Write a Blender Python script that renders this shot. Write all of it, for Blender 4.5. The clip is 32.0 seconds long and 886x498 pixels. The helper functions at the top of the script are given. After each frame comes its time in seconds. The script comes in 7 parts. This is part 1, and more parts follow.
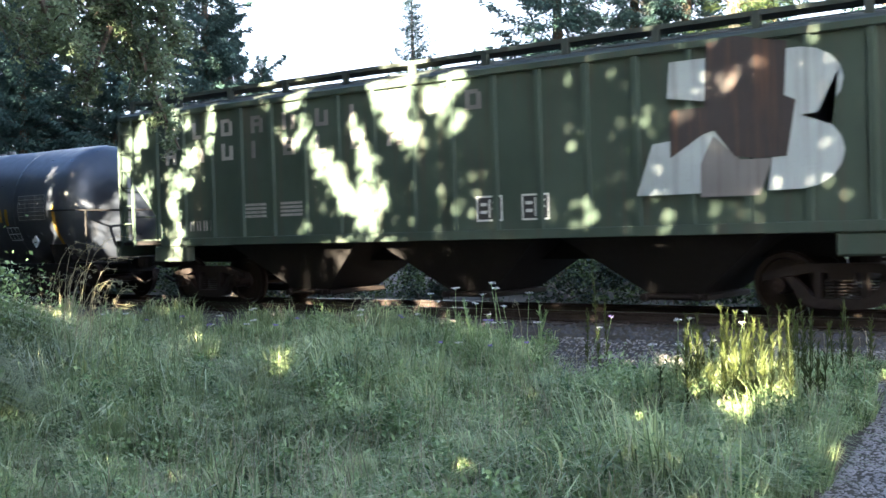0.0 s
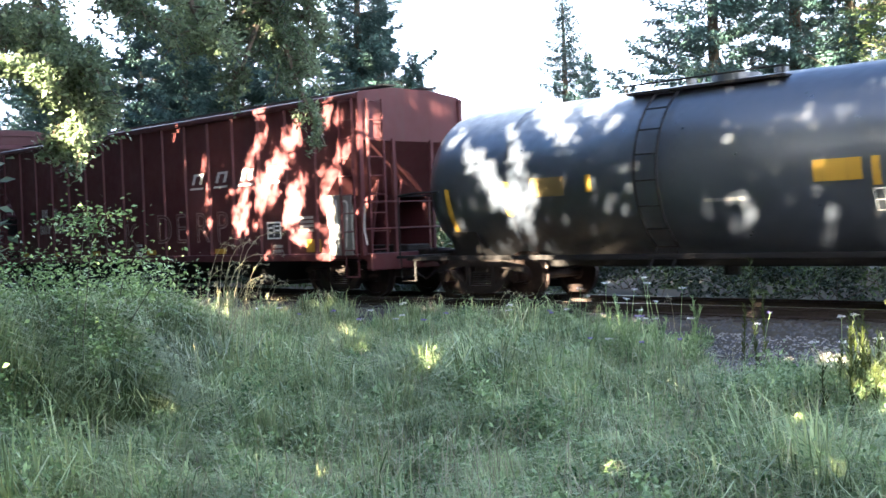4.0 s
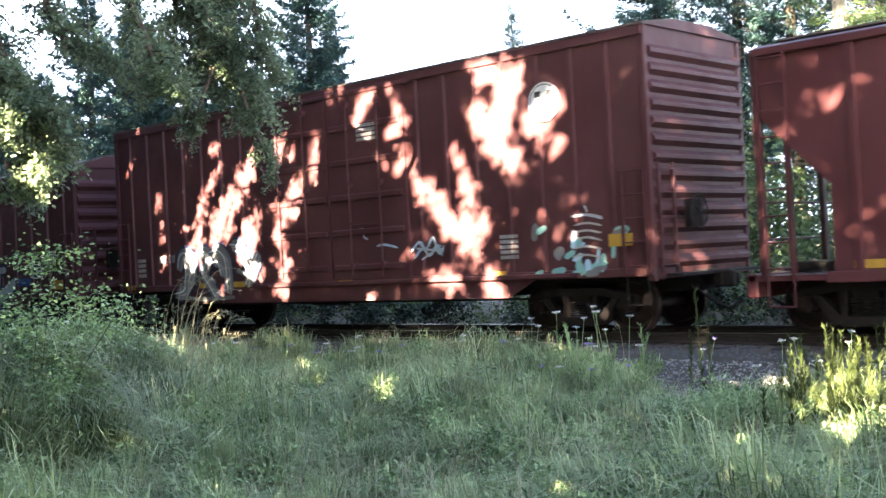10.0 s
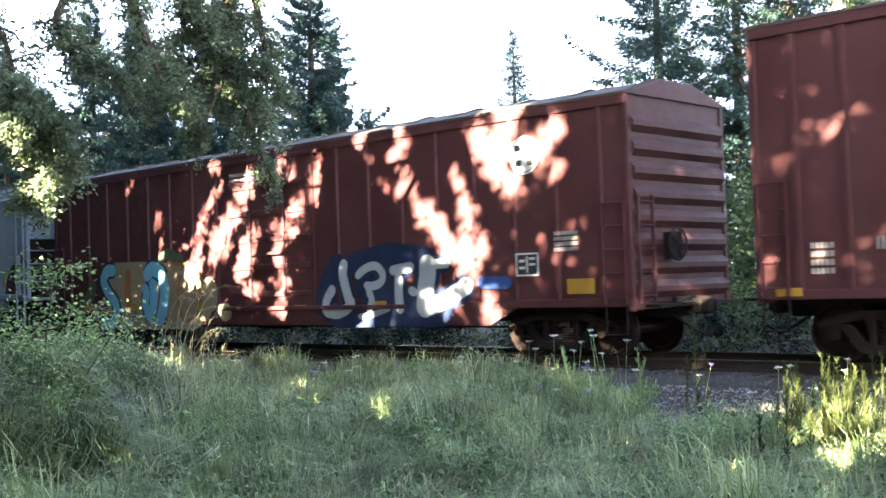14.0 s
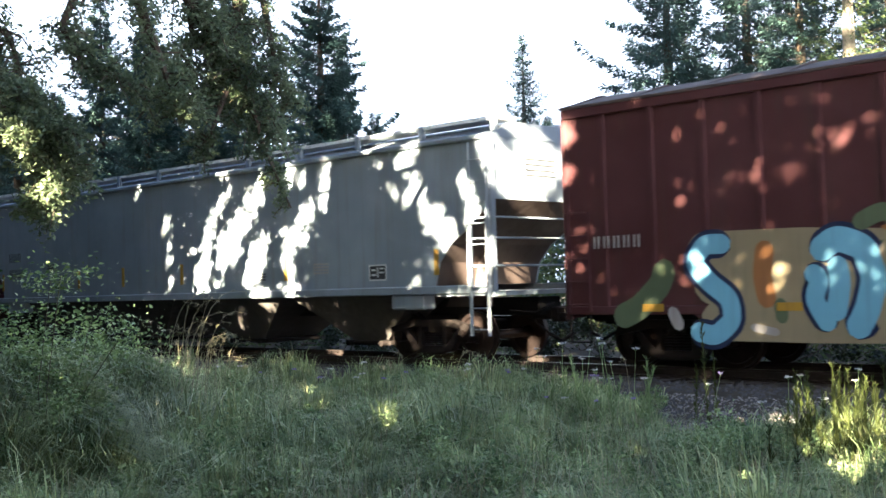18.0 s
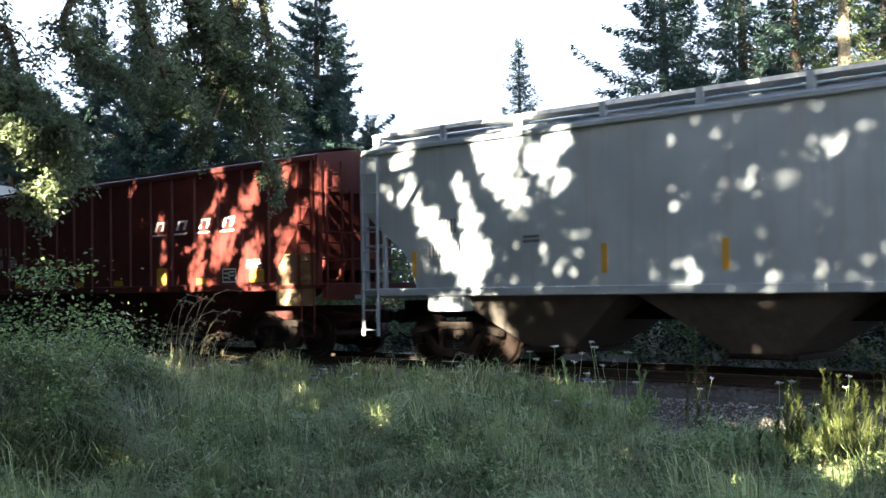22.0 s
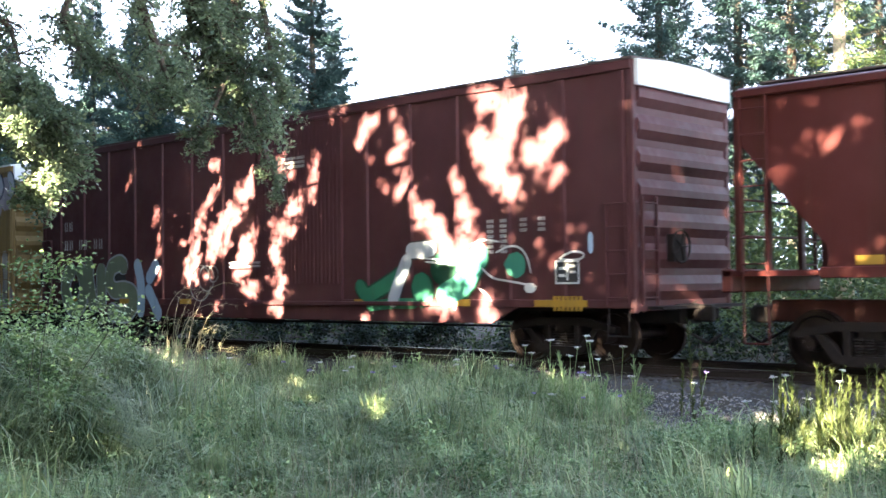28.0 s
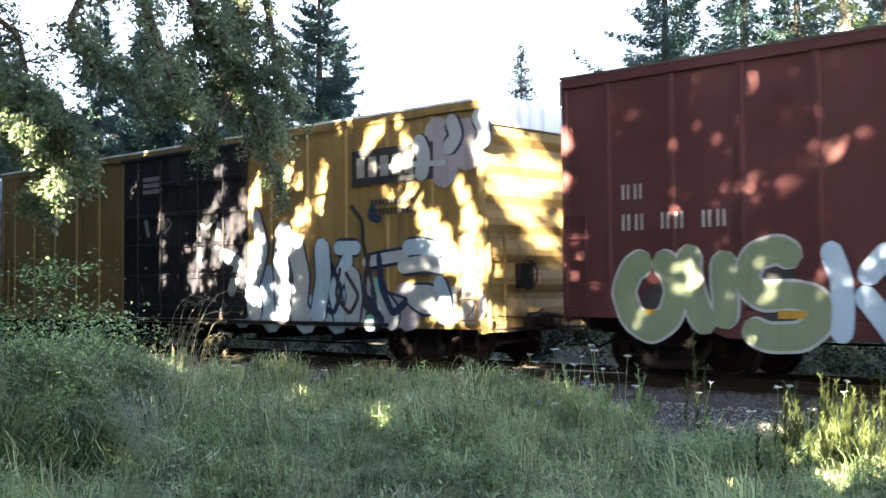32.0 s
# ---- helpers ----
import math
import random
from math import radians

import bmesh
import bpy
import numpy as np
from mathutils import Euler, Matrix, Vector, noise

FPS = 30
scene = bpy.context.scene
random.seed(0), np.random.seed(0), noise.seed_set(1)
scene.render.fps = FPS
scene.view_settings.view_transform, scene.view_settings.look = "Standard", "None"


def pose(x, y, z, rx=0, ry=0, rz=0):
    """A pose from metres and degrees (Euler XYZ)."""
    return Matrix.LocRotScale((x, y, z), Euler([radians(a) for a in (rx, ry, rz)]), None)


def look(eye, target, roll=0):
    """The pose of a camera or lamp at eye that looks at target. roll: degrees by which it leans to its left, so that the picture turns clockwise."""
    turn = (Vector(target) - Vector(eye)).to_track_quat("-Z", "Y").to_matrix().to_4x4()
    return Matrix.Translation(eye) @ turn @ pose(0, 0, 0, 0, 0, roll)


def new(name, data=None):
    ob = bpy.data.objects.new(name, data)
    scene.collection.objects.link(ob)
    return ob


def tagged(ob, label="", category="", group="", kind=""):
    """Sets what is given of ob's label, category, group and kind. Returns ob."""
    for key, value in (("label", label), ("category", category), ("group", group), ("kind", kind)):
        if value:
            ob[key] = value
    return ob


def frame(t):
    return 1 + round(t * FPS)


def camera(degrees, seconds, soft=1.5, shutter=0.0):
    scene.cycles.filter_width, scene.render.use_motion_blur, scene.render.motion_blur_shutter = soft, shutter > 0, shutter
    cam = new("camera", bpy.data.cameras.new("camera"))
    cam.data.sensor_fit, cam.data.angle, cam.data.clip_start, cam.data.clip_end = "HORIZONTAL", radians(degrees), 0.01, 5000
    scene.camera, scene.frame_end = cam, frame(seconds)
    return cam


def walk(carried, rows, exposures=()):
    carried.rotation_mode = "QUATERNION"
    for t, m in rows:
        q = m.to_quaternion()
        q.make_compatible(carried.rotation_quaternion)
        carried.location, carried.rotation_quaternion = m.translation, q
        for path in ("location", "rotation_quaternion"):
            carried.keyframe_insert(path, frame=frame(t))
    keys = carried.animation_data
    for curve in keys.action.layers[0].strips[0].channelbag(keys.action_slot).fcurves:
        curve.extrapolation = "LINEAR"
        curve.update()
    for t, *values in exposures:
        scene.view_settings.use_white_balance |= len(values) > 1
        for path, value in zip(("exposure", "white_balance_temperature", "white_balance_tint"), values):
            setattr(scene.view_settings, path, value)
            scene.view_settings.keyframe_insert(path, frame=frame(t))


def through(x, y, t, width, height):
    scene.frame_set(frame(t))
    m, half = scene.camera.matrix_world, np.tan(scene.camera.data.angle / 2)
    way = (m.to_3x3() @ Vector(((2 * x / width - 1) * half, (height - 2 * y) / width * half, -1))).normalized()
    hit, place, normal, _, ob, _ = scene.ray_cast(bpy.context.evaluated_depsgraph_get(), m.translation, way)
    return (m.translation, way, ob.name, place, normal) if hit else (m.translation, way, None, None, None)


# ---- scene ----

# ---- exposure ----
STOPS = 5.82
cam = camera(42.33, 32.0, soft=1.5, shutter=0.35)


def held(t, x, y, z, turn, tilt, lean):
    """A row of the camera's path: place, turn to the left of the track's normal, tilt upwards, lean."""
    return t, pose(x, y, z, 90 + tilt, 0, turn) @ pose(0, 0, 0, 0, 0, lean)


walk(cam, [
    held(0, -0.127, 0.056, 1.42, 37.97, -1.07, -1.72),
    held(0.5, -0.138, 0.07, 1.418, 37.95, -1.11, -1.89),
    held(1, -0.156, 0.085, 1.421, 38.52, -1.2, -1.85),
    held(1.5, -0.16, 0.093, 1.423, 41.59, -1.08, -1.71),
    held(2, -0.136, 0.067, 1.431, 44.47, -0.86, -1.65),
    held(2.5, -0.142, 0.08, 1.428, 44.94, -0.78, -1.43),
    held(3, -0.189, 0.087, 1.422, 44.49, -0.85, -1.72),
    held(3.5, -0.188, 0.149, 1.427, 45.14, -1.03, -1.94),
    held(5.5, -0.22, 0.238, 1.426, 45.92, -1.24, -2.3),
    held(6, -0.213, 0.238, 1.439, 43.98, -1.46, -2.51),
    held(6.5, -0.212, 0.23, 1.444, 41.04, -1.63, -2.61),
    held(7, -0.212, 0.222, 1.451, 39.47, -1.54, -2.2),
    held(7.5, -0.208, 0.221, 1.473, 39.79, -1.31, -1.83),
    held(8, -0.196, 0.218, 1.475, 40.43, -0.93, -1.55),
    held(8.5, -0.133, 0.165, 1.455, 41.73, -0.29, -2.11),
    held(9, -0.047, 0.077, 1.447, 42.39, 0.01, -2.57),
    held(9.5, 0.015, 0.02, 1.43, 42.9, 0.27, -2.9),
    held(10, 0.023, 0.016, 1.425, 43.29, 0.4, -3.02),
    held(10.5, 0.027, 0.01, 1.422, 43.3, 0.55, -2.91),
    held(11, 0.03, -0.006, 1.421, 43.17, 0.78, -2.57),
    held(11.5, 0.034, -0.019, 1.42, 43.09, 0.94, -2.28),
    held(12, 0.037, -0.025, 1.418, 43.07, 1.1, -2.2),
    held(12.5, 0.042, -0.035, 1.414, 43.05, 1.23, -2.17),
    held(13, 0.047, -0.038, 1.415, 43.1, 1.3, -2.09),
    held(13.5, 0.046, -0.049, 1.413, 43.02, 1.42, -2.03),
    held(14, 0.049, -0.045, 1.412, 43.11, 1.53, -1.99),
    held(14.5, 0.044, -0.041, 1.414, 43.16, 1.62, -1.9),
    held(16.5, 0.016, -0.006, 1.422, 43.45, 1.9, -1.67),
    held(17, 0.012, -0, 1.424, 43.51, 1.92, -1.65),
    held(17.5, 0.011, -0, 1.425, 43.53, 1.89, -1.66),
    held(18, 0.01, -0.003, 1.422, 43.51, 1.83, -1.64),
    held(18.5, 0.015, -0.005, 1.423, 43.53, 1.74, -1.65),
    held(19, 0.018, -0.011, 1.424, 43.5, 1.66, -1.64),
    held(19.5, 0.021, -0.016, 1.423, 43.45, 1.7, -1.54),
    held(20, 0.024, -0.021, 1.421, 43.42, 1.75, -1.43),
    held(20.5, 0.028, -0.025, 1.419, 43.34, 1.81, -1.26),
    held(21, 0.031, -0.027, 1.419, 43.3, 1.86, -1.12),
    held(21.5, 0.032, -0.033, 1.419, 43.24, 1.89, -0.98),
    held(22, 0.032, -0.034, 1.419, 43.2, 1.93, -0.88),
    held(22.5, 0.033, -0.036, 1.418, 43.17, 1.97, -0.8),
    held(23, 0.036, -0.031, 1.418, 43.18, 2.01, -0.84),
    held(23.5, 0.033, -0.045, 1.42, 43.04, 1.97, -0.72),
    held(24, 0.037, -0.043, 1.417, 43.08, 2.02, -0.75),
    held(24.5, 0.039, -0.048, 1.416, 43.03, 2.02, -0.74),
    held(25, 0.042, -0.05, 1.416, 43.01, 1.97, -0.77),
    held(25.5, 0.04, -0.056, 1.414, 42.95, 1.79, -0.71),
    held(27.5, 0.051, -0.069, 1.414, 43.03, 1.5, -0.79),
    held(28, 0.051, -0.086, 1.413, 42.93, 1.64, -0.68),
    held(28.5, 0.055, -0.078, 1.411, 43.06, 1.75, -0.68),
    held(29, 0.056, -0.08, 1.409, 43.07, 1.83, -0.64),
    held(29.5, 0.058, -0.085, 1.409, 43.09, 1.9, -0.56),
    held(30, 0.061, -0.088, 1.41, 43.14, 1.93, -0.5),
    held(30.5, 0.064, -0.088, 1.408, 43.18, 2, -0.48),
    held(31, 0.062, -0.094, 1.409, 43.15, 2.02, -0.35),
    held(31.5, 0.066, -0.094, 1.411, 43.17, 2.06, -0.36),
    held(32, 0.073, -0.09, 1.412, 43.23, 2.08, -0.42)
], exposures=[(t, STOPS + d, 5230, 10) for t, d in ((0, -0.15), (3, 0.15), (6, 0.3), (9, 0.2), (13, 0.12), (16, -0.05), (18.5, -0.86), (22, -1.11), (24, -0.1), (25.5, 0.15), (28, 0.15), (30, 0.05), (32, -0.25))])


# ---- sky and sun ----
SUN_SIDE, SUN_UP = radians(25), radians(19)  # towards +x from the camera's side of the track; above the horizon
TO_SUN = Vector((math.sin(SUN_SIDE) * math.cos(SUN_UP), -math.cos(SUN_SIDE) * math.cos(SUN_UP), math.sin(SUN_UP)))
world = bpy.data.worlds.new("evening_sky")
scene.world = world
world.use_nodes = True
sky = world.node_tree.nodes.new("ShaderNodeTexSky")
sky.sky_type = "NISHITA"
sky.sun_disc = False
sky.sun_elevation = SUN_UP
sky.sun_rotation = math.atan2(TO_SUN.x, TO_SUN.y)
sky.dust_density = 4.0
sky.air_density = 0.8
background = world.node_tree.nodes["Background"]
background.inputs["Strength"].default_value = 0.0165
world.node_tree.links.new(sky.outputs[0], background.inputs["Color"])
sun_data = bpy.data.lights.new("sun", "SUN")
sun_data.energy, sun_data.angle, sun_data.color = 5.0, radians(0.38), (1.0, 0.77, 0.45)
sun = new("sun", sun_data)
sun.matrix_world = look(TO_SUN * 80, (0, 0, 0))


def sky_glow():
    """A glowing white sheet for the overexposed sky, far beyond the firs."""
    m = bpy.data.materials.new("white_sky_glow")
    m.use_nodes = True
    nt = m.node_tree
    em = nt.nodes.new("ShaderNodeEmission")
    em.inputs["Color"].default_value = (0.97, 0.98, 1.0, 1)
    em.inputs["Strength"].default_value = 0.08
    nt.links.new(em.outputs[0], nt.nodes["Material Output"].inputs["Surface"])
    mesh = bpy.data.meshes.new("backdrop")
    n, r = 24, 1400.0
    vs, fs = [], []
    for i in range(n + 1):
        # carried further round to the right, to brighten the ends of the cars
        a = radians(-75 + 195 * i / n)
        vs += [(r * math.sin(a), r * math.cos(a), -20.0), (r * math.sin(a), r * math.cos(a), 900.0)]
    for i in range(n):
        fs.append((2 * i, 2 * i + 2, 2 * i + 3, 2 * i + 1))
    mesh.from_pydata(vs, [], fs)
    mesh.materials.append(m)
    tagged(new("backdrop", mesh), "glowing white sheet that stands for the bright sky beyond the trees", "sky", kind="structure")


sky_glow()


# ---- materials ----
def nodes_of(name):
    m = bpy.data.materials.new(name)
    m.use_nodes = True
    nt = m.node_tree
    return m, nt, nt.nodes["Principled BSDF"], nt.nodes, nt.links


def noise_ramp(nt, src, scale, lo, hi, detail=4, stretch=None):
    """A 0..1 factor out of noise in object space, with soft thresholds lo and hi."""
    n, l = nt.nodes, nt.links
    if stretch:
        mp = n.new("ShaderNodeMapping")
        mp.inputs["Scale"].default_value = stretch
        l.new(src, mp.inputs["Vector"])
        src = mp.outputs["Vector"]
    tex = n.new("ShaderNodeTexNoise")
    tex.inputs["Scale"].default_value = scale
    tex.inputs["Detail"].default_value = detail
    l.new(src, tex.inputs["Vector"])
    rm = n.new("ShaderNodeMapRange")
    rm.inputs["From Min"].default_value = lo
    rm.inputs["From Max"].default_value = hi
    l.new(tex.outputs["Fac"], rm.inputs["Value"])
    return rm.outputs["Result"], tex.outputs["Fac"]


def mixed(nt, fac, a, b):
    """Mix two colours (sockets or tuples) by a socket or number."""
    mx = nt.nodes.new("ShaderNodeMix")
    mx.data_type = "RGBA"
    for sock, v in ((mx.inputs[0], fac), (mx.inputs[6], a), (mx.inputs[7], b)):
        if isinstance(v, (int, float)):
            sock.default_value = v
        elif isinstance(v, tuple):
            sock.default_value = (*v, 1)
        else:
            nt.links.new(v, sock)
    return mx.outputs[2]


def bumped(nt, bsdf, height, strength, distance=0.01):
    b = nt.nodes.new("ShaderNodeBump")
    b.inputs["Strength"].default_value = strength
    b.inputs["Distance"].default_value = distance
    nt.links.new(height, b.inputs["Height"])
    nt.links.new(b.outputs["Normal"], bsdf.inputs["Normal"])


def coat(name, colour, rough=0.5, dirt=(0.06, 0.045, 0.035), dirt_amount=0.5, fade=0.25, metal=0.0, gloss=0.14):
    """Weathered paint on steel: faded patches, vertical rain streaks, fine grain, small dents."""
    m, nt, bsdf, n, l = nodes_of(name)
    src = n.new("ShaderNodeTexCoord").outputs["Object"]
    big, _ = noise_ramp(nt, src, 0.7, 0.35, 0.7, 3)
    light = tuple(min(1, c * (1 + fade) + 0.006) for c in colour)
    col = mixed(nt, big, colour, light)
    streak, _ = noise_ramp(nt, src, 1.0, 0.5, 0.78, 5, (7, 7, 0.45))
    mul = n.new("ShaderNodeMath")
    mul.operation = "MULTIPLY"
    mul.inputs[1].default_value = dirt_amount
    l.new(streak, mul.inputs[0])
    col = mixed(nt, mul.outputs[0], col, dirt)
    grain, gf = noise_ramp(nt, src, 38, 0.62, 0.8, 6)
    mul2 = n.new("ShaderNodeMath")
    mul2.operation = "MULTIPLY"
    mul2.inputs[1].default_value = dirt_amount * 0.8
    l.new(grain, mul2.inputs[0])
    col = mixed(nt, mul2.outputs[0], col, dirt)
    l.new(col, bsdf.inputs["Base Color"])
    rr, _ = noise_ramp(nt, src, 5, 0.2, 0.8, 4)
    rm = n.new("ShaderNodeMapRange")
    rm.inputs["To Min"].default_value = max(0.15, rough - 0.12)
    rm.inputs["To Max"].default_value = min(1, rough + 0.15)
    l.new(rr, rm.inputs["Value"])
    l.new(rm.outputs["Result"], bsdf.inputs["Roughness"])
    bsdf.inputs["Metallic"].default_value = metal
    bsdf.inputs["Specular IOR Level"].default_value = gloss
    dent, df = noise_ramp(nt, src, 1.6, 0.2, 0.8, 3)
    bumped(nt, bsdf, dent, 0.25, 0.03)
    return m


def plain(name, colour, rough=0.7, scale=20, var=0.35, metal=0.0, bump=0.3):
    """A rough surface with two scales of mottling."""
    m, nt, bsdf, n, l = nodes_of(name)
    src = n.new("ShaderNodeTexCoord").outputs["Object"]
    a, af = noise_ramp(nt, src, scale, 0.3, 0.75, 6)
    b, _ = noise_ramp(nt, src, scale * 0.12, 0.3, 0.7, 3)
    col = mixed(nt, a, tuple(c * (1 - var) for c in colour), tuple(min(1, c * (1 + var)) for c in colour))
    dim = mixed(nt, b, col, tuple(c * (1 - var * 0.6) for c in colour))
    l.new(dim, bsdf.inputs["Base Color"])
    bsdf.inputs["Roughness"].default_value = rough
    bsdf.inputs["Metallic"].default_value = metal
    bsdf.inputs["Specular IOR Level"].default_value = 0.2
    bumped(nt, bsdf, af, bump, 0.02)
    return m


def leafy(name, dark, light, through=0.35, rough=0.55, dry=None, rare=1.0):
    """Leaves and blades: each island its own tone, with light passing through."""
    m, nt, bsdf, n, l = nodes_of(name)
    isl = n.new("ShaderNodeNewGeometry").outputs["Random Per Island"]
    tone = n.new("ShaderNodeMath")
    tone.operation = "POWER"
    tone.inputs[1].default_value = rare
    l.new(isl, tone.inputs[0])
    col = mixed(nt, tone.outputs[0], dark, light)
    if dry:
        gt = n.new("ShaderNodeMapRange")
        gt.inputs["From Min"].default_value = dry[1]
        gt.inputs["From Max"].default_value = dry[1] + 0.02
        src = n.new("ShaderNodeMath")
        src.operation = "FRACT"
        m3 = n.new("ShaderNodeMath")
        m3.operation = "MULTIPLY"
        m3.inputs[1].default_value = 37.31
        l.new(isl, m3.inputs[0])
        l.new(m3.outputs[0], src.inputs[0])
        l.new(src.outputs[0], gt.inputs["Value"])
        col = mixed(nt, gt.outputs["Result"], col, dry[0])
    obj = n.new("ShaderNodeTexCoord").outputs["Object"]
    patch, _ = noise_ramp(nt, obj, 1.3, 0.38, 0.62, 3)
    clump, _ = noise_ramp(nt, obj, 5.5, 0.36, 0.66, 2)
    patchy = mixed(nt, 0.4, mixed(nt, 0.36, col, mixed(nt, clump, dark, light)), mixed(nt, patch, dark, light))
    l.new(patchy, bsdf.inputs["Base Color"])
    bsdf.inputs["Roughness"].default_value = rough
    bsdf.inputs["Specular IOR Level"].default_value = 0.3
    tl = n.new("ShaderNodeBsdfTranslucent")
    l.new(patchy, tl.inputs["Color"])
    ms = n.new("ShaderNodeMixShader")
    ms.inputs[0].default_value = through
    l.new(bsdf.outputs[0], ms.inputs[1])
    l.new(tl.outputs[0], ms.inputs[2])
    l.new(ms.outputs[0], n["Material Output"].inputs["Surface"])
    return m


GREEN = coat("green_paint", (0.036, 0.05, 0.038), 0.5, dirt_amount=0.55)
TANK = coat("black_tank_paint", (0.017, 0.02, 0.028), 0.36, (0.04, 0.035, 0.03), 0.3, gloss=0.9)
FADEDYELLOW = coat("faded_yellow_paint", (0.07, 0.05, 0.018), 0.6)
STENCILGREY = coat("grey_stencil_paint", (0.12, 0.115, 0.11), 0.6)
RED = coat("oxide_red_paint", (0.054, 0.0162, 0.017), 0.5, (0.05, 0.03, 0.025), 0.45)
RED2 = coat("mineral_red_paint", (0.05, 0.0112, 0.0092), 0.5, (0.06, 0.03, 0.02), 0.4)
BROWN = coat("boxcar_brown_paint", (0.052, 0.0188, 0.0195), 0.5, (0.05, 0.03, 0.025), 0.5)
GREY = coat("light_grey_paint", (0.185, 0.21, 0.235), 0.42, (0.16, 0.14, 0.12), 0.4)
YELLOW = coat("yellow_paint", (0.17, 0.115, 0.04), 0.55, (0.07, 0.05, 0.03), 0.75)
BLACKDOOR = coat("black_door_paint", (0.009, 0.009, 0.012), 0.5)
PALE = coat("galvanised_roof", (0.62, 0.62, 0.6), 0.4, (0.2, 0.17, 0.14), 0.5)
ROOFDARK = coat("dark_roof_paint", (0.06, 0.045, 0.04), 0.7)
WHITE = coat("white_lettering_paint", (0.43, 0.43, 0.41), 0.6, (0.2, 0.15, 0.12), 0.35)
DULLWHITE = coat("faded_white_paint", (0.25, 0.235, 0.22), 0.6, (0.15, 0.1, 0.08), 0.5)
BLACKPAINT = coat("black_lettering_paint", (0.025, 0.025, 0.025), 0.6)
YELLOWMARK = coat("yellow_marking_paint", (0.28, 0.165, 0.02), 0.55, (0.1, 0.06, 0.03), 0.4)
FRAME = plain("dirty_black_underframe", (0.010, 0.0085, 0.008), 0.8, 9, 0.4)
REDFRAME = plain("dusty_red_underframe", (0.05, 0.017, 0.014), 0.8, 7, 0.4)
IRON = plain("rusty_cast_steel", (0.017, 0.0125, 0.0105), 0.75, 14, 0.45, 0.2)
TREAD = plain("worn_wheel_steel", (0.03, 0.021, 0.018), 0.5, 12, 0.4, 0.7)
RAILTOP = plain("polished_rail_head", (0.55, 0.53, 0.5), 0.25, 30, 0.15, 1.0, 0.05)
EMBLEM = coat("weathered_white_emblem_paint", (0.27, 0.3, 0.3), 0.5, dirt_amount=0.45)
RAILSIDE = plain("rusty_rail_side", (0.024, 0.017, 0.014), 0.85, 25, 0.4)
TIE = plain("creosote_timber", (0.05, 0.042, 0.037), 0.85, 11, 0.45)
# bed stones coloured darker than the spill, for the shade beneath the train
SHADESTONE = plain("shade_dark_ballast", (0.085, 0.08, 0.078), 0.9, 16, 0.45)
PALESTONE = plain("pale_crushed_stone", (0.25, 0.23, 0.21), 0.9, 16, 0.35)
SOIL = plain("dry_soil", (0.06, 0.05, 0.035), 0.95, 6, 0.4)
GRAVEL = plain("grey_gravel", (0.3, 0.27, 0.25), 0.95, 30, 0.45)
BARK = plain("furrowed_bark", (0.09, 0.07, 0.05), 0.9, 14, 0.5, 0, 0.8)
PALEBARK = plain("pale_bark", (0.3, 0.25, 0.17), 0.9, 12, 0.4, 0, 0.6)
G_BLUE = coat("light_blue_spray_paint", (0.14, 0.3, 0.4), 0.5, dirt_amount=0.2)
G_ORANGE = coat("orange_brown_spray_paint", (0.22, 0.1, 0.035), 0.55, dirt_amount=0.3)
G_TAN = coat("tan_spray_paint", (0.2, 0.165, 0.1), 0.55, dirt_amount=0.25)
G_GREEN = coat("green_spray_paint", (0.03, 0.115, 0.06), 0.5, dirt_amount=0.2)
G_MINT = coat("mint_spray_paint", (0.16, 0.28, 0.25), 0.5, dirt_amount=0.25)
G_NAVY = coat("navy_spray_paint", (0.012, 0.018, 0.045), 0.5, dirt_amount=0.2)
G_SILVER = coat("silver_spray_paint", (0.26, 0.275, 0.29), 0.4, dirt_amount=0.25)
G_OLIVE = coat("pale_olive_spray_paint", (0.14, 0.165, 0.105), 0.5, dirt_amount=0.25)
BLADE = leafy("grass_blades", (0.034, 0.066, 0.016), (0.62, 0.7, 0.33), 0.3, 0.45, ((0.5, 0.42, 0.2), 0.92), 2.4)
STRAW = leafy("dry_straw", (0.24, 0.21, 0.12), (0.4, 0.36, 0.23), 0.3, 0.6)
WEED = leafy("weed_leaves", (0.03, 0.042, 0.01), (0.075, 0.09, 0.02), 0.45, 0.5)
HERB = leafy("low_herb_leaves", (0.03, 0.075, 0.018), (0.48, 0.6, 0.27), 0.3, 0.36, rare=2.1)
BRAMBLE = leafy("bramble_leaves", (0.03, 0.072, 0.022), (0.42, 0.54, 0.2), 0.25, 0.34, rare=2.0)
LEAF = leafy("broad_tree_leaves", (0.028, 0.047, 0.022), (0.3, 0.36, 0.2), 0.42, 0.34, rare=1.6)
NEEDLE = leafy("fir_needles", (0.02, 0.048, 0.042), (0.07, 0.115, 0.095), 0.18, 0.6)
FARLEAF = leafy("far_bush_leaves", (0.03, 0.06, 0.02), (0.13, 0.16, 0.05), 0.4, 0.5)
# near-black leaves: the shade seen under the cars is put into their colour
SHADELEAF = leafy("shade_dark_shrub_leaves", (0.008, 0.016, 0.007), (0.04, 0.05, 0.018), 0.25, 0.5)
PETAL = leafy("white_petals", (0.6, 0.58, 0.55), (0.75, 0.72, 0.7), 0.3, 0.6)
VIOLET = leafy("violet_petals", (0.2, 0.14, 0.4), (0.35, 0.26, 0.55), 0.3, 0.6)
RUSTY = coat("dark_repaint", (0.034, 0.03, 0.029), 0.7, (0.16, 0.075, 0.035), 0.45)
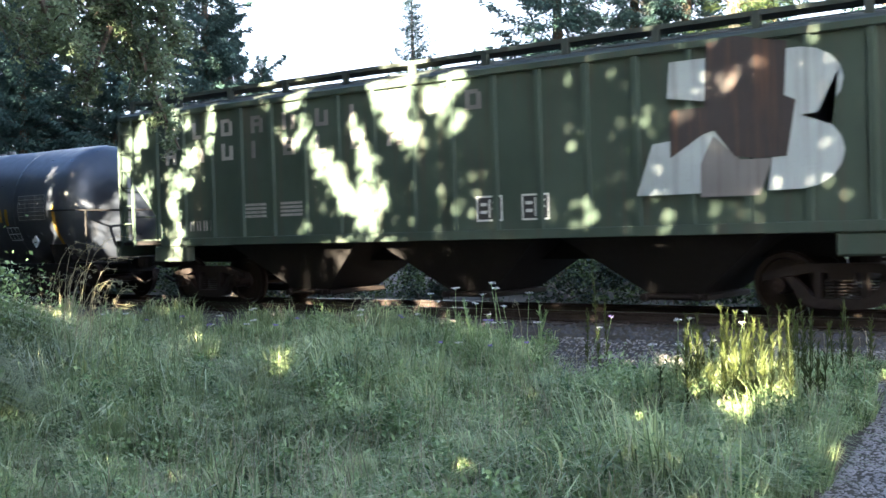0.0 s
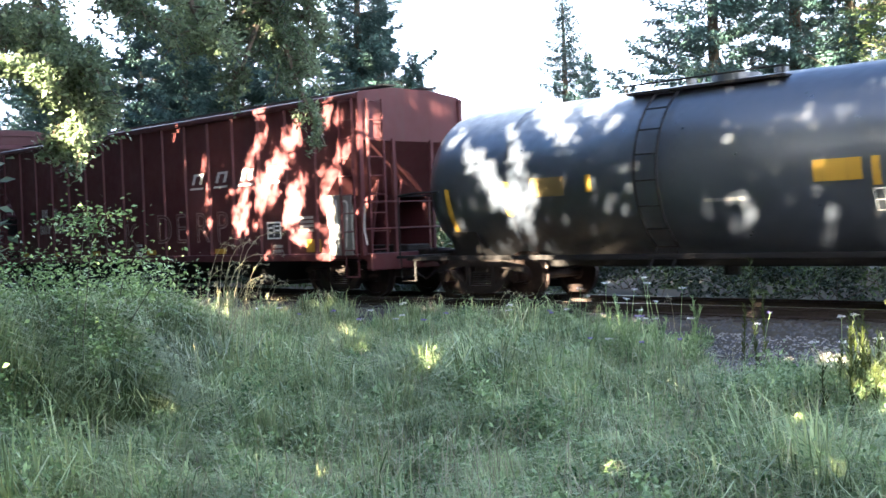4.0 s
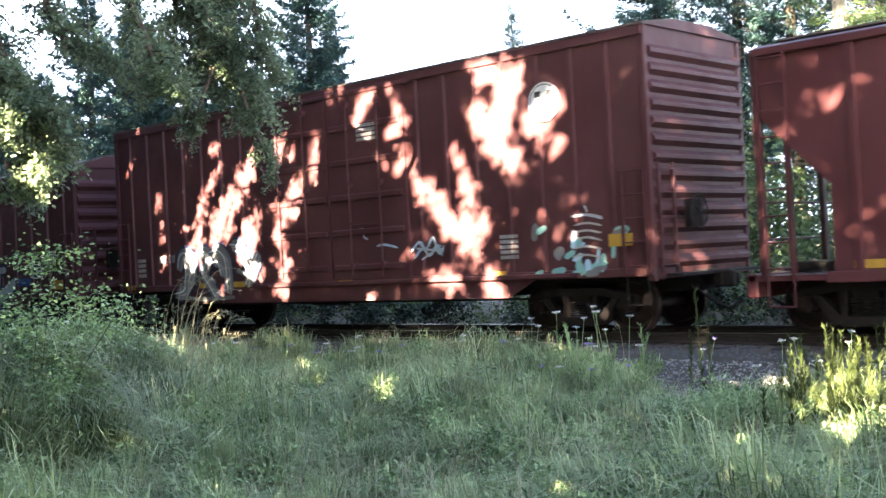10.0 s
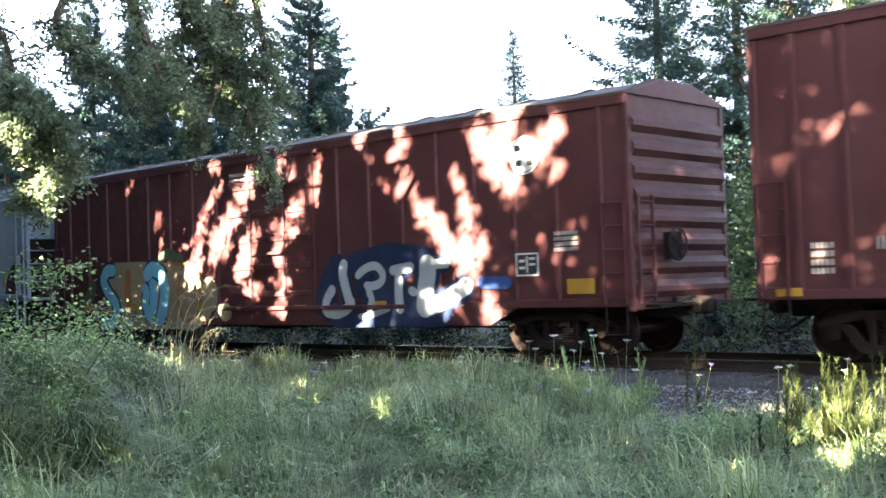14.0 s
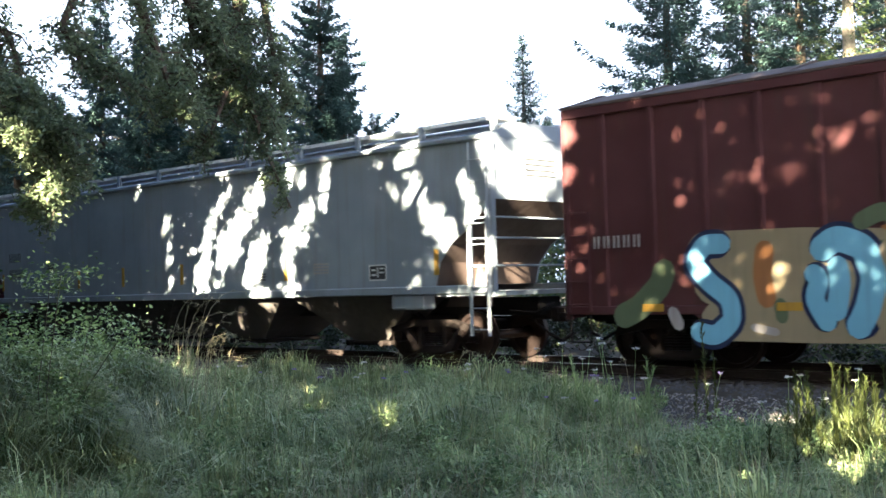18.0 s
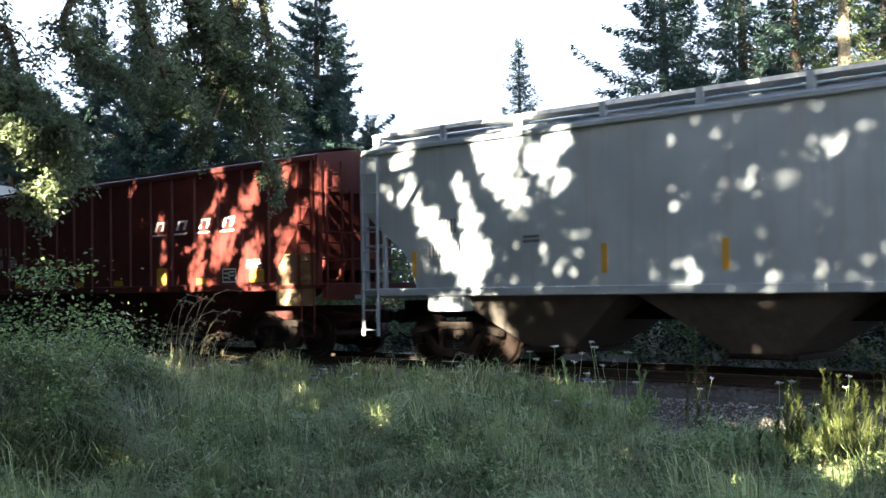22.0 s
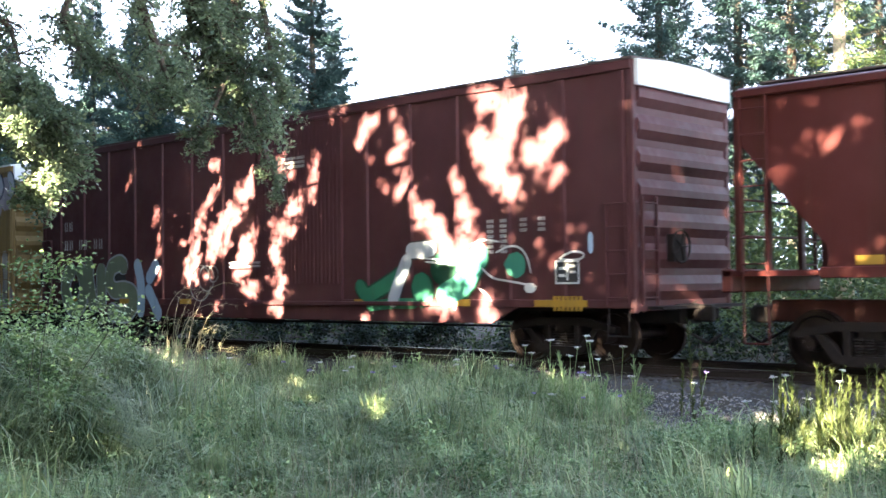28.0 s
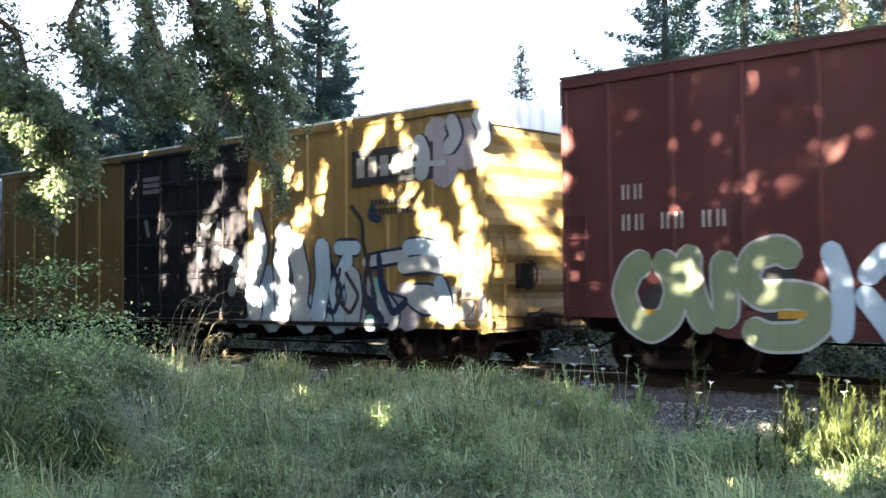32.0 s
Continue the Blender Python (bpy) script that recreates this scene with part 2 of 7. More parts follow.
GHOST = coat("ghosted_white_paint", (0.17, 0.115, 0.105), 0.6, (0.08, 0.03, 0.025), 0.6)
PANELGREY = coat("grey_panel_paint", (0.13, 0.125, 0.12), 0.6)
G_PALEBLUE = coat("pale_blue_spray_paint", (0.27, 0.34, 0.42), 0.5, dirt_amount=0.25)
G_TANPANEL = coat("tan_repaint", (0.12, 0.085, 0.05), 0.6, (0.05, 0.015, 0.01), 0.8)
# shadow under the hopper ends, and dirt, both put into this brown
SLOPE = coat("shaded_dirty_slope", (0.05, 0.036, 0.03), 0.7, (0.03, 0.02, 0.016), 0.5)
ROOFGREEN = coat("dark_green_roof_paint", (0.03, 0.037, 0.031), 0.6)
G_ROYAL = coat("blue_spray_paint", (0.03, 0.055, 0.16), 0.5, dirt_amount=0.2)
G_SEA = coat("sea_green_spray_paint", (0.05, 0.17, 0.11), 0.5, dirt_amount=0.25)
G_LILAC = coat("grey_lilac_spray_paint", (0.22, 0.2, 0.22), 0.55, dirt_amount=0.35)
G_DKGREEN = coat("dark_green_spray_paint", (0.012, 0.04, 0.02), 0.5, dirt_amount=0.25)
G_OLIVEDK = coat("dull_green_spray_paint", (0.07, 0.09, 0.05), 0.55, dirt_amount=0.3)


# ---- mesh helpers ----
def link_mesh(name, mesh, material, parent=None, label=""):
    mesh.materials.clear()
    mesh.materials.append(material)
    ob = new(name, mesh)
    if parent:
        ob.parent = parent
    if label:
        ob["label"] = label
    return ob


def part(name, bm, material, parent=None, label="", smooth=False):
    mesh = bpy.data.meshes.new(name)
    bm.normal_update()
    bm.to_mesh(mesh)
    bm.free()
    if smooth:
        mesh.polygons.foreach_set("use_smooth", [True] * len(mesh.polygons))
    return link_mesh(name, mesh, material, parent, label)


def again(ob, x, y, z, rz=0, label=""):
    """A further piece on the same mesh, under the same parent."""
    o = new(ob.name.split(".")[0], ob.data)
    o.parent = ob.parent
    o.matrix_basis = pose(x, y, z, 0, 0, rz)
    if label:
        o["label"] = label
    return o


def thing(name, label, category, group="", kind=""):
    return tagged(new(name), label, category, group, kind)


def arrays(name, V, F, material, parent=None, label="", smooth=False):
    """A mesh straight from arrays: V (n, 3), F (m, k)."""
    V, F = np.asarray(V, np.float32), np.asarray(F, np.int32)
    mesh = bpy.data.meshes.new(name)
    mesh.vertices.add(len(V))
    mesh.vertices.foreach_set("co", V.ravel())
    mesh.loops.add(F.size)
    mesh.loops.foreach_set("vertex_index", F.ravel())
    mesh.polygons.add(len(F))
    mesh.polygons.foreach_set("loop_start", np.arange(0, F.size, F.shape[1], dtype=np.int32))
    mesh.update(calc_edges=True)
    if smooth:
        mesh.polygons.foreach_set("use_smooth", [True] * len(F))
    return link_mesh(name, mesh, material, parent, label)


def box(bm, x0, x1, y0, y1, z0, z1, bevel=0.0):
    m = Matrix.LocRotScale(((x0 + x1) / 2, (y0 + y1) / 2, (z0 + z1) / 2), None, (abs(x1 - x0), abs(y1 - y0), abs(z1 - z0)))
    made = bmesh.ops.create_cube(bm, size=1, matrix=m)["verts"]
    if bevel:
        edges = list({e for v in made for e in v.link_edges})
        bmesh.ops.bevel(bm, geom=edges, offset=bevel, segments=1, affect="EDGES")
    return bm


def boxes(*rows, bevel=0.0):
    bm = bmesh.new()
    for r in rows:
        box(bm, *r, bevel=bevel)
    return bm


def tube(bm, a, b, r0, r1=None, n=8):
    """A round bar from a to b."""
    a, b = Vector(a), Vector(b)
    q = (b - a).to_track_quat("Z", "Y").to_matrix().to_4x4()
    m = Matrix.Translation((a + b) / 2) @ q
    bmesh.ops.create_cone(bm, cap_ends=True, segments=n, radius1=r0, radius2=r0 if r1 is None else r1, depth=(b - a).length, matrix=m)
    return bm


def bar(bm, pts, r, n=6):
    for a, b in zip(pts, pts[1:]):
        tube(bm, a, b, r, n=n)
    return bm


def prism(bm, outline, axis, lo, hi):
    """A closed outline of 2-D points pushed along an axis (0 x, 1 y, 2 z) from lo to hi."""
    def at(p, w):
        v = list(p)
        v.insert(axis, w)
        return bm.verts.new(v)
    A, B = [at(p, lo) for p in outline], [at(p, hi) for p in outline]
    faces = [bm.faces.new(A), bm.faces.new(B[::-1])]
    k = len(A)
    faces += [bm.faces.new((A[i], B[i], B[(i + 1) % k], A[(i + 1) % k])) for i in range(k)]
    bmesh.ops.recalc_face_normals(bm, faces=faces)
    return bm


def lettering(text, size, x, z, y, material, parent, name="lettering", fat=0.0, shear=0.0, stretch=1.0, label="", thick=0.002, gap=1.0):
    """Flat writing on a side that faces -y; x is its left end, z its foot."""
    cu = bpy.data.curves.new("writing", "FONT")
    cu.body, cu.size, cu.offset, cu.shear, cu.extrude, cu.space_character = text, size, fat, shear, thick, gap
    cu.resolution_u = 3
    tmp = bpy.data.objects.new("writing", cu)
    mesh = bpy.data.meshes.new_from_object(tmp)
    bpy.data.objects.remove(tmp)
    mesh.transform(Matrix.Diagonal((stretch, 1, 1, 1)))
    mesh.transform(pose(x, y, z, 90, 0, 0))
    return link_mesh(name, mesh, material, parent, label)


# ---- ground and track ----
def lie(x, y):
    """The height of the ground."""
    x, y = np.asarray(x, float), np.asarray(y, float)
    z = -0.36 + 0.05 * np.sin(x * 0.7 + 1.0) * np.sin(y * 0.9)
    z = z + 0.3 * np.exp(-((x + 15.5) ** 2 / 14 + (y - 7.0) ** 2 / 9))
    bed = np.clip((y - 12.9) / 1.5, 0, 1) * np.clip((21.2 - y) / 1.5, 0, 1)
    z = z * (1 - bed) + -0.2 * bed
    far = np.clip((y - 22) / 20, 0, 1)
    return z - 0.3 * far


def ground_sheet():
    def steps(lo, hi, fine, far):
        mid = np.arange(lo, hi, fine)
        out = hi + (far - hi) * np.linspace(0, 1, 14)[1:] ** 2.2
        low = lo - (far + lo) * np.linspace(0, 1, 14)[1:] ** 2.2
        return np.concatenate([low[::-1], mid, [hi], out])
    xs, ys = steps(-40.0, 14.0, 0.35, 900.0), steps(-4.0, 24.0, 0.3, 900.0)
    X, Y = np.meshgrid(xs, ys)
    V = np.stack([X, Y, lie(X, Y)], -1).reshape(-1, 3)
    n = len(xs)
    i = (np.arange(len(ys) - 1)[:, None] * n + np.arange(n - 1)[None]).ravel()
    ob = arrays("ground", V, np.stack([i, i + 1, i + n + 1, i + n], -1), SOIL, smooth=True)
    tagged(ob, "flat dry ground with soil between the grass", "ground", kind="structure")


ground_sheet()


def scatter_stones(name, label, count, region, size, mat, seed, lift=0.0):
    """Loose stones: squashed, jittered octahedra and cubes in one mesh."""
    rng = np.random.default_rng(seed)
    P = region(rng, count)
    base = np.array([(1, 0, 0), (0, 1, 0), (-1, 0, 0), (0, -1, 0), (0, 0, 1), (0.5, 0.5, 0.6), (-0.5, -0.4, 0.7)], float)
    F0 = np.array([(0, 1, 5), (5, 1, 4), (0, 5, 4), (1, 2, 4), (2, 6, 4), (2, 3, 6), (3, 4, 6), (3, 0, 4)])
    s = rng.uniform(0.6, 1.4, (len(P), 1, 1)) * size
    a = rng.uniform(0, 6.28, len(P))
    c, si = np.cos(a), np.sin(a)
    V = base[None] * rng.uniform(0.7, 1.25, (len(P), 7, 3)) * s
    V = np.stack([V[..., 0] * c[:, None] - V[..., 1] * si[:, None], V[..., 0] * si[:, None] + V[..., 1] * c[:, None], V[..., 2] * 0.75], -1)
    V += P[:, None]
    F = (F0[None] + 7 * np.arange(len(P))[:, None, None]).reshape(-1, 3)
    return tagged(arrays(name, V.reshape(-1, 3), F, mat), label, name.replace("_", " "), kind="stuff")


def bed_region(rng, n):
    x = rng.uniform(-44, 6, n)
    y = rng.uniform(12.4, 19.6, n)
    return np.stack([x, y, lie(x, y) - 0.005], -1)


def patch_region(rng, n):
    x = rng.uniform(-11.0, 0, n)
    y = rng.uniform(10.9, 14.2, n)
    return np.stack([x, y, lie(x, y) - 0.005], -1)


def path_region(rng, n):
    y = rng.uniform(5.5, 13, n)
    x = -2.95 - 0.2 * (y - 8.74) + np.abs(rng.normal(0, 1.3, n)) - 0.1
    return np.stack([x, y, lie(x, y) - 0.004], -1)


scatter_stones("ballast", "grey crushed stone ballast round the sleepers", 20000, bed_region, 0.042, SHADESTONE, 1)
scatter_stones("ballast_spill", "grey stones spilled beside the track", 11000, patch_region, 0.021, PALESTONE, 2)
scatter_stones("path_gravel", "fine grey gravel of the footpath", 14000, path_region, 0.016, GRAVEL, 3)


def path_sheet():
    ys = np.arange(4.0, 13.2, 0.3)
    V, F = [], []
    for k, y in enumerate(ys):
        x0 = -2.35 - 0.28 * (y - 7.5) + 0.08 * math.sin(y * 3.1)
        for x in (x0, x0 + 1.5, x0 + 3.2):
            V.append((x, y, float(lie(x, y)) + 0.006))
    for k in range(len(ys) - 1):
        for j in range(2):
            a = 3 * k + j
            F.append((a, a + 1, a + 4, a + 3))
    tagged(arrays("path", V, F, GRAVEL), "grey gravel footpath beside the grass", "path", kind="structure")


path_sheet()


def track():
    tr = thing("railway_track", "steel rails on dark wooden sleepers", "railway track", kind="structure")
    prof = [(-0.07, -0.17), (0.07, -0.17), (0.07, -0.155), (0.012, -0.135), (0.012, -0.045), (0.036, -0.036), (0.036, -0.004), (0.028, 0.0), (-0.028, 0.0), (-0.036, -0.004), (-0.036, -0.036), (-0.012, -0.045), (-0.012, -0.135), (-0.07, -0.155)]
    for s in (-1, 1):
        bm = bmesh.new()
        prism(bm, [(TRACK_Y0 + s * 0.7535 + a, b) for a, b in prof], 0, -260, 160)
        rail = part("rail", bm, RAILSIDE, tr, "rusty steel rail")
        bm = boxes((-260, 160, TRACK_Y0 + s * 0.7535 - 0.027, TRACK_Y0 + s * 0.7535 + 0.027, 0.0, 0.002))
        part("rail_head", bm, RAILTOP, rail, "polished running surface")
    tie = bmesh.new()
    box(tie, -0.115, 0.115, -1.3, 1.3, -0.36, -0.172, 0.012)
    first = part("sleeper", tie, TIE, tr)
    plate = boxes((-0.09, 0.09, -0.9, -0.6, -0.172, -0.158), (-0.09, 0.09, 0.6, 0.9, -0.172, -0.158))
    pl = part("tie_plate", plate, RAILSIDE, tr)
    rng = random.Random(4)
    for i in range(120):
        x = -50 + i * 0.5 + rng.uniform(-0.03, 0.03)
        if i == 0:
            first.location = (x, TRACK_Y0, 0)
            pl.location = (x, TRACK_Y0, 0)
        else:
            again(first, x, TRACK_Y0 + rng.uniform(-0.04, 0.04), 0, rng.uniform(-1.2, 1.2))
            again(pl, x, TRACK_Y0, 0)


TRACK_Y0 = 16.84
track()


# ---- the train ----
TRACK_Y = 16.84
WHEEL_R = 0.457
CARS, WHEELS = [], []


def wheel_mesh():
    bm = bmesh.new()
    for side in (-1, 1):
        prof = [(0.10, -0.09), (0.13, -0.09), (0.15, -0.03), (0.37, -0.02), (0.39, -0.065), (0.457, -0.065), (0.457, 0.03), (0.487, 0.05), (0.487, 0.075), (0.39, 0.075), (0.37, 0.03), (0.15, 0.03), (0.12, 0.07)]
        rings = []
        n = 24
        for r, w in prof:
            y = side * (0.75 - w)
            rings.append([bm.verts.new((r * math.cos(a), y, r * math.sin(a))) for a in (2 * math.pi * i / n for i in range(n))])
        for a, b in zip(rings, rings[1:]):
            for i in range(n):
                bm.faces.new((a[i], a[(i + 1) % n], b[(i + 1) % n], b[i]))
        # bearing cap outside the wheel, with its three bolts
        tube(bm, (0, side * 0.8, 0), (0, side * 1.12, 0), 0.115, n=14)
        for k in range(3):
            a = k * 2.0944
            tube(bm, (0.06 * math.cos(a), side * 1.12, 0.06 * math.sin(a)), (0.06 * math.cos(a), side * 1.14, 0.06 * math.sin(a)), 0.02, n=6)
    tube(bm, (0, -0.8, 0), (0, 0.8, 0), 0.09, n=12)
    bmesh.ops.recalc_face_normals(bm, faces=bm.faces)
    mesh = bpy.data.meshes.new("wheelset")
    bm.to_mesh(mesh)
    bm.free()
    return mesh


def truck_mesh():
    bm = bmesh.new()
    for side in (-1, 1):
        y0, y1 = side * 0.93, side * 1.09
        prism(bm, [(-1.12, 0.52), (-1.12, 0.62), (-0.98, 0.66), (-0.5, 0.77), (0.5, 0.77), (0.98, 0.66), (1.12, 0.62), (1.12, 0.52), (0.8, 0.58), (0.45, 0.64), (-0.45, 0.64), (-0.8, 0.58)], 1, y0, y1)
        prism(bm, [(-0.8, 0.58), (-0.66, 0.58), (-0.36, 0.28), (0.36, 0.28), (0.66, 0.58), (0.8, 0.58), (0.5, 0.18), (0.3, 0.14), (-0.3, 0.14), (-0.5, 0.18)], 1, y0, y1)
        for x in (-0.36, 0.28):
            box(bm, x, x + 0.09, y0, y1, 0.27, 0.66)
        for x in (-0.17, 0.0, 0.17):  # spring nest
            for k in range(6):
                tube(bm, (x, side * 1.0, 0.29 + k * 0.045), (x, side * 1.0, 0.312 + k * 0.045), 0.075, n=8)
    box(bm, -0.2, 0.2, -1.02, 1.02, 0.5, 0.72, 0.03)
    box(bm, -0.62, -0.55, -0.9, 0.9, 0.36, 0.44)
    box(bm, 0.55, 0.62, -0.9, 0.9, 0.36, 0.44)
    tube(bm, (0, 0, 0.7), (0, 0, 0.86), 0.22, n=14)
    bmesh.ops.recalc_face_normals(bm, faces=bm.faces)
    mesh = bpy.data.meshes.new("truck")
    bm.to_mesh(mesh)
    bm.free()
    return mesh


def coupler_mesh():
    bm = boxes((-0.55, 0.05, -0.11, 0.11, 0.74, 0.92), (0.0, 0.2, -0.2, 0.2, 0.7, 0.98), (0.16, 0.36, -0.18, -0.02, 0.7, 0.98), (0.16, 0.3, 0.1, 0.2, 0.74, 0.94), bevel=0.03)
    bar(bm, [(-0.3, -0.3, 0.72), (0.1, -0.38, 0.5), (0.35, -0.3, 0.36), (0.5, -0.15, 0.5)], 0.028, 7)
    bar(bm, [(-0.05, -1.3, 0.95), (-0.02, -0.6, 0.9), (0.1, -0.2, 1.05)], 0.014)
    mesh = bpy.data.meshes.new("coupler")
    bm.to_mesh(mesh)
    bm.free()
    return mesh


WHEEL_MESH, TRUCK_MESH, COUPLER_MESH = wheel_mesh(), truck_mesh(), coupler_mesh()


def railcar(name, label, category, centre, half, inset=1.75, sill=0.8, frame_mat=None):
    """An empty car at its place in the train, with its running gear and couplers."""
    frame_mat = frame_mat or FRAME
    car = thing(name, label, category, "cars of the freight train")
    CARS.append((car, centre))
    for x in (-half + inset, half - inset):
        tr = link_mesh("truck", TRUCK_MESH, IRON, car, "rusty cast steel truck frame")
        tr.location = (x, 0, 0)
        for dx in (-0.89, 0.89):
            w = link_mesh("wheelset", WHEEL_MESH, TREAD, tr, "worn steel wheelset")
            w.location = (dx, 0, WHEEL_R)
            WHEELS.append((w, dx))
    for s in (-1, 1):
        c = link_mesh("coupler", COUPLER_MESH, IRON, car, "rusty knuckle coupler with air hose")
        c.matrix_basis = pose(s * (half + 0.25), 0, 0, 0, 0, 0 if s > 0 else 180)
    part("centre_sill", boxes((-half - 0.1, half + 0.1, -0.33, 0.33, sill - 0.12, sill + 0.22), bevel=0.02), frame_mat, car)
    return car


def ladder(car, x, y, z0, z1, mat, wide=0.42, along="x", step=0.38, name="ladder"):
    """Two rails and rungs; along x on a side, along y on an end."""
    bm = bmesh.new()
    if along == "x":
        for dx in (0, wide):
            box(bm, x + dx - 0.022, x + dx + 0.022, y - 0.05, y, z0, z1)
        z = z0 + 0.12
        while z < z1:
            tube(bm, (x, y - 0.05, z), (x + wide, y - 0.05, z), 0.013, n=6)
            z += step
    else:
        for dy in (0, wide):
            box(bm, x, x + 0.05, y + dy - 0.022, y + dy + 0.022, z0, z1)
        z = z0 + 0.12
        while z < z1:
            tube(bm, (x + 0.04, y, z), (x + 0.04, y + wide, z), 0.013, n=6)
            z += step
    return part(name, bm, mat, car)


def stirrup(car, x, y, z0, z1, mat, wide=0.4):
    bm = bmesh.new()
    bar(bm, [(x, y, z1), (x, y, z0), (x + wide, y, z0), (x + wide, y, z1)], 0.016)
    return part("sill_step", bm, mat, car)


def marks(car, x, z, y, mat, rows, name="stencil", label=""):
    """Writing too small to read, as bars: rows of (width, height) downwards, in groups of short dashes."""
    for wide, high in rows:
        bm = bmesh.new()
        a = x
        while a < x + wide:
            b = min(x + wide, a + high * 0.62)
            box(bm, a, b, y - 0.004, y, z - high, z)
            a = b + high * 0.28
        part(name, bm, mat, car, label)
        z -= high * 1.5


def digits(car, x, z, y, mat, count, high, gap=0.35, wide=0.62, pause=()):
    """A car number as plain bars: two uprights to each figure."""
    for k in range(count):
        w = high * wide
        part("number_bar", boxes((x, x + w * 0.28, y - 0.004, y, z, z + high), (x + w * 0.66, x + w * 0.94, y - 0.004, y, z, z + high)), mat, car)
        x += high * (wide + gap) + (high * 0.9 if k in pause else 0)


def frame_mark(car, x, z, y, wide, high, back=None):
    """The small framed inspection stencil."""
    bm = bmesh.new()
    t = 0.03
    for r in ((x, x + wide, z, z + t), (x, x + wide, z + high - t, z + high), (x, x + t, z, z + high), (x + wide - t, x + wide, z, z + high), (x + wide * 0.47, x + wide * 0.53, z + 0.06, z + high - 0.06), (x + wide * 0.15, x + wide * 0.4, z + high * 0.3, z + high * 0.42), (x + wide * 0.15, x + wide * 0.4, z + high * 0.6, z + high * 0.72), (x + wide * 0.6, x + wide * 0.85, z + high * 0.45, z + high * 0.55), (x + wide * 0.6, x + wide * 0.85, z + high * 0.7, z + high * 0.8)):
        box(bm, r[0], r[1], y - 0.008, y - 0.004, r[2], r[3])
    part("inspection_stencil", bm, WHITE, car, "white framed stencil")
    part("stencil_ground", boxes((x, x + wide, y - 0.004, y, z, z + high)), back or BLACKPAINT, car)


def dashes(car, xs, z, y, wide=0.45, high=0.1, mat=None):
    first = part("reflector_stripe", boxes((-wide / 2, wide / 2, y - 0.005, y, z, z + high)), mat or YELLOWMARK, car, "yellow reflector stripe")
    first.location.x = xs[0]
    for x in xs[1:]:
        again(first, x, 0, 0)


def posts(car, xs, y, z0, z1, mat, wide=0.12, proud=0.045, name="side_post"):
    """Side posts, each of them a pressed channel."""
    bm = bmesh.new()
    prism(bm, [(-wide / 2, 0), (-wide * 0.34, -proud), (wide * 0.34, -proud), (wide / 2, 0)], 2, z0, z1)
    first = part(name, bm, mat, car)
    first.location = (xs[0], y, 0)
    for x in xs[1:]:
        again(first, x, y, 0)
    back = bmesh.new()
    prism(back, [(-wide / 2, 0), (-wide * 0.34, proud), (wide * 0.34, proud), (wide / 2, 0)], 2, z0, z1)
    far = part(name, back, mat, car)
    far.location = (xs[0], -y, 0)
    for x in xs[1:]:
        again(far, x, -y, 0)


def word_blocks(car, x, z, y, mat, n, high, pitch, slant=0.3, rule=True):
    """A wordmark as plain slanted shapes, each over a rule."""
    for k in range(n):
        a = x + k * pitch
        w = pitch * 0.42
        bm = bmesh.new()
        lift, t = 0.36 * high, 0.26 * w
        for b in (a, a + w - t):
            prism(bm, [(b + slant * lift, z + lift), (b + t + slant * lift, z + lift), (b + t + slant * high * 1.6, z + high * 1.1), (b + slant * high * 1.6, z + high * 1.1)], 1, y - 0.004, y)
        prism(bm, [(a + t + slant * high, z + high * 0.95), (a + w - t + slant * high * 1.1, z + high * 0.95), (a + w - t + slant * high * 1.6, z + high * 1.1), (a + t + slant * high * 1.5, z + high * 1.1)], 1, y - 0.004, y)
        if rule:
            prism(bm, [(a - 0.06, z), (a + w + 0.08, z), (a + w + 0.12, z + 0.14 * high), (a - 0.02, z + 0.14 * high)], 1, y - 0.004, y)
        part("wordmark", bm, mat, car)


def roundel(car, x, z, y, r, mat, inner):
    bm = bmesh.new()
    tube(bm, (x, y - 0.004, z), (x, y, z), r, n=32)
    part("round_emblem", bm, mat, car, "white round emblem")
    bm = bmesh.new()
    for sx in (-1, 1):
        for sz in (-1, 1):
            box(bm, x + sx * r * 0.38 - r * 0.2, x + sx * r * 0.38 + r * 0.2, y - 0.008, y - 0.004, z + sz * r * 0.4 - r * 0.16, z + sz * r * 0.4 + r * 0.16)
    for k in range(32):
        a, b = 2 * math.pi * k / 32, 2 * math.pi * (k + 0.92) / 32
        vs = [bm.verts.new((x + q * r * math.cos(w), y - 0.007, z + q * r * math.sin(w))) for q, w in ((0.86, a), (0.92, a), (0.92, b), (0.86, b))]
        bm.faces.new(vs)
    part("emblem_inlay", bm, inner, car)


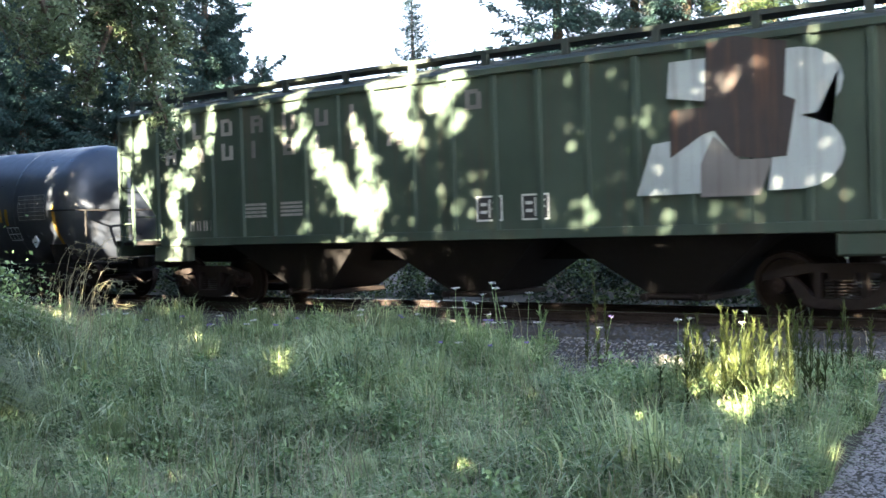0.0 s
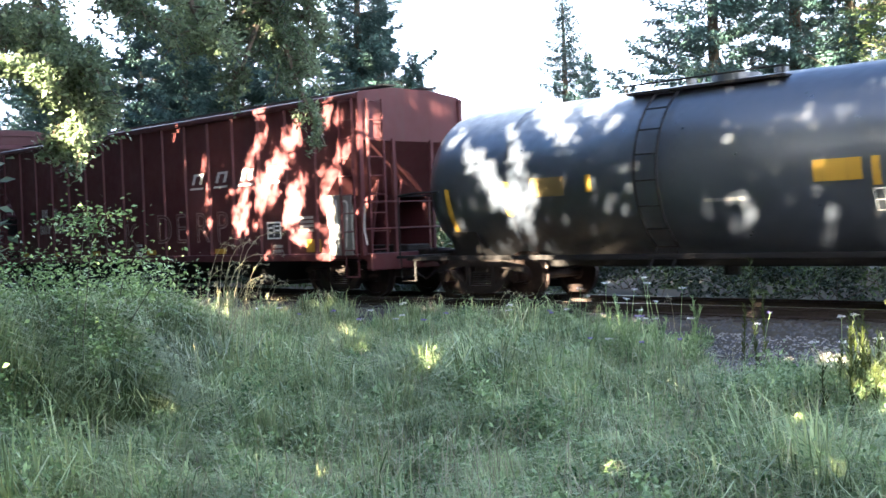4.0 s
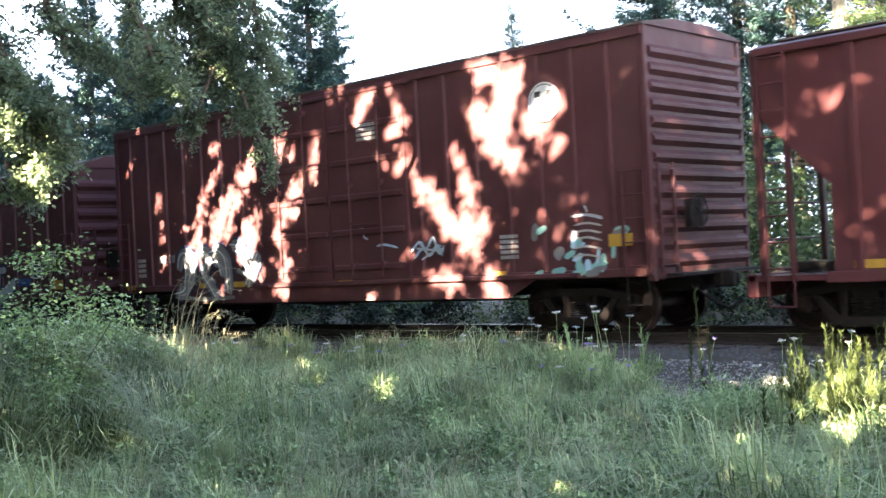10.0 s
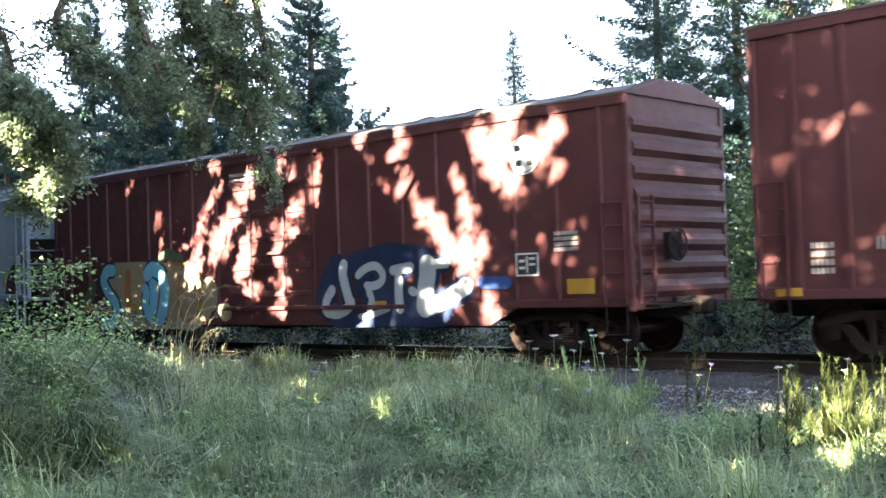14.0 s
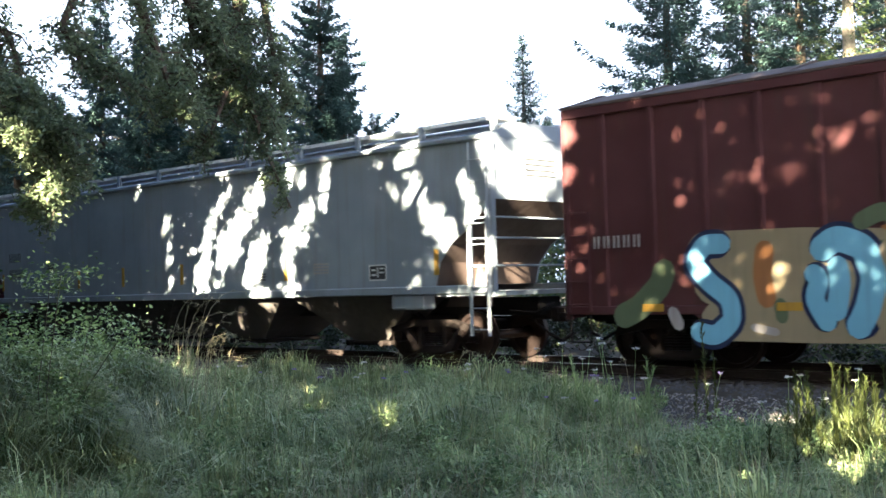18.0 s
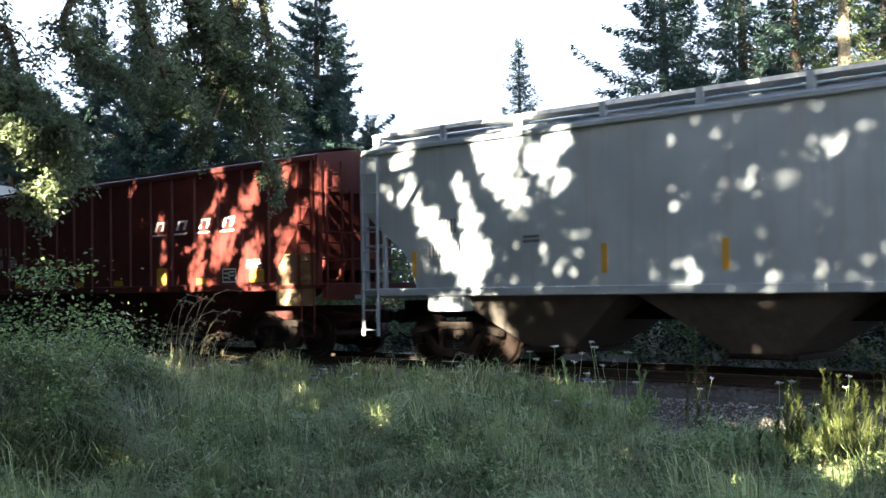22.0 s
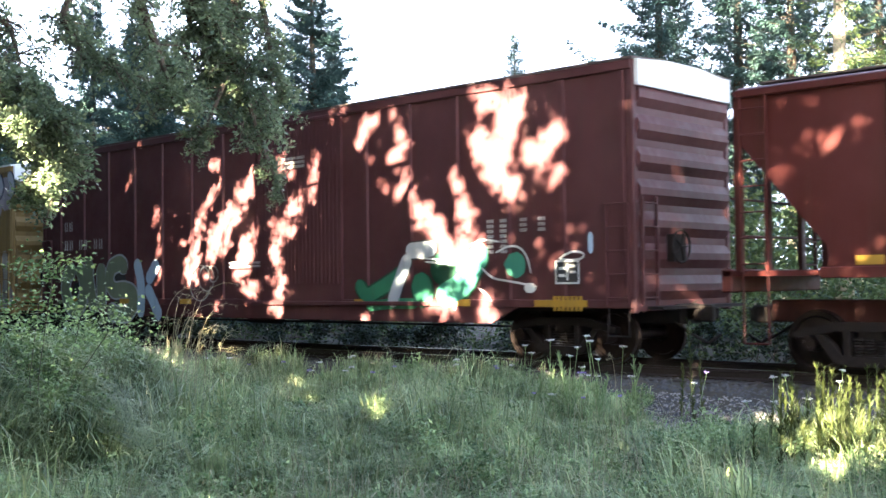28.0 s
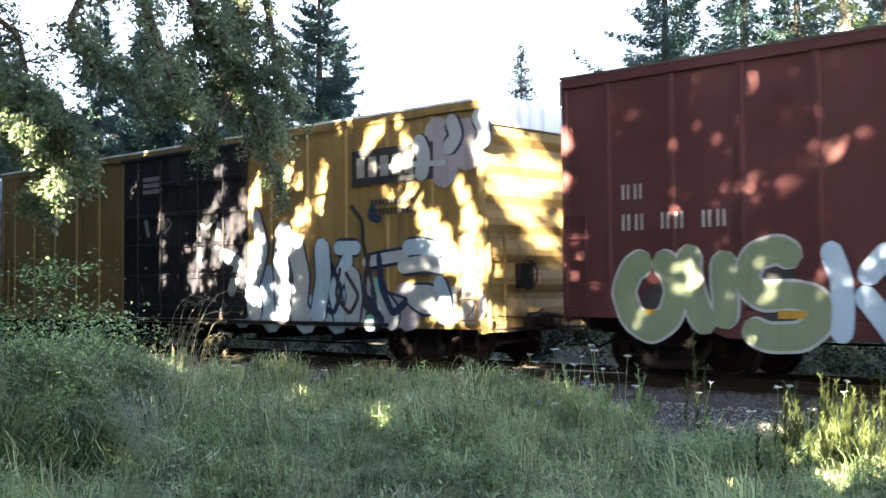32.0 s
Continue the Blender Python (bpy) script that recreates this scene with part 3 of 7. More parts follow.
def boxcar(name, label, centre, half, eave, sill, paint, post_xs, door, rise=0.22, roof_mat=None, end_ribs=11, deep=0.0, end_mat=None, top_band=None, fine_door=False, door_mat=None, end_taper=0.08):
    car = railcar(name, label, "boxcar", centre, half, 1.8, 0.78)
    Y = 1.5
    end_mat = end_mat or paint
    for s in (-1, 1):
        wall = part("side_wall", boxes((-half, half, s * (Y - 0.05), s * Y, sill, eave)), paint, car)
        part("top_chord", boxes((-half, half, s * Y, s * (Y + 0.05), eave - 0.16, eave), bevel=0.012), paint, car)
        part("side_sill", boxes((-half, half, s * Y, s * (Y + 0.045), sill, sill + 0.14), bevel=0.012), paint, car)
    if deep:
        for s in (-1, 1):
            bm = bmesh.new()
            L = half - 3.0
            prism(bm, [(-L - 0.6, sill), (-L, sill - deep), (L, sill - deep), (L + 0.6, sill)], 1, s * (Y - 0.02), s * (Y + 0.03))
            part("fish_belly_sill", bm, paint, car)
    posts(car, post_xs, -Y, sill + 0.14, eave - 0.16, paint)
    # ends: a plate with pressed horizontal ribs
    pitch = (eave - sill - 0.35) / end_ribs
    rib = bmesh.new()
    prism(rib, [(0, 0.0), (end_taper, pitch * 0.28), (end_taper, pitch * 0.5), (0, pitch * 0.78)], 1, -Y + 0.08, Y - 0.08)
    # prism pushes along y: outline is (x, z)
    for s in (-1, 1):
        part("end_wall", boxes((s * (half - 0.06), s * half, -Y + 0.05, Y - 0.05, sill - 0.05, eave)), end_mat, car)
        for c in (-1, 1):
            part("corner_post", boxes((s * (half - 0.09), s * (half + 0.03), c * (Y - 0.09), c * (Y + 0.03), sill - 0.08, eave), bevel=0.015), end_mat, car)
    first = part("end_rib", rib, end_mat, car)
    for s in (-1, 1):
        for k in range(end_ribs):
            z = sill + 0.12 + k * pitch
            if s == 1 and k == 0:
                first.location = (half, 0, z)
            else:
                again(first, s * half, 0, z, 0 if s > 0 else 180)
    # roof: shallow gable with cross seams
    roof_mat = roof_mat or paint
    bm = bmesh.new()
    prism(bm, [(-Y - 0.06, eave), (-Y - 0.06, eave + 0.04), (-0.5, eave + rise), (0.5, eave + rise), (Y + 0.06, eave + 0.04), (Y + 0.06, eave)], 0, -half - 0.04, half + 0.04)
    part("roof", bm, roof_mat, car)
    seam = bmesh.new()
    prism(seam, [(-Y - 0.05, eave + 0.045), (-0.5, eave + rise + 0.005), (0.5, eave + rise + 0.005), (Y + 0.05, eave + 0.045), (0.5, eave + rise + 0.035), (-0.5, eave + rise + 0.035)], 0, -0.03, 0.03)
    sm = part("roof_seam", seam, roof_mat, car)
    n = int(2 * half / 1.25)
    for k in range(n + 1):
        x = -half + 0.1 + k * (2 * half - 0.2) / n
        if k == 0:
            sm.location.x = x
        else:
            again(sm, x, 0, 0)
    for s in (-1, 1):
        bm = bmesh.new()
        prism(bm, [(-Y + 0.03, eave), (Y - 0.03, eave), (0.5, eave + rise - 0.01), (-0.5, eave + rise - 0.01)], 0, s * (half + 0.002), s * (half + 0.05))
        part("roof_end_cap", bm, top_band or end_mat, car, "white painted end cap" if top_band else "")
    if top_band:
        for s in (-1, 1):
            part("end_top_panel", boxes((s * half, s * (half + 0.1), -Y + 0.02, Y - 0.02, eave - 0.42, eave)), top_band, car, "white painted top panel")
    # door
    dm = door_mat or paint
    d0, d1 = door
    if fine_door:
        leaf = part("sliding_door", boxes((d0, d1, -Y - 0.075, -Y - 0.02, sill + 0.1, eave - 0.2)), dm, car, "corrugated sliding door")
        rib = part("door_corrugation", boxes((0, 0.05, -Y - 0.09, -Y - 0.075, sill + 0.45, eave - 0.3)), dm, leaf)
        rib.matrix_basis = pose(d0 + 0.12, 0, 0)
        x = d0 + 0.24
        while x < d1 - 0.12:
            again(rib, x, 0, 0)
            x += 0.12
    else:
        leaves = [(d0, (d0 + d1) / 2 - 0.02), ((d0 + d1) / 2 + 0.02, d1)] if d1 - d0 > 3.2 else [(d0, d1)]
        for a, b in leaves:
            leaf = part("plug_door", boxes((a, b, -Y - 0.06, -Y - 0.01, sill + 0.12, eave - 0.2)), dm, car, "ribbed plug door")
            h = (eave - sill - 0.5) / 5
            for k in range(5):
                part("door_rib", boxes((a + 0.08, b - 0.08, -Y - 0.1, -Y - 0.06, sill + 0.3 + k * h, sill + 0.42 + k * h), bevel=0.015), dm, leaf)
            for x in (a + (b - a) * 0.3, a + (b - a) * 0.7):
                rod = bmesh.new()
                tube(rod, (x, -Y - 0.14, sill + 0.2), (x, -Y - 0.14, eave - 0.25), 0.02, n=7)
                for z in (sill + 0.4, (sill + eave) / 2, eave - 0.4):
                    box(rod, x - 0.05, x + 0.05, -Y - 0.16, -Y - 0.06, z - 0.05, z + 0.05)
                part("locking_bar", rod, dm, leaf)
            part("door_handle", boxes((a + (b - a) * 0.3, a + (b - a) * 0.7, -Y - 0.17, -Y - 0.13, sill + 1.2, sill + 1.25)), dm, leaf)
    part("door_track", boxes((d0 - 0.2, d1 + (d1 - d0) * 0.9, -Y - 0.12, -Y - 0.045, sill + 0.02, sill + 0.1), bevel=0.01), dm, car)
    part("door_header", boxes((d0 - 0.1, d1 + 0.2, -Y - 0.1, -Y - 0.045, eave - 0.2, eave - 0.12), bevel=0.01), dm, car)
    # ladders, brake wheel, steps, platform
    ladder(car, half - 0.5, -Y - 0.045, sill + 0.05, sill + 1.7, paint)
    ladder(car, -half + 0.08, -Y - 0.045, sill + 0.05, sill + 1.7, paint)
    for s in (-1, 1):
        ladder(car, half + 0.08 if s > 0 else -half - 0.13, s * -1.42, sill + 0.05, sill + 1.8, end_mat, along="y", name="end_ladder") if s > 0 else ladder(car, -half - 0.13, 1.0, sill + 0.05, sill + 1.8, end_mat, along="y", name="end_ladder")
        stirrup(car, half - 0.5 if s > 0 else -half + 0.08, -Y - 0.03, sill - 0.45, sill, IRON)
        part("crossover_step", boxes((s * (half + 0.1), s * (half + 0.38), -1.3, 1.3, sill - 0.02, sill + 0.03)), IRON, car)
    bw = bmesh.new()
    for k in range(18):
        a, b = 2 * math.pi * k / 18, 2 * math.pi * (k + 1) / 18
        tube(bw, (half + 0.25, -0.5 + 0.27 * math.cos(a), sill + 1.0 + 0.27 * math.sin(a)), (half + 0.25, -0.5 + 0.27 * math.cos(b), sill + 1.0 + 0.27 * math.sin(b)), 0.018, n=6)
    for k in range(5):
        a = 2 * math.pi * k / 5
        tube(bw, (half + 0.25, -0.5, sill + 1.0), (half + 0.25, -0.5 + 0.27 * math.cos(a), sill + 1.0 + 0.27 * math.sin(a)), 0.012, n=5)
    box(bw, half + 0.09, half + 0.22, -0.68, -0.3, sill + 0.75, sill + 1.2)
    part("brake_wheel", bw, IRON, car)
    # under the floor: stringers, cross bearers, brake gear
    for s in (-1, 1):
        part("stringer", boxes((-half + 0.1, half - 0.1, s * 1.05, s * 1.15, sill - 0.08, sill)), FRAME, car)
    bm = boxes((-0.05, 0.05, -1.4, 1.4, sill - 0.3, sill))
    cb = part("cross_bearer", bm, FRAME, car)
    for x in (-half * 0.55, -half * 0.28, half * 0.28, half * 0.55):
        again(cb, x, 0, 0)
    bm = bmesh.new()
    tube(bm, (-1.2, -0.85, sill - 0.25), (-0.2, -0.85, sill - 0.25), 0.17, n=12)
    tube(bm, (0.6, -0.9, sill - 0.22), (1.1, -0.9, sill - 0.22), 0.13, n=12)
    bar(bm, [(-half + 2, -1.0, sill - 0.35), (half - 2, -1.0, sill - 0.35)], 0.02)
    part("brake_gear", bm, FRAME, car)
    return car


def hopper_ends(car, half, eave, sill, low_x, low_z, top_z, paint, panel=None, panel_label=""):
    """Slope sheets, end platforms, corner posts and ladders of a hopper car."""
    Y = 1.5
    for s in (-1, 1):
        bm = bmesh.new()
        pts = [(s * half, top_z), (s * low_x, low_z), (s * (low_x - 0.06), low_z), (s * (half - 0.08), top_z + 0.02)]
        prism(bm, pts, 1, -Y + 0.02, Y - 0.02)
        part("slope_sheet", bm, paint, car)
        part("end_wall", boxes((s * (half - 0.04), s * half, -Y, Y, top_z, eave)), paint, car)
        part("end_platform", boxes((s * (low_x - 0.1), s * (half + 0.25), -Y, Y, sill - 0.06, sill + 0.02)), FRAME if panel is None else paint, car)
        part("end_sill", boxes((s * (half + 0.12), s * (half + 0.3), -Y, Y, sill - 0.3, sill + 0.05), bevel=0.02), paint, car)
        for y in (-Y + 0.04, Y - 0.04):
            part("end_post", boxes((s * half - 0.05, s * half + 0.05, y - 0.05, y + 0.05, sill, eave)), paint, car)
        for y in (-0.55, 0.55):
            part("end_post", boxes((s * half - 0.04, s * half + 0.04, y - 0.04, y + 0.04, sill, top_z + 0.05)), paint, car)
        for z in (sill + 0.55, sill + 1.1):
            bm = bmesh.new()
            bar(bm, [(s * (half + 0.1), -Y, z), (s * (half + 0.1), Y, z)], 0.018)
            part("end_handrail", bm, paint, car)
        # the shear plates that carry the slope sheet
        pl = bmesh.new()
        prism(pl, [(s * (low_x - 0.5), sill), (s * low_x, sill), (s * (low_x + 0.35), low_z + 0.32), (s * (low_x - 0.5), low_z)], 1, -0.35, -0.3)
        prism(pl, [(s * (low_x - 0.5), sill), (s * low_x, sill), (s * (low_x + 0.35), low_z + 0.32), (s * (low_x - 0.5), low_z)], 1, 0.3, 0.35)
        part("shear_plate", pl, paint, car)
        if panel and s > 0:
            part("corner_panel", boxes((s * (low_x - 0.02), s * (half - 0.35), -Y + 0.03, -Y + 0.07, sill, low_z)), panel, car, panel_label)


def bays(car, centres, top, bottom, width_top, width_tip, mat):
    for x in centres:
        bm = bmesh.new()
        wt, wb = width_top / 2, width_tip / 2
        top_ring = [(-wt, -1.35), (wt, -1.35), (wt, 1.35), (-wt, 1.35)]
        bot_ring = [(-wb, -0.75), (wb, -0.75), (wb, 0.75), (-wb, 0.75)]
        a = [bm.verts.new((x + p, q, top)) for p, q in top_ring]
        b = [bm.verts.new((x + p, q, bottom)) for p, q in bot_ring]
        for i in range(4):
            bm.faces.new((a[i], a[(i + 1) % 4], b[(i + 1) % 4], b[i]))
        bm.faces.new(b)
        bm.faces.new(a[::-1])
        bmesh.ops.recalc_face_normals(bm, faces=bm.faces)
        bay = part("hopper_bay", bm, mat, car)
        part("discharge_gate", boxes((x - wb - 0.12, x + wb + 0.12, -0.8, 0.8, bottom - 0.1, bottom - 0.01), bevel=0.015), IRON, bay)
        g = bmesh.new()
        tube(g, (x - wb, -0.85, bottom - 0.05), (x + wb, -0.85, bottom - 0.05), 0.03, n=7)
        for dx in (-wb, wb):
            tube(g, (x + dx, -0.95, bottom - 0.05), (x + dx, -0.8, bottom - 0.05), 0.06, n=8)
        part("gate_crank", g, IRON, bay)


def hopper_sides(car, half, eave, sill, low_x, low_z, top_z, paint):
    """Side sheets whose lower corners follow the slope sheets."""
    Y = 1.5
    for s in (-1, 1):
        bm = bmesh.new()
        prism(bm, [(-half, eave), (-half, top_z), (-low_x, low_z), (-low_x, sill), (low_x, sill), (low_x, low_z), (half, top_z), (half, eave)], 1, s * (Y - 0.04), s * Y)
        part("side_wall", bm, paint, car)
        part("side_sill", boxes((-low_x - 0.1, low_x + 0.1, s * (Y - 0.02), s * (Y + 0.06), sill - 0.1, sill + 0.06), bevel=0.012), paint, car)
        part("top_chord", boxes((-half, half, s * Y, s * (Y + 0.07), eave - 0.12, eave), bevel=0.015), paint, car)


def hopper_roof(car, half, eave, mat, rise, walk_mat, rail=0.32, step=1.55):
    Y = 1.5
    bm = bmesh.new()
    prism(bm, [(-Y - 0.02, eave), (-Y + 0.05, eave + 0.05), (-0.8, eave + rise), (0.8, eave + rise), (Y - 0.05, eave + 0.05), (Y + 0.02, eave)], 0, -half, half)
    part("roof", bm, mat, car)
    part("roof_hatch", boxes((-half + 0.6, half - 0.6, -0.3, 0.3, eave + rise, eave + rise + 0.12), bevel=0.02), mat, car, "long trough hatch")
    # running boards on brackets
    for s in (-1, 1):
        part("running_board", boxes((-half, half, s * 0.75, s * 1.25, eave + rail - 0.02, eave + rail + 0.05)), walk_mat, car)
    br = part("running_board_bracket", boxes((-0.06, 0.06, -1.27, -1.2, eave + 0.03, eave + rail + 0.05)), mat, car)
    n = int(2 * half / step)
    for k in range(n + 1):
        x = -half + 0.1 + k * (2 * half - 0.2) / n
        if k == 0:
            br.location.x = x
        else:
            again(br, x, 0, 0)
        again(br, x, 2.47, 0)


# green ribbed covered hopper
def green_hopper():
    half, eave, sill = 8.75, 4.0, 1.3
    lx, lz, tz = 7.35, 1.55, 2.95
    car = railcar("covered_hopper", "dark green ribbed covered hopper car with faded white lettering", "hopper car", 46.4, half, 2.2, 0.95)
    hopper_sides(car, half, eave, sill, lx, lz, tz, GREEN)
    posts(car, [-7.54 + k * 0.866 for k in range(18)], -1.5, sill + 0.06, eave - 0.12, GREEN, 0.13, 0.06)
    hopper_ends(car, half, eave, sill, lx, lz, tz, GREEN)
    hopper_roof(car, half, eave, ROOFGREEN, 0.2, ROOFGREEN, 0.3, 1.5)
    bays(car, (-3.9, 0.0, 3.9), sill, 0.3, 3.7, 0.9, FRAME)
    ladder(car, half - 0.45, -1.55, sill - 0.1, eave - 0.1, GREEN)
    ladder(car, -half + 0.03, -1.55, sill - 0.1, eave - 0.1, GREEN)
    part("bolster_end", boxes((-lx - 0.35, -lx + 0.7, -1.53, -1.3, sill - 0.42, sill - 0.1), bevel=0.03), GREEN, car)
    part("bolster_end", boxes((lx - 0.7, lx + 0.35, -1.53, -1.3, sill - 0.42, sill - 0.1), bevel=0.03), GREEN, car)
    # the road's name, as plain blocks between the posts
    for row, (z, n) in enumerate(((3.36, 10), (2.88, 8))):
        for k in range(n):
            x = -7.25 + k * 0.866
            bars = [(x, x + 0.1, z, z + 0.33), (x + 0.1, x + 0.26, z + 0.26, z + 0.33), (x + 0.1, x + 0.24, z + 0.13, z + 0.2), (x + 0.23, x + 0.33, z, z + 0.28), (x + 0.1, x + 0.26, z, z + 0.07)]
            pick = ((0, 1, 2, 3, 4), (0, 3, 4), (0, 1, 2, 3), (0, 4), (0,), (0, 3), (0, 1, 4, 3))[(k * 3 + row * 2) % 7]
            bm = boxes(*[(bars[i][0], bars[i][1], -1.506, -1.5, bars[i][2], bars[i][3]) for i in pick])
            part("name_letter_block", bm, STENCILGREY if k > 2 else DULLWHITE, car, "white letter-sized block")
    for x in (0.72, 1.62):
        frame_mark(car, x, 1.5, -1.5, 0.52, 0.42)
    bm = bmesh.new()
    prism(bm, [(4.88, 3.92), (5.32, 3.98), (6.06, 3.82), (6.01, 3.09), (6.17, 3.01), (6.03, 2.26), (5.65, 2.25), (5.28, 2.3), (4.98, 2.68), (4.81, 2.64), (4.29, 2.33), (4.3, 3.02), (4.84, 3.02)], 1, -1.574, -1.568)
    part("rust_patch", bm, RUSTY, car, "dark repaint with rust stains over the emblem")
    digits(car, -6.95, 1.5, -1.5, DULLWHITE, 6, 0.2, 0.4)
    marks(car, -4.9, 2.0, -1.5, DULLWHITE, [(0.6, 0.05)] * 4)
    marks(car, -3.9, 2.0, -1.5, DULLWHITE, [(0.6, 0.05)] * 4)
    bm = bmesh.new()
    prism(bm, [(4.76, 2.22), (4.96, 2.61), (5.36, 2.25), (5.83, 2.24), (5.63, 1.74), (4.75, 1.74)], 1, -1.5675, -1.5665)
    part("emblem", bm, PANELGREY, car, "greyed lower part of the emblem")
    # big emblem: two white blocks that lean against one another
    bm = bmesh.new()
    prism(bm, [(3.72, 1.8), (5.2, 1.8), (5.2, 2.3), (5.5, 2.9), (5.1, 3.72), (4.3, 3.72), (4.25, 3.2), (4.9, 3.1), (4.7, 2.62), (4.0, 2.55)], 1, -1.566, -1.56)
    part("emblem", bm, EMBLEM, car, "large white emblem block")
    bm = bmesh.new()
    arc = [(6.2 + 0.62 * math.cos(a), 3.25 + 0.47 * math.sin(a)) for a in np.linspace(1.5, -1.5, 9)]
    arc += [(6.2 + 0.62 * math.cos(a), 2.3 + 0.5 * math.sin(a)) for a in np.linspace(1.5, -1.5, 9)]
    prism(bm, [(5.75, 3.72)] + arc + [(5.75, 1.8), (5.9, 2.7)], 1, -1.566, -1.56)
    part("emblem", bm, EMBLEM, car, "large white emblem block")
    return car


# black tank car
def tank_car():
    half = 6.4
    car = railcar("tank_car", "glossy black tank car with yellow stripes and white stencils", "tank car", 29.75, half, 1.75, 0.72)
    R, zc, n = 1.47, 2.17, 48
    bm = bmesh.new()
    cap = [(math.cos(w), math.sin(w)) for w in np.linspace(0, math.pi / 2, 8)]
    prof = [(-5.3 - 0.78 * u, R * v) for u, v in cap] + [(-2.02, R), (-2.0, R + 0.012), (2.0, R + 0.012), (2.02, R)] + [(5.3 + 0.78 * u, R * v) for u, v in cap[::-1]]
    rings = []
    for x, r in prof:
        r = max(r, 0.001)
        rings.append([bm.verts.new((x, r * math.cos(a), zc + r * math.sin(a))) for a in (2 * math.pi * i / n for i in range(n))])
    for a, b in zip(rings, rings[1:]):
        for i in range(n):
            bm.faces.new((a[i], a[(i + 1) % n], b[(i + 1) % n], b[i]))
    bmesh.ops.recalc_face_normals(bm, faces=bm.faces)
    part("tank", bm, TANK, car, "glossy black tank shell", smooth=True)
    for x in (-3.6, 0.0, 3.6):
        ring = bmesh.new()
        for i in range(n):
            a, b = 2 * math.pi * i / n, 2 * math.pi * (i + 1) / n
            vs = [ring.verts.new((x + dx, r * math.cos(w), zc + r * math.sin(w))) for dx, r, w in ((-0.03, R + 0.014, a), (0.03, R + 0.014, a), (0.03, R + 0.014, b), (-0.03, R + 0.014, b))]
            ring.faces.new(vs)
        part("weld_band", ring, TANK, car)
    bm = bmesh.new()
    tube(bm, (0.3, 0, 3.55), (0.3, 0, 3.72), 0.4, n=20)
    tube(bm, (1.05, 0.1, 3.5), (1.05, 0.1, 3.76), 0.11, n=10)
    tube(bm, (-0.5, -0.1, 3.5), (-0.5, -0.1, 3.74), 0.09, n=10)
    part("manway", bm, TANK, car, "manway and valves on top")
    bm = boxes((-1.3, 1.6, -0.85, -0.45, 3.5, 3.54))
    part("top_platform", bm, FRAME, car)
    bm = bmesh.new()
    bar(bm, [(-1.3, -0.85, 3.52), (-1.3, -0.85, 3.66), (1.6, -0.85, 3.66), (1.6, -0.85, 3.52)], 0.016)
    part("platform_railing", bm, FRAME, car)
    # side ladder bowed round the shell
    bm = bmesh.new()
    for x in (-0.7, -0.27):
        pts = [(x, -(R + 0.08) * math.cos(a), zc + (R + 0.08) * math.sin(a)) for a in np.linspace(1.1, -0.9, 12)] + [(x, -1.2, 0.6)]
        bar(bm, pts, 0.02)
    side = part("side_ladder", bm, FRAME, car)
    for a in np.linspace(1.0, -0.9, 8):
        y, z = -(R + 0.08) * math.cos(a), zc + (R + 0.08) * math.sin(a)
        part("rung", tube(bmesh.new(), (-0.7, y, z), (-0.27, y, z), 0.014, n=6), FRAME, side)
    for s in (-1, 1):
        part("stub_sill", boxes((s * 4.2, s * 6.5, -0.4, 0.4, 0.66, 0.95), bevel=0.03), FRAME, car)
        bm = bmesh.new()
        prism(bm, [(-1.25, 1.5), (-1.0, 0.75), (1.0, 0.75), (1.25, 1.5), (0.9, 1.15), (0, 0.98), (-0.9, 1.15)], 0, s * 4.6, s * 5.3)
        part("saddle", bm, FRAME, car)
        bm = bmesh.new()
        bar(bm, [(s * 6.45, -1.45, 0.85), (s * 6.45, -1.45, 2.05), (s * 5.95, -1.5, 2.08), (s * 5.2, -1.56, 2.08)], 0.02)
        bar(bm, [(s * 6.45, 1.45, 0.85), (s * 6.45, 1.45, 2.05), (s * 6.45, -1.45, 2.05)], 0.02)
        part("end_handrail", bm, FRAME, car)
        part("end_platform", boxes((s * 6.0, s * 6.5, -1.5, 1.5, 0.82, 0.87)), FRAME, car)
        stirrup(car, s * 6.2 - 0.2, -1.47, 0.38, 0.85, FRAME)
    part("side_rail", boxes((-6.2, 6.2, -1.5, -1.42, 0.78, 0.86)), FRAME, car)
    bm = bmesh.new()
    tube(bm, (0.1, 0, 0.75), (0.1, 0, 0.45), 0.14, n=10)
    part("bottom_outlet", bm, FRAME, car)

    def wrap(x0, x1, a0, a1, mat, name, lift=0.02, label=""):
        """A painted patch that follows the round shell between two heights."""
        b = bmesh.new()
        k = 6
        cols = [[b.verts.new((x, -(R + lift) * math.cos(a), zc + (R + lift) * math.sin(a))) for a in np.linspace(a0, a1, k)] for x in (x0, x1)]
        for i in range(k - 1):
            b.faces.new((cols[0][i], cols[1][i], cols[1][i + 1], cols[0][i + 1]))
        return part(name, b, mat, car, label)
    for x, lo, hi in ((5.18, -0.62, 0.02), (3.22, -0.27, 0.0), (-3.62, -0.42, 0.0), (-5.1, -0.62, -0.04), (-1.75, -0.18, 0.02)):
        wrap(x, x + 0.12, lo, hi, YELLOWMARK, "vertical_stripe", label="yellow vertical stripe")
    wrap(2.35, 3.08, -0.21, 0.0, YELLOWMARK, "placard", label="yellow rectangular marking")
    wrap(-2.97, -2.22, -0.2, 0.02, FADEDYELLOW, "placard", label="faded yellow rectangular marking")
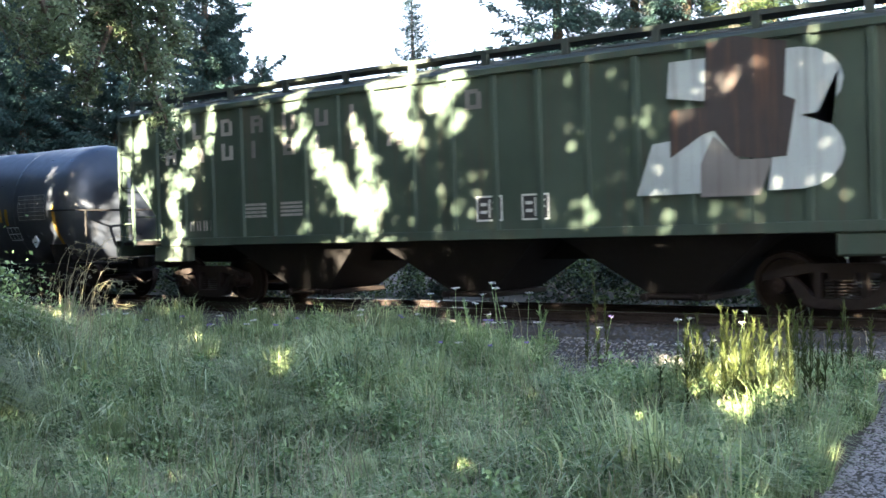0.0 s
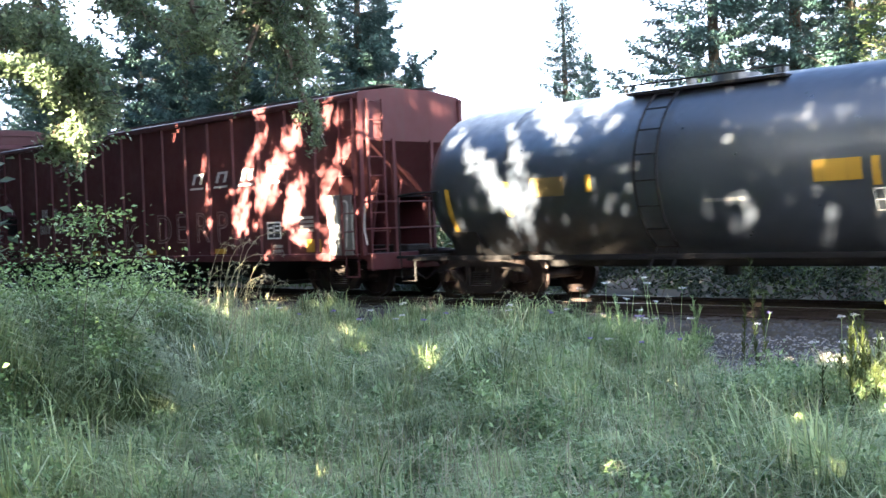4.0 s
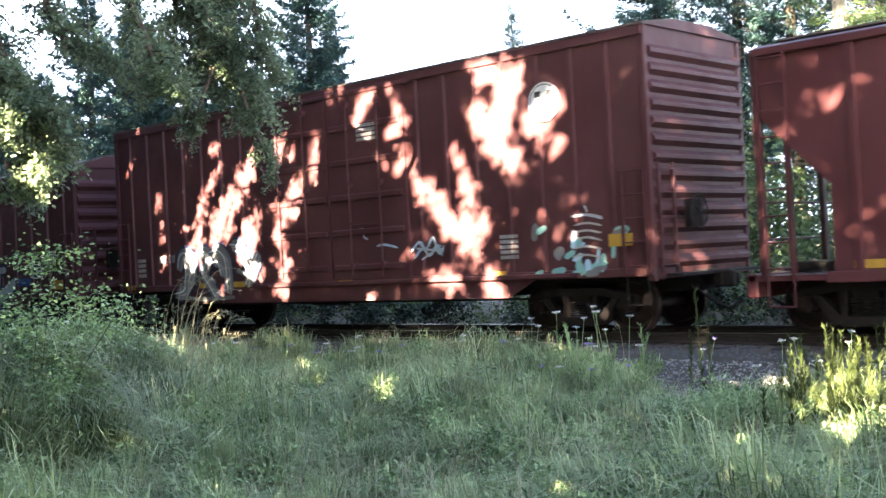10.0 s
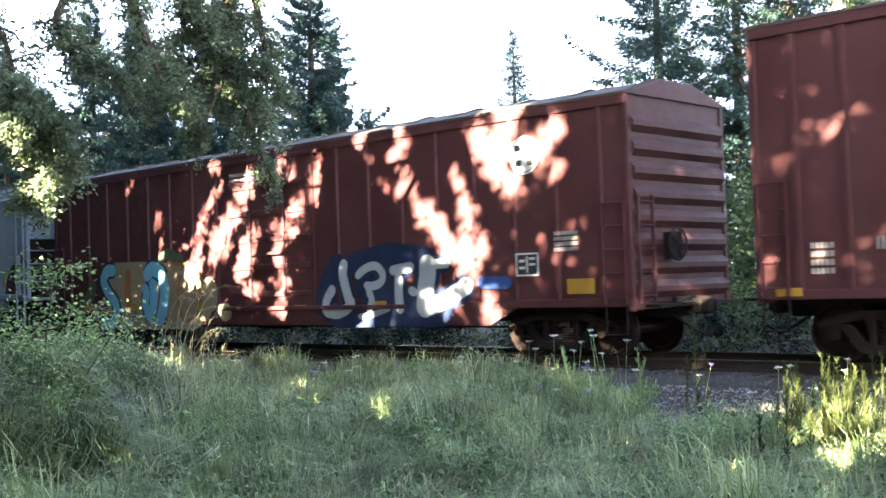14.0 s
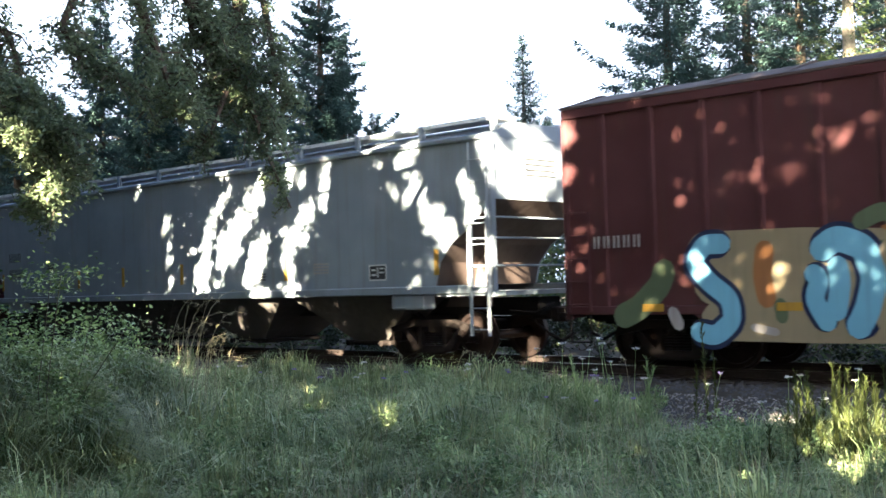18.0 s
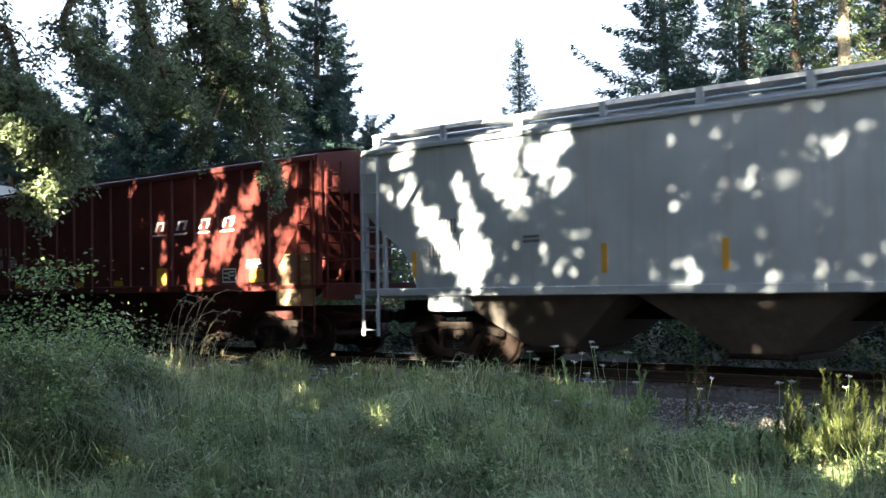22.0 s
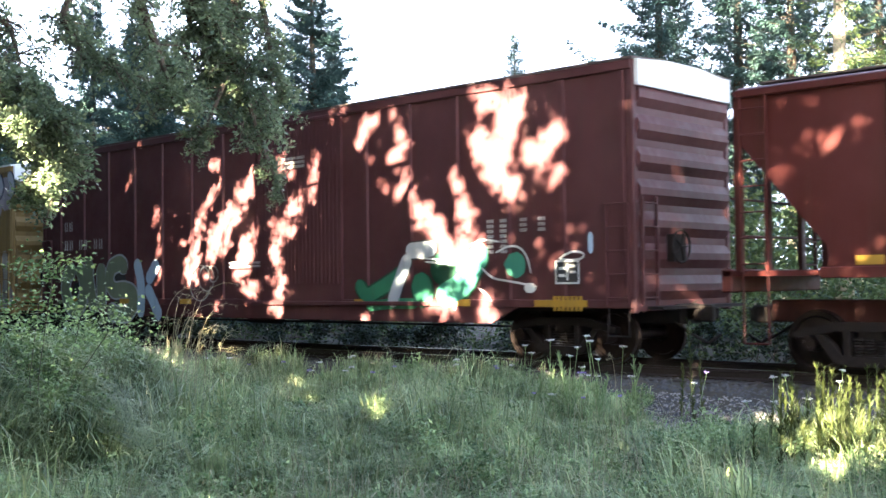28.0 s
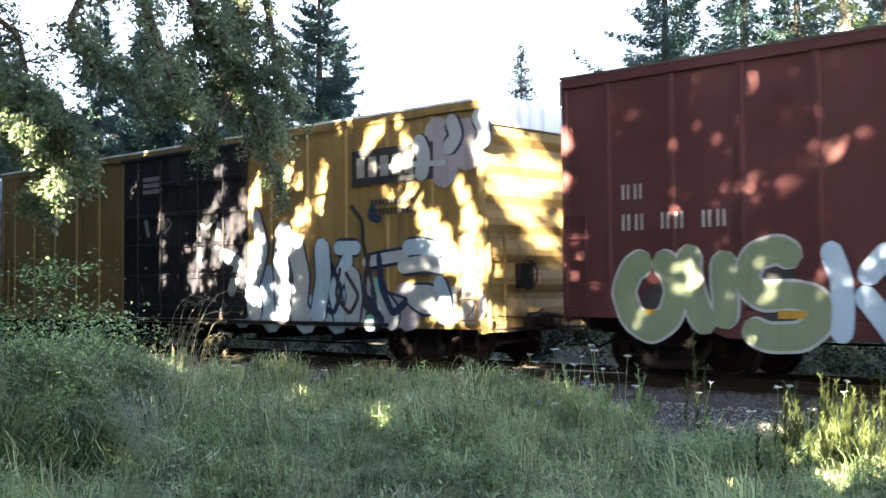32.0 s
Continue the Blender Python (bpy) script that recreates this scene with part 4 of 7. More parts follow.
    for i in range(7):
        a = -0.19 + i * 0.064
        wrap(3.81, 4.9, a, a + 0.008, DULLWHITE, "stencil_line")
        if i < 6:
            for j in range(5):
                wrap(3.84 + j * 0.21, 3.98 + j * 0.21 - 0.03 * (i % 2), a + 0.024, a + 0.044, STENCILGREY, "stencil_bar")
    for x in (3.81, 4.1, 4.5, 4.89):
        wrap(x, x + 0.014, -0.19, 0.2, DULLWHITE, "stencil_line")
    for a in (-0.53, -0.42, -0.31):
        wrap(3.21, 3.69, a, a + 0.012, WHITE, "stencil_line")
    for x in (3.21, 3.36, 3.52, 3.68):
        wrap(x, x + 0.016, -0.53, -0.3, WHITE, "stencil_line")
    wrap(0.5, 1.2, -0.36, -0.32, STENCILGREY, "stencil_bar")
    b = bmesh.new()
    prism(b, [(4.3, 1.38), (4.43, 1.24), (4.56, 1.38), (4.43, 1.52)], 1, -1.44, -1.4)
    part("diamond_placard", b, WHITE, car, "white diamond placard")
    part("placard_text", boxes((4.38, 4.48, -1.446, -1.441, 1.34, 1.37)), BLACKPAINT, car)
    return car


# oxide-red ribbed hopper cars
def red_hopper(name, label, centre, half, eave, sill, lx, lz, tz, paint, pitch, n_posts, first_post, frame_mat, grey_panel):
    car = railcar(name, label, "hopper car", centre, half, 1.3 if grey_panel else 1.75, 0.85, frame_mat)
    hopper_sides(car, half, eave, sill, lx, lz, tz, paint)
    posts(car, [first_post + k * pitch for k in range(n_posts)], -1.5, sill + 0.06, eave - 0.12, paint, 0.14, 0.05)
    hopper_ends(car, half, eave, sill, lx, lz, tz, paint, panel=PANELGREY if grey_panel else paint, panel_label="grey painted corner panel" if grey_panel else "")
    bm = bmesh.new()
    prism(bm, [(-1.52, eave), (-1.4, eave + 0.05), (-0.6, eave + 0.16), (0.6, eave + 0.16), (1.4, eave + 0.05), (1.52, eave)], 0, -half, half)
    part("roof", bm, paint, car)
    part("roof_hatch", boxes((-half + 0.5, half - 0.5, -0.28, 0.28, eave + 0.15, eave + 0.25), bevel=0.02), ROOFDARK, car)
    bm = boxes((-half, half, -0.75, -0.4, eave + 0.2, eave + 0.23), (-half, half, 0.4, 0.75, eave + 0.2, eave + 0.23))
    part("running_board", bm, ROOFDARK, car)
    ladder(car, half - 0.5, -1.56, sill, eave - 0.1, paint)
    ladder(car, half + 0.05, -1.3, sill, eave - 0.1, paint, along="y", name="end_ladder")
    ladder(car, -half - 0.1, 0.8, sill, eave - 0.1, paint, along="y", name="end_ladder")
    ladder(car, -half + 0.08, -1.56, sill, eave - 0.1, paint)
    for s in (-1, 1):
        stirrup(car, s * (half - 0.28) - 0.2, -1.53, 0.45, sill, paint)
    return car


H = red_hopper("hopper_car", "oxide red ribbed hopper car with faded graffiti and grey corner panels", 13.63, 8.58, 4.2, 0.88, 7.5, 2.16, 3.25, RED, 1.02, 15, -7.14, FRAME, True)
bays(H, (-4.2, 0.0, 4.2), 0.9, 0.3, 3.9, 1.0, FRAME)
word_blocks(H, 2.28, 2.52, -1.5, WHITE, 4, 0.34, 1.02)
frame_mark(H, 5.35, 1.28, -1.5, 0.5, 0.38)
marks(H, 6.55, 1.75, -1.5, DULLWHITE, [(0.55, 0.06)] * 4)
marks(H, 5.55, 1.15, -1.5, DULLWHITE, [(0.35, 0.07)] * 2)
marks(H, -0.5, 1.25, -1.5, DULLWHITE, [(0.4, 0.07)] * 3)
part("yellow_plate", boxes((6.75, 7.25, -1.506, -1.5, 0.98, 1.25)), YELLOWMARK, H, "yellow painted plate")
dashes(H, [-7.0, -5.0, -2.6, 0.3, 3.45], 0.97, -1.5, 0.45, 0.12)
digits(H, -5.95, 1.62, -1.5, DULLWHITE, 6, 0.26, 0.28, 0.6, (2,))
digits(H, -5.8, 2.1, -1.5, DULLWHITE, 4, 0.24, 0.2, 0.6, (1,))
for i, c in enumerate("DERP"):
    lettering(c, 1.05, 0.66 + i * 0.9, 1.25, -1.552, GHOST, H, "graffiti_letter", label="sprayed outline letter")
    lettering(c, 1.05, 0.66 + i * 0.9, 1.25, -1.556, RED, H, "graffiti_letter_fill", fat=-0.028, label="red inside of an outline letter")
for i, c in enumerate("TCK"):
    lettering(c, 0.95, -3.2 + i * 1.15, 1.12, -1.552, GHOST, H, "graffiti_letter", fat=0.015, label="sprayed letter")
    lettering(c, 0.95, -3.2 + i * 1.15, 1.12, -1.556, RED, H, "graffiti_letter_fill", fat=-0.02, label="red inside of an outline letter")
D = red_hopper("hopper_car", "mineral red covered hopper car with white wordmark and yellow stripes", -64.7, 8.37, 4.2, 1.5, 7.0, 1.85, 3.45, RED2, 0.915, 15, -6.05, REDFRAME, False)
bays(D, (-3.7, 0.0, 3.7), 1.5, 0.32, 3.5, 0.9, REDFRAME)
word_blocks(D, 2.32, 2.75, -1.5, WHITE, 4, 0.3, 0.91)
frame_mark(D, 5.1, 1.6, -1.5, 0.5, 0.32)
marks(D, 6.0, 2.1, -1.5, DULLWHITE, [(0.5, 0.05)] * 3)
part("yellow_plate", boxes((6.1, 6.6, -1.506, -1.5, 1.6, 1.88)), YELLOWMARK, D, "yellow painted plate")
dashes(D, [-6.4, -4.6, -2.9, -1.2, 0.7, 4.3], 1.58, -1.5, 0.4, 0.13)
part("yellow_stencil_plate", boxes((2.45, 2.85, -1.506, -1.5, 1.58, 1.98)), YELLOWMARK, D, "yellow stencil plate")
part("corner_panel", boxes((6.97, 8.23, -1.47, -1.43, 1.09, 2.18)), G_TANPANEL, D, "weathered tan corner panel")
digits(D, -6.1, 2.16, -1.5, DULLWHITE, 6, 0.24, 0.28, 0.6, (2,))
digits(D, -5.9, 2.52, -1.5, DULLWHITE, 4, 0.22, 0.2, 0.6, (1,))
marks(D, -6.1, 2.05, -1.5, DULLWHITE, [(0.35, 0.06)] * 2)
marks(D, -5.0, 2.05, -1.5, DULLWHITE, [(0.4, 0.06)] * 2)

G = green_hopper()
T = tank_car()

# boxcars
A = boxcar("boxcar", "tall brown boxcar with plug doors, silver graffiti and a round emblem", -4.61, 7.8, 4.92, 0.95, BROWN, [-7.15 + k * 0.74 for k in range(7)] + [2.75 + k * 0.72 for k in range(7)], (-1.95, 2.45), 0.18, ROOFDARK, 13, 0.3)
roundel(A, 5.83, 3.95, -1.56, 0.33, WHITE, BLACKPAINT)
marks(A, 1.2, 4.1, -1.61, DULLWHITE, [(0.6, 0.06)] * 4)
marks(A, 4.7, 1.75, -1.55, DULLWHITE, [(0.4, 0.06)] * 5)
marks(A, -6.95, 1.75, -1.55, DULLWHITE, [(0.35, 0.08)] * 4)
digits(A, -6.0, 1.62, -1.55, DULLWHITE, 4, 0.18)
dashes(A, [-7.3, -4.2, -2.9, 0.6, 4.6], 1.0, -1.55, 0.4, 0.12)
part("yellow_plate", boxes((7.0, 7.45, -1.56, -1.55, 1.45, 1.65)), YELLOWMARK, A, "yellow painted plate")
B = boxcar("boxcar", "brown boxcar with a peaked roof and large blue and white graffiti", -23.8, 9.2, 4.3, 0.87, BROWN, [-8.4 + k * 0.93 for k in range(8)] + [2.2 + k * 0.92 for k in range(8)], (-1.4, 1.5), 0.32, ROOFDARK, 8, 0.3)
roundel(B, 7.12, 3.5, -1.56, 0.33, WHITE, BLACKPAINT)
frame_mark(B, 6.85, 1.42, -1.545, 0.5, 0.4)
marks(B, 7.7, 2.15, -1.55, DULLWHITE, [(0.5, 0.06)] * 4)
dashes(B, [-7.5, -5.2, -2.5, 1.0, 3.4, 5.4], 0.92, -1.55, 0.4, 0.12)
part("yellow_plate", boxes((7.95, 8.5, -1.56, -1.55, 1.1, 1.35)), YELLOWMARK, B, "yellow painted plate")
digits(B, -8.6, 1.95, -1.55, DULLWHITE, 5, 0.2)
marks(B, -1.2, 3.9, -1.62, DULLWHITE, [(1.3, 0.08), (1.0, 0.06)])
E = boxcar("boxcar", "tall red-brown boxcar with a white-topped end, green and olive graffiti", -84.4, 9.5, 4.95, 0.95, BROWN, [-8.6 + k * 1.2 for k in range(8)] + [3.3 + k * 1.2 for k in range(6)], (-0.05, 2.62), 0.1, ROOFDARK, 7, 0.28, top_band=WHITE, fine_door=True)
frame_mark(E, 7.95, 1.35, -1.545, 0.5, 0.4)
marks(E, 7.9, 1.15, -1.55, YELLOWMARK, [(0.6, 0.1)] * 2)
for x in (6.45, 6.75, 7.2, 7.6):
    marks(E, x, 2.5, -1.55, DULLWHITE, [(0.15, 0.06)] * (7 if x < 7 else 3))
digits(E, -8.3, 2.35, -1.55, DULLWHITE, 6, 0.26, 0.35, 0.6, (1, 3))
digits(E, -8.3, 2.85, -1.55, DULLWHITE, 2, 0.24)
marks(E, 0.9, 4.05, -1.64, DULLWHITE, [(0.7, 0.06)] * 3)
dashes(E, [-7.7, -5.4, -2.8, 0.2, 3.2, 5.8], 0.97, -1.55, 0.45, 0.12)
part("yellow_sill_mark", boxes((7.5, 8.6, -1.56, -1.546, 0.97, 1.08)), YELLOWMARK, E, "yellow sill marking")
marks(E, -1.0, 1.9, -1.64, DULLWHITE, [(1.1, 0.05), (1.1, 0.05)])
F = boxcar("boxcar", "yellow boxcar with a black door and layered blue graffiti", -105.0, 9.25, 4.85, 0.7, YELLOW, [-8.5 + k * 1.15 for k in range(6)] + [3.2 + k * 1.2 for k in range(6)], (-2.6, 2.4), 0.12, PALE, 7, 0.0, top_band=PALE, door_mat=BLACKDOOR)
part("sign_board", boxes((5.85, 8.1, -1.556, -1.546, 3.5, 4.2)), BLACKPAINT, F, "black painted name panel")
for k in range(6):
    part("name_letter_block", boxes((6.0 + k * 0.34, 6.22 + k * 0.34, -1.562, -1.557, 3.65, 4.05)), DULLWHITE, F)
marks(F, -1.6, 4.2, -1.64, DULLWHITE, [(0.7, 0.1)] * 3)
marks(F, 6.4, 3.2, -1.55, BLACKPAINT, [(1.2, 0.12), (1.2, 0.12)])
J = boxcar("boxcar", "pale grey boxcar at the tail of the train", -124.6, 9.2, 4.7, 0.9, GREY, [-8.5 + k * 1.2 for k in range(6)] + [2.6 + k * 1.2 for k in range(6)], (-1.4, 1.4), 0.25, PALE, 7)


# smooth grey covered hopper
def grey_hopper():
    half, eave, sill = 10.12, 4.08, 1.42
    car = railcar("covered_hopper", "smooth light grey covered hopper car with curved ends cut away", "hopper car", -44.78, half, 1.95, 0.95)
    Y = 1.5
    curve = [(half, 2.95), (half - 0.3, 2.66), (half - 0.62, 2.42), (half - 1.0, 2.18), (half - 1.3, 1.85), (half - 1.42, sill)]
    for s in (-1, 1):
        bm = bmesh.new()
        prism(bm, [(-half, eave)] + [(-x, z) for x, z in curve] + curve[::-1] + [(half, eave)], 1, s * (Y - 0.04), s * Y)
        part("side_wall", bm, GREY, car)
        part("side_sill", boxes((-half, half, s * (Y - 0.03), s * (Y + 0.07), sill - 0.16, sill + 0.0), bevel=0.02), GREY, car)
        part("eave_rail", boxes((-half, half, s * (Y + 0.0), s * (Y + 0.07), eave - 0.05, eave + 0.05), bevel=0.02), GREY, car)
        for (xa, za), (xb, zb) in zip(curve, curve[1:]):
            bm = bmesh.new()
            prism(bm, [(s * xa, za), (s * xb, zb), (s * (xb - 0.04), zb), (s * (xa - 0.04), za)], 1, -Y + 0.04, Y - 0.04)
            part("slope_sheet", bm, SLOPE, car, "slope sheet coloured dark brown for shade and dirt")
        part("end_wall", boxes((s * (half - 0.04), s * half, -Y, Y, 2.95, eave)), GREY, car)
        bm = bmesh.new()
        prism(bm, [(-Y, eave), (Y, eave), (0.9, eave + 0.3), (-0.9, eave + 0.3)], 0, s * (half - 0.03), s * (half + 0.01))
        part("end_gable", bm, GREY, car)
        part("end_platform", boxes((s * (half - 1.4), s * (half + 0.3), -Y, Y, 1.22, 1.3)), GREY, car)
        for y in (-Y + 0.03, Y - 0.03):
            part("end_post", boxes((s * half - 0.05, s * half + 0.05, y - 0.05, y + 0.05, 1.2, eave)), GREY, car)
            part("end_post", boxes((s * (half - 0.55) - 0.04, s * (half - 0.55) + 0.04, y - 0.04, y + 0.04, 1.2, 2.5)), GREY, car)
        for z in (1.75, 2.25, 2.62):
            bm = bmesh.new()
            bar(bm, [(s * (half - 0.55), -Y, z), (s * (half + 0.06), -Y, z), (s * (half + 0.06), Y, z)], 0.02)
            part("end_handrail", bm, GREY, car)
        ladder(car, s * (half - 0.24) - 0.21, -Y - 0.06, 0.5, eave - 0.1, GREY)
        part("jacking_pad", boxes((s * (half - 2.6), s * (half - 1.7), -Y - 0.02, -Y + 0.3, 0.98, 1.27), bevel=0.03), GREY, car)
        pl = bmesh.new()
        prism(pl, [(s * (half - 2.2), 1.0), (s * (half - 1.0), 1.0), (s * (half - 1.0), 2.2), (s * (half - 1.5), 2.0)], 1, -0.4, -0.34)
        part("shear_plate", pl, ROOFDARK, car)
    hopper_roof(car, half, eave, GREY, 0.28, PALE, 0.34, 1.75)
    # bays darker and browner than the grey sides
    bays(car, (-6.1, -2.05, 2.05, 6.1), sill - 0.14, 0.34, 3.8, 1.0, plain("dark_grey_bays", (0.07, 0.062, 0.055), 0.8, 6, 0.35))
    for x in (-8.75, -4.4, -2.2, 0.4, 4.3, 8.75):
        part("yellow_dash", boxes((x - 0.06, x + 0.06, -1.506, -1.5, 1.62, 2.1)), YELLOWMARK, car, "yellow upright stripe")
    frame_mark(car, 6.9, 1.55, -1.5, 0.5, 0.32, BLACKPAINT)
    digits(car, -8.35, 2.42, -1.5, BLACKPAINT, 4, 0.26, 0.2, 0.5)
    digits(car, -8.35, 1.98, -1.5, BLACKPAINT, 6, 0.24, 0.2, 0.5)
    marks(car, 5.2, 1.95, -1.5, DULLWHITE, [(0.5, 0.04)] * 4)
    marks(car, 3.0, 1.8, -1.5, BLACKPAINT, [(0.6, 0.04)] * 3)
    marks(car, -6.1, 2.3, -1.5, BLACKPAINT, [(0.35, 0.05)] * 2)
    for k in range(4):
        part("end_stencil", boxes((half + 0.001, half + 0.006, -0.5, 0.4, 3.4 + k * 0.1, 3.43 + k * 0.1)), BLACKPAINT, car)
    return car


C = grey_hopper()


# ---- graffiti, as sprayed strokes ----
SPRAY = {}


def spray(car, pts, width, mat, rims=(), label=""):
    """A sprayed stroke through points (x, z) of the side, over wider strokes as its rims."""
    k = SPRAY[car.name] = SPRAY.get(car.name, 0) + 1
    P = np.array(pts, float)
    seg = np.concatenate([[0], np.cumsum(np.hypot(*np.diff(P, axis=0).T))])
    n = max(6, int(seg[-1] / 0.05))
    s = np.linspace(0, seg[-1], n)
    C = np.stack([np.interp(s, seg, P[:, 0]), np.interp(s, seg, P[:, 1])], -1)
    for _ in range(5):
        C[1:-1] = (C[:-2] + 2 * C[1:-1] + C[2:]) / 4
    T = np.gradient(C, axis=0)
    T /= np.maximum(np.hypot(T[:, 0], T[:, 1])[:, None], 1e-6)
    N = np.stack([-T[:, 1], T[:, 0]], -1)
    for j, (more, m) in enumerate([*rims, (0, mat)]):
        r = (width + 2 * more) / 2
        e = s / max(seg[-1], 1e-6) * seg[-1]
        end = np.minimum(e, seg[-1] - e)
        a = np.concatenate([[0.35], np.sqrt(np.clip(1 - (1 - np.minimum(end / r, 1)) ** 2, 0.12, 1))[1:-1], [0.35]])
        L, R = C + N * (r * a)[:, None], C - N * (r * a)[:, None]
        if not rims and ("ground" in label or "patch" in label):
            y = -1.5505 - 0.0001 * k
        elif m is mat:
            y = -1.5585 - 0.0002 * k
        else:
            y = -1.5535 - 0.002 * j - 0.00004 * k
        bm = bmesh.new()
        vl = [bm.verts.new((p[0], y, p[1])) for p in L]
        vr = [bm.verts.new((p[0], y, p[1])) for p in R]
        for i in range(n - 1):
            bm.faces.new((vl[i], vl[i + 1], vr[i + 1], vr[i]))
        part("graffiti_stroke" if m is mat else "graffiti_rim", bm, m, car, label if m is mat else "")


spray(E, [(-7.77, 1.9), (-8.12, 1.75), (-8.3, 1.38), (-8.14, 0.96), (-7.78, 0.76), (-7.43, 0.97), (-7.29, 1.37), (-7.42, 1.76), (-7.71, 1.9)], 0.4, G_OLIVE, ((0.045, G_SILVER),), "pale olive sprayed bubble letter with white rim")
spray(E, [(-7.02, 2.08), (-7.11, 1.77), (-7.03, 1.37), (-6.89, 0.98), (-6.67, 0.8)], 0.4, G_OLIVE, ((0.045, G_SILVER),), "pale olive sprayed bubble letter with white rim")
spray(E, [(-6.47, 1.98), (-6.5, 1.59), (-6.46, 1.2), (-6.49, 0.81)], 0.4, G_OLIVE, ((0.045, G_SILVER),), "pale olive sprayed bubble letter with white rim")
spray(E, [(-5.28, 1.78), (-5.59, 1.99), (-6.01, 1.88), (-6.14, 1.5), (-5.88, 1.28), (-5.42, 1.32), (-5.02, 1.24), (-4.94, 0.96), (-5.26, 0.71), (-5.8, 0.69), (-6.18, 0.86)], 0.38, G_OLIVE, ((0.045, G_SILVER),), "pale olive sprayed bubble letter with white rim")
spray(E, [(-4.86, 2.05), (-4.67, 1.56), (-4.64, 1.08), (-4.69, 0.64)], 0.33, G_PALEBLUE, (), "pale blue sprayed stroke")
spray(E, [(-3.92, 1.98), (-4.17, 1.71), (-4.38, 1.48)], 0.33, G_PALEBLUE, (), "pale blue sprayed stroke")
spray(E, [(-4.42, 1.4), (-4.11, 1.01), (-3.83, 0.62)], 0.33, G_PALEBLUE, (), "pale blue sprayed stroke")
spray(E, [(5.06, 1.71), (5.73, 1.59), (5.9, 1.23)], 0.6, G_DKGREEN, (), "dark green sprayed ground")
spray(E, [(3.05, 1.44), (3.33, 1.13), (4.02, 1.43), (4.39, 1.63)], 0.28, G_GREEN, ((0.04, G_DKGREEN),), "green sprayed stroke")
spray(E, [(3.33, 0.94), (4.01, 1.01), (4.73, 1.01)], 0.2, G_GREEN, (), "green sprayed stroke")
spray(E, [(4.74, 1.57), (4.85, 1.28), (4.92, 0.95)], 0.5, G_GREEN, ((0.04, G_DKGREEN),), "green sprayed stroke")
spray(E, [(5.23, 1.08), (5.9, 1.37), (6.16, 1.74), (6.4, 2.04)], 0.45, G_SEA, ((0.04, G_DKGREEN),), "sea green sprayed stroke")
spray(E, [(7.04, 1.9), (7.1, 1.67), (7.01, 1.49)], 0.5, G_SEA, (), "sea green sprayed patch")
spray(E, [(4.43, 2.0), (5.21, 2.03)], 0.3, G_SILVER, ((0.03, BLACKPAINT),), "grey sprayed stroke")
spray(E, [(4.5, 1.92), (4.23, 1.43), (4.01, 0.95)], 0.28, G_SILVER, ((0.03, BLACKPAINT),), "grey sprayed stroke")
spray(E, [(7.29, 1.29), (7.53, 1.29)], 0.17, WHITE, ())
spray(E, [(8.69, 2.2), (8.69, 1.85)], 0.1, G_PALEBLUE, ())
spray(E, [(6.01, 2.05), (6.38, 2.16), (6.74, 2.1)], 0.035, WHITE, ())
spray(E, [(6.65, 1.91), (6.91, 2.02), (7.17, 2.02), (7.36, 1.85), (7.44, 1.53)], 0.035, WHITE, ())
spray(E, [(6.32, 1.65), (6.57, 1.46), (7.03, 1.4), (7.56, 1.31)], 0.035, WHITE, ())
spray(E, [(6.22, 1.3), (6.4, 1.22), (6.53, 1.06)], 0.035, WHITE, ())
spray(E, [(8.06, 1.79), (8.3, 1.9), (8.59, 1.87), (8.57, 1.77), (8.28, 1.74), (8.04, 1.78)], 0.035, WHITE, ())
spray(E, [(4.75, 1.87), (5.73, 1.78), (5.76, 1.68)], 0.035, WHITE, ())
spray(E, [(4.93, 1.79), (5.73, 1.72)], 0.035, WHITE, ())
spray(E, [(5.72, 1.04), (5.65, 0.89)], 0.035, WHITE, ())
spray(E, [(5.93, 1.98), (5.73, 1.61)], 0.035, WHITE, ())
spray(E, [(-7.7, 1.49), (-7.61, 0.92)], 0.5, BLACKPAINT, (), "black sprayed ground")
spray(E, [(-6.64, 1.53), (-6.61, 1.08)], 0.3, BLACKPAINT, (), "black sprayed ground")
spray(E, [(-5.9, 1.52), (-5.35, 1.56)], 0.4, BLACKPAINT, (), "black sprayed ground")
spray(E, [(-5.85, 0.94), (-5.17, 0.99)], 0.45, BLACKPAINT, (), "black sprayed ground")
spray(A, [(-5.18, 1.43), (-5.08, 1.77), (-4.85, 1.83), (-4.6, 1.64), (-4.66, 1.27), (-4.99, 0.9), (-5.34, 0.87)], 0.2, PANELGREY, ((0.1, G_NAVY), (0.05, STENCILGREY)), "silver sprayed stroke with dark rim")
spray(A, [(-5.12, 1.39), (-5.02, 1.73), (-4.79, 1.79), (-4.54, 1.6), (-4.6, 1.23), (-4.93, 0.87), (-5.28, 0.83)], 0.03, DULLWHITE, ())
spray(A, [(-5.26, 1.46), (-5.16, 1.8), (-4.93, 1.86), (-4.68, 1.66), (-4.74, 1.29), (-5.06, 0.93), (-5.42, 0.89)], 0.03, WHITE, ())
spray(A, [(-4.38, 1.78), (-4.05, 1.83), (-4.02, 1.54), (-4.24, 1.33), (-3.92, 1.0), (-3.69, 0.75)], 0.18, PANELGREY, ((0.1, G_NAVY), (0.05, STENCILGREY)), "silver sprayed stroke with dark rim")
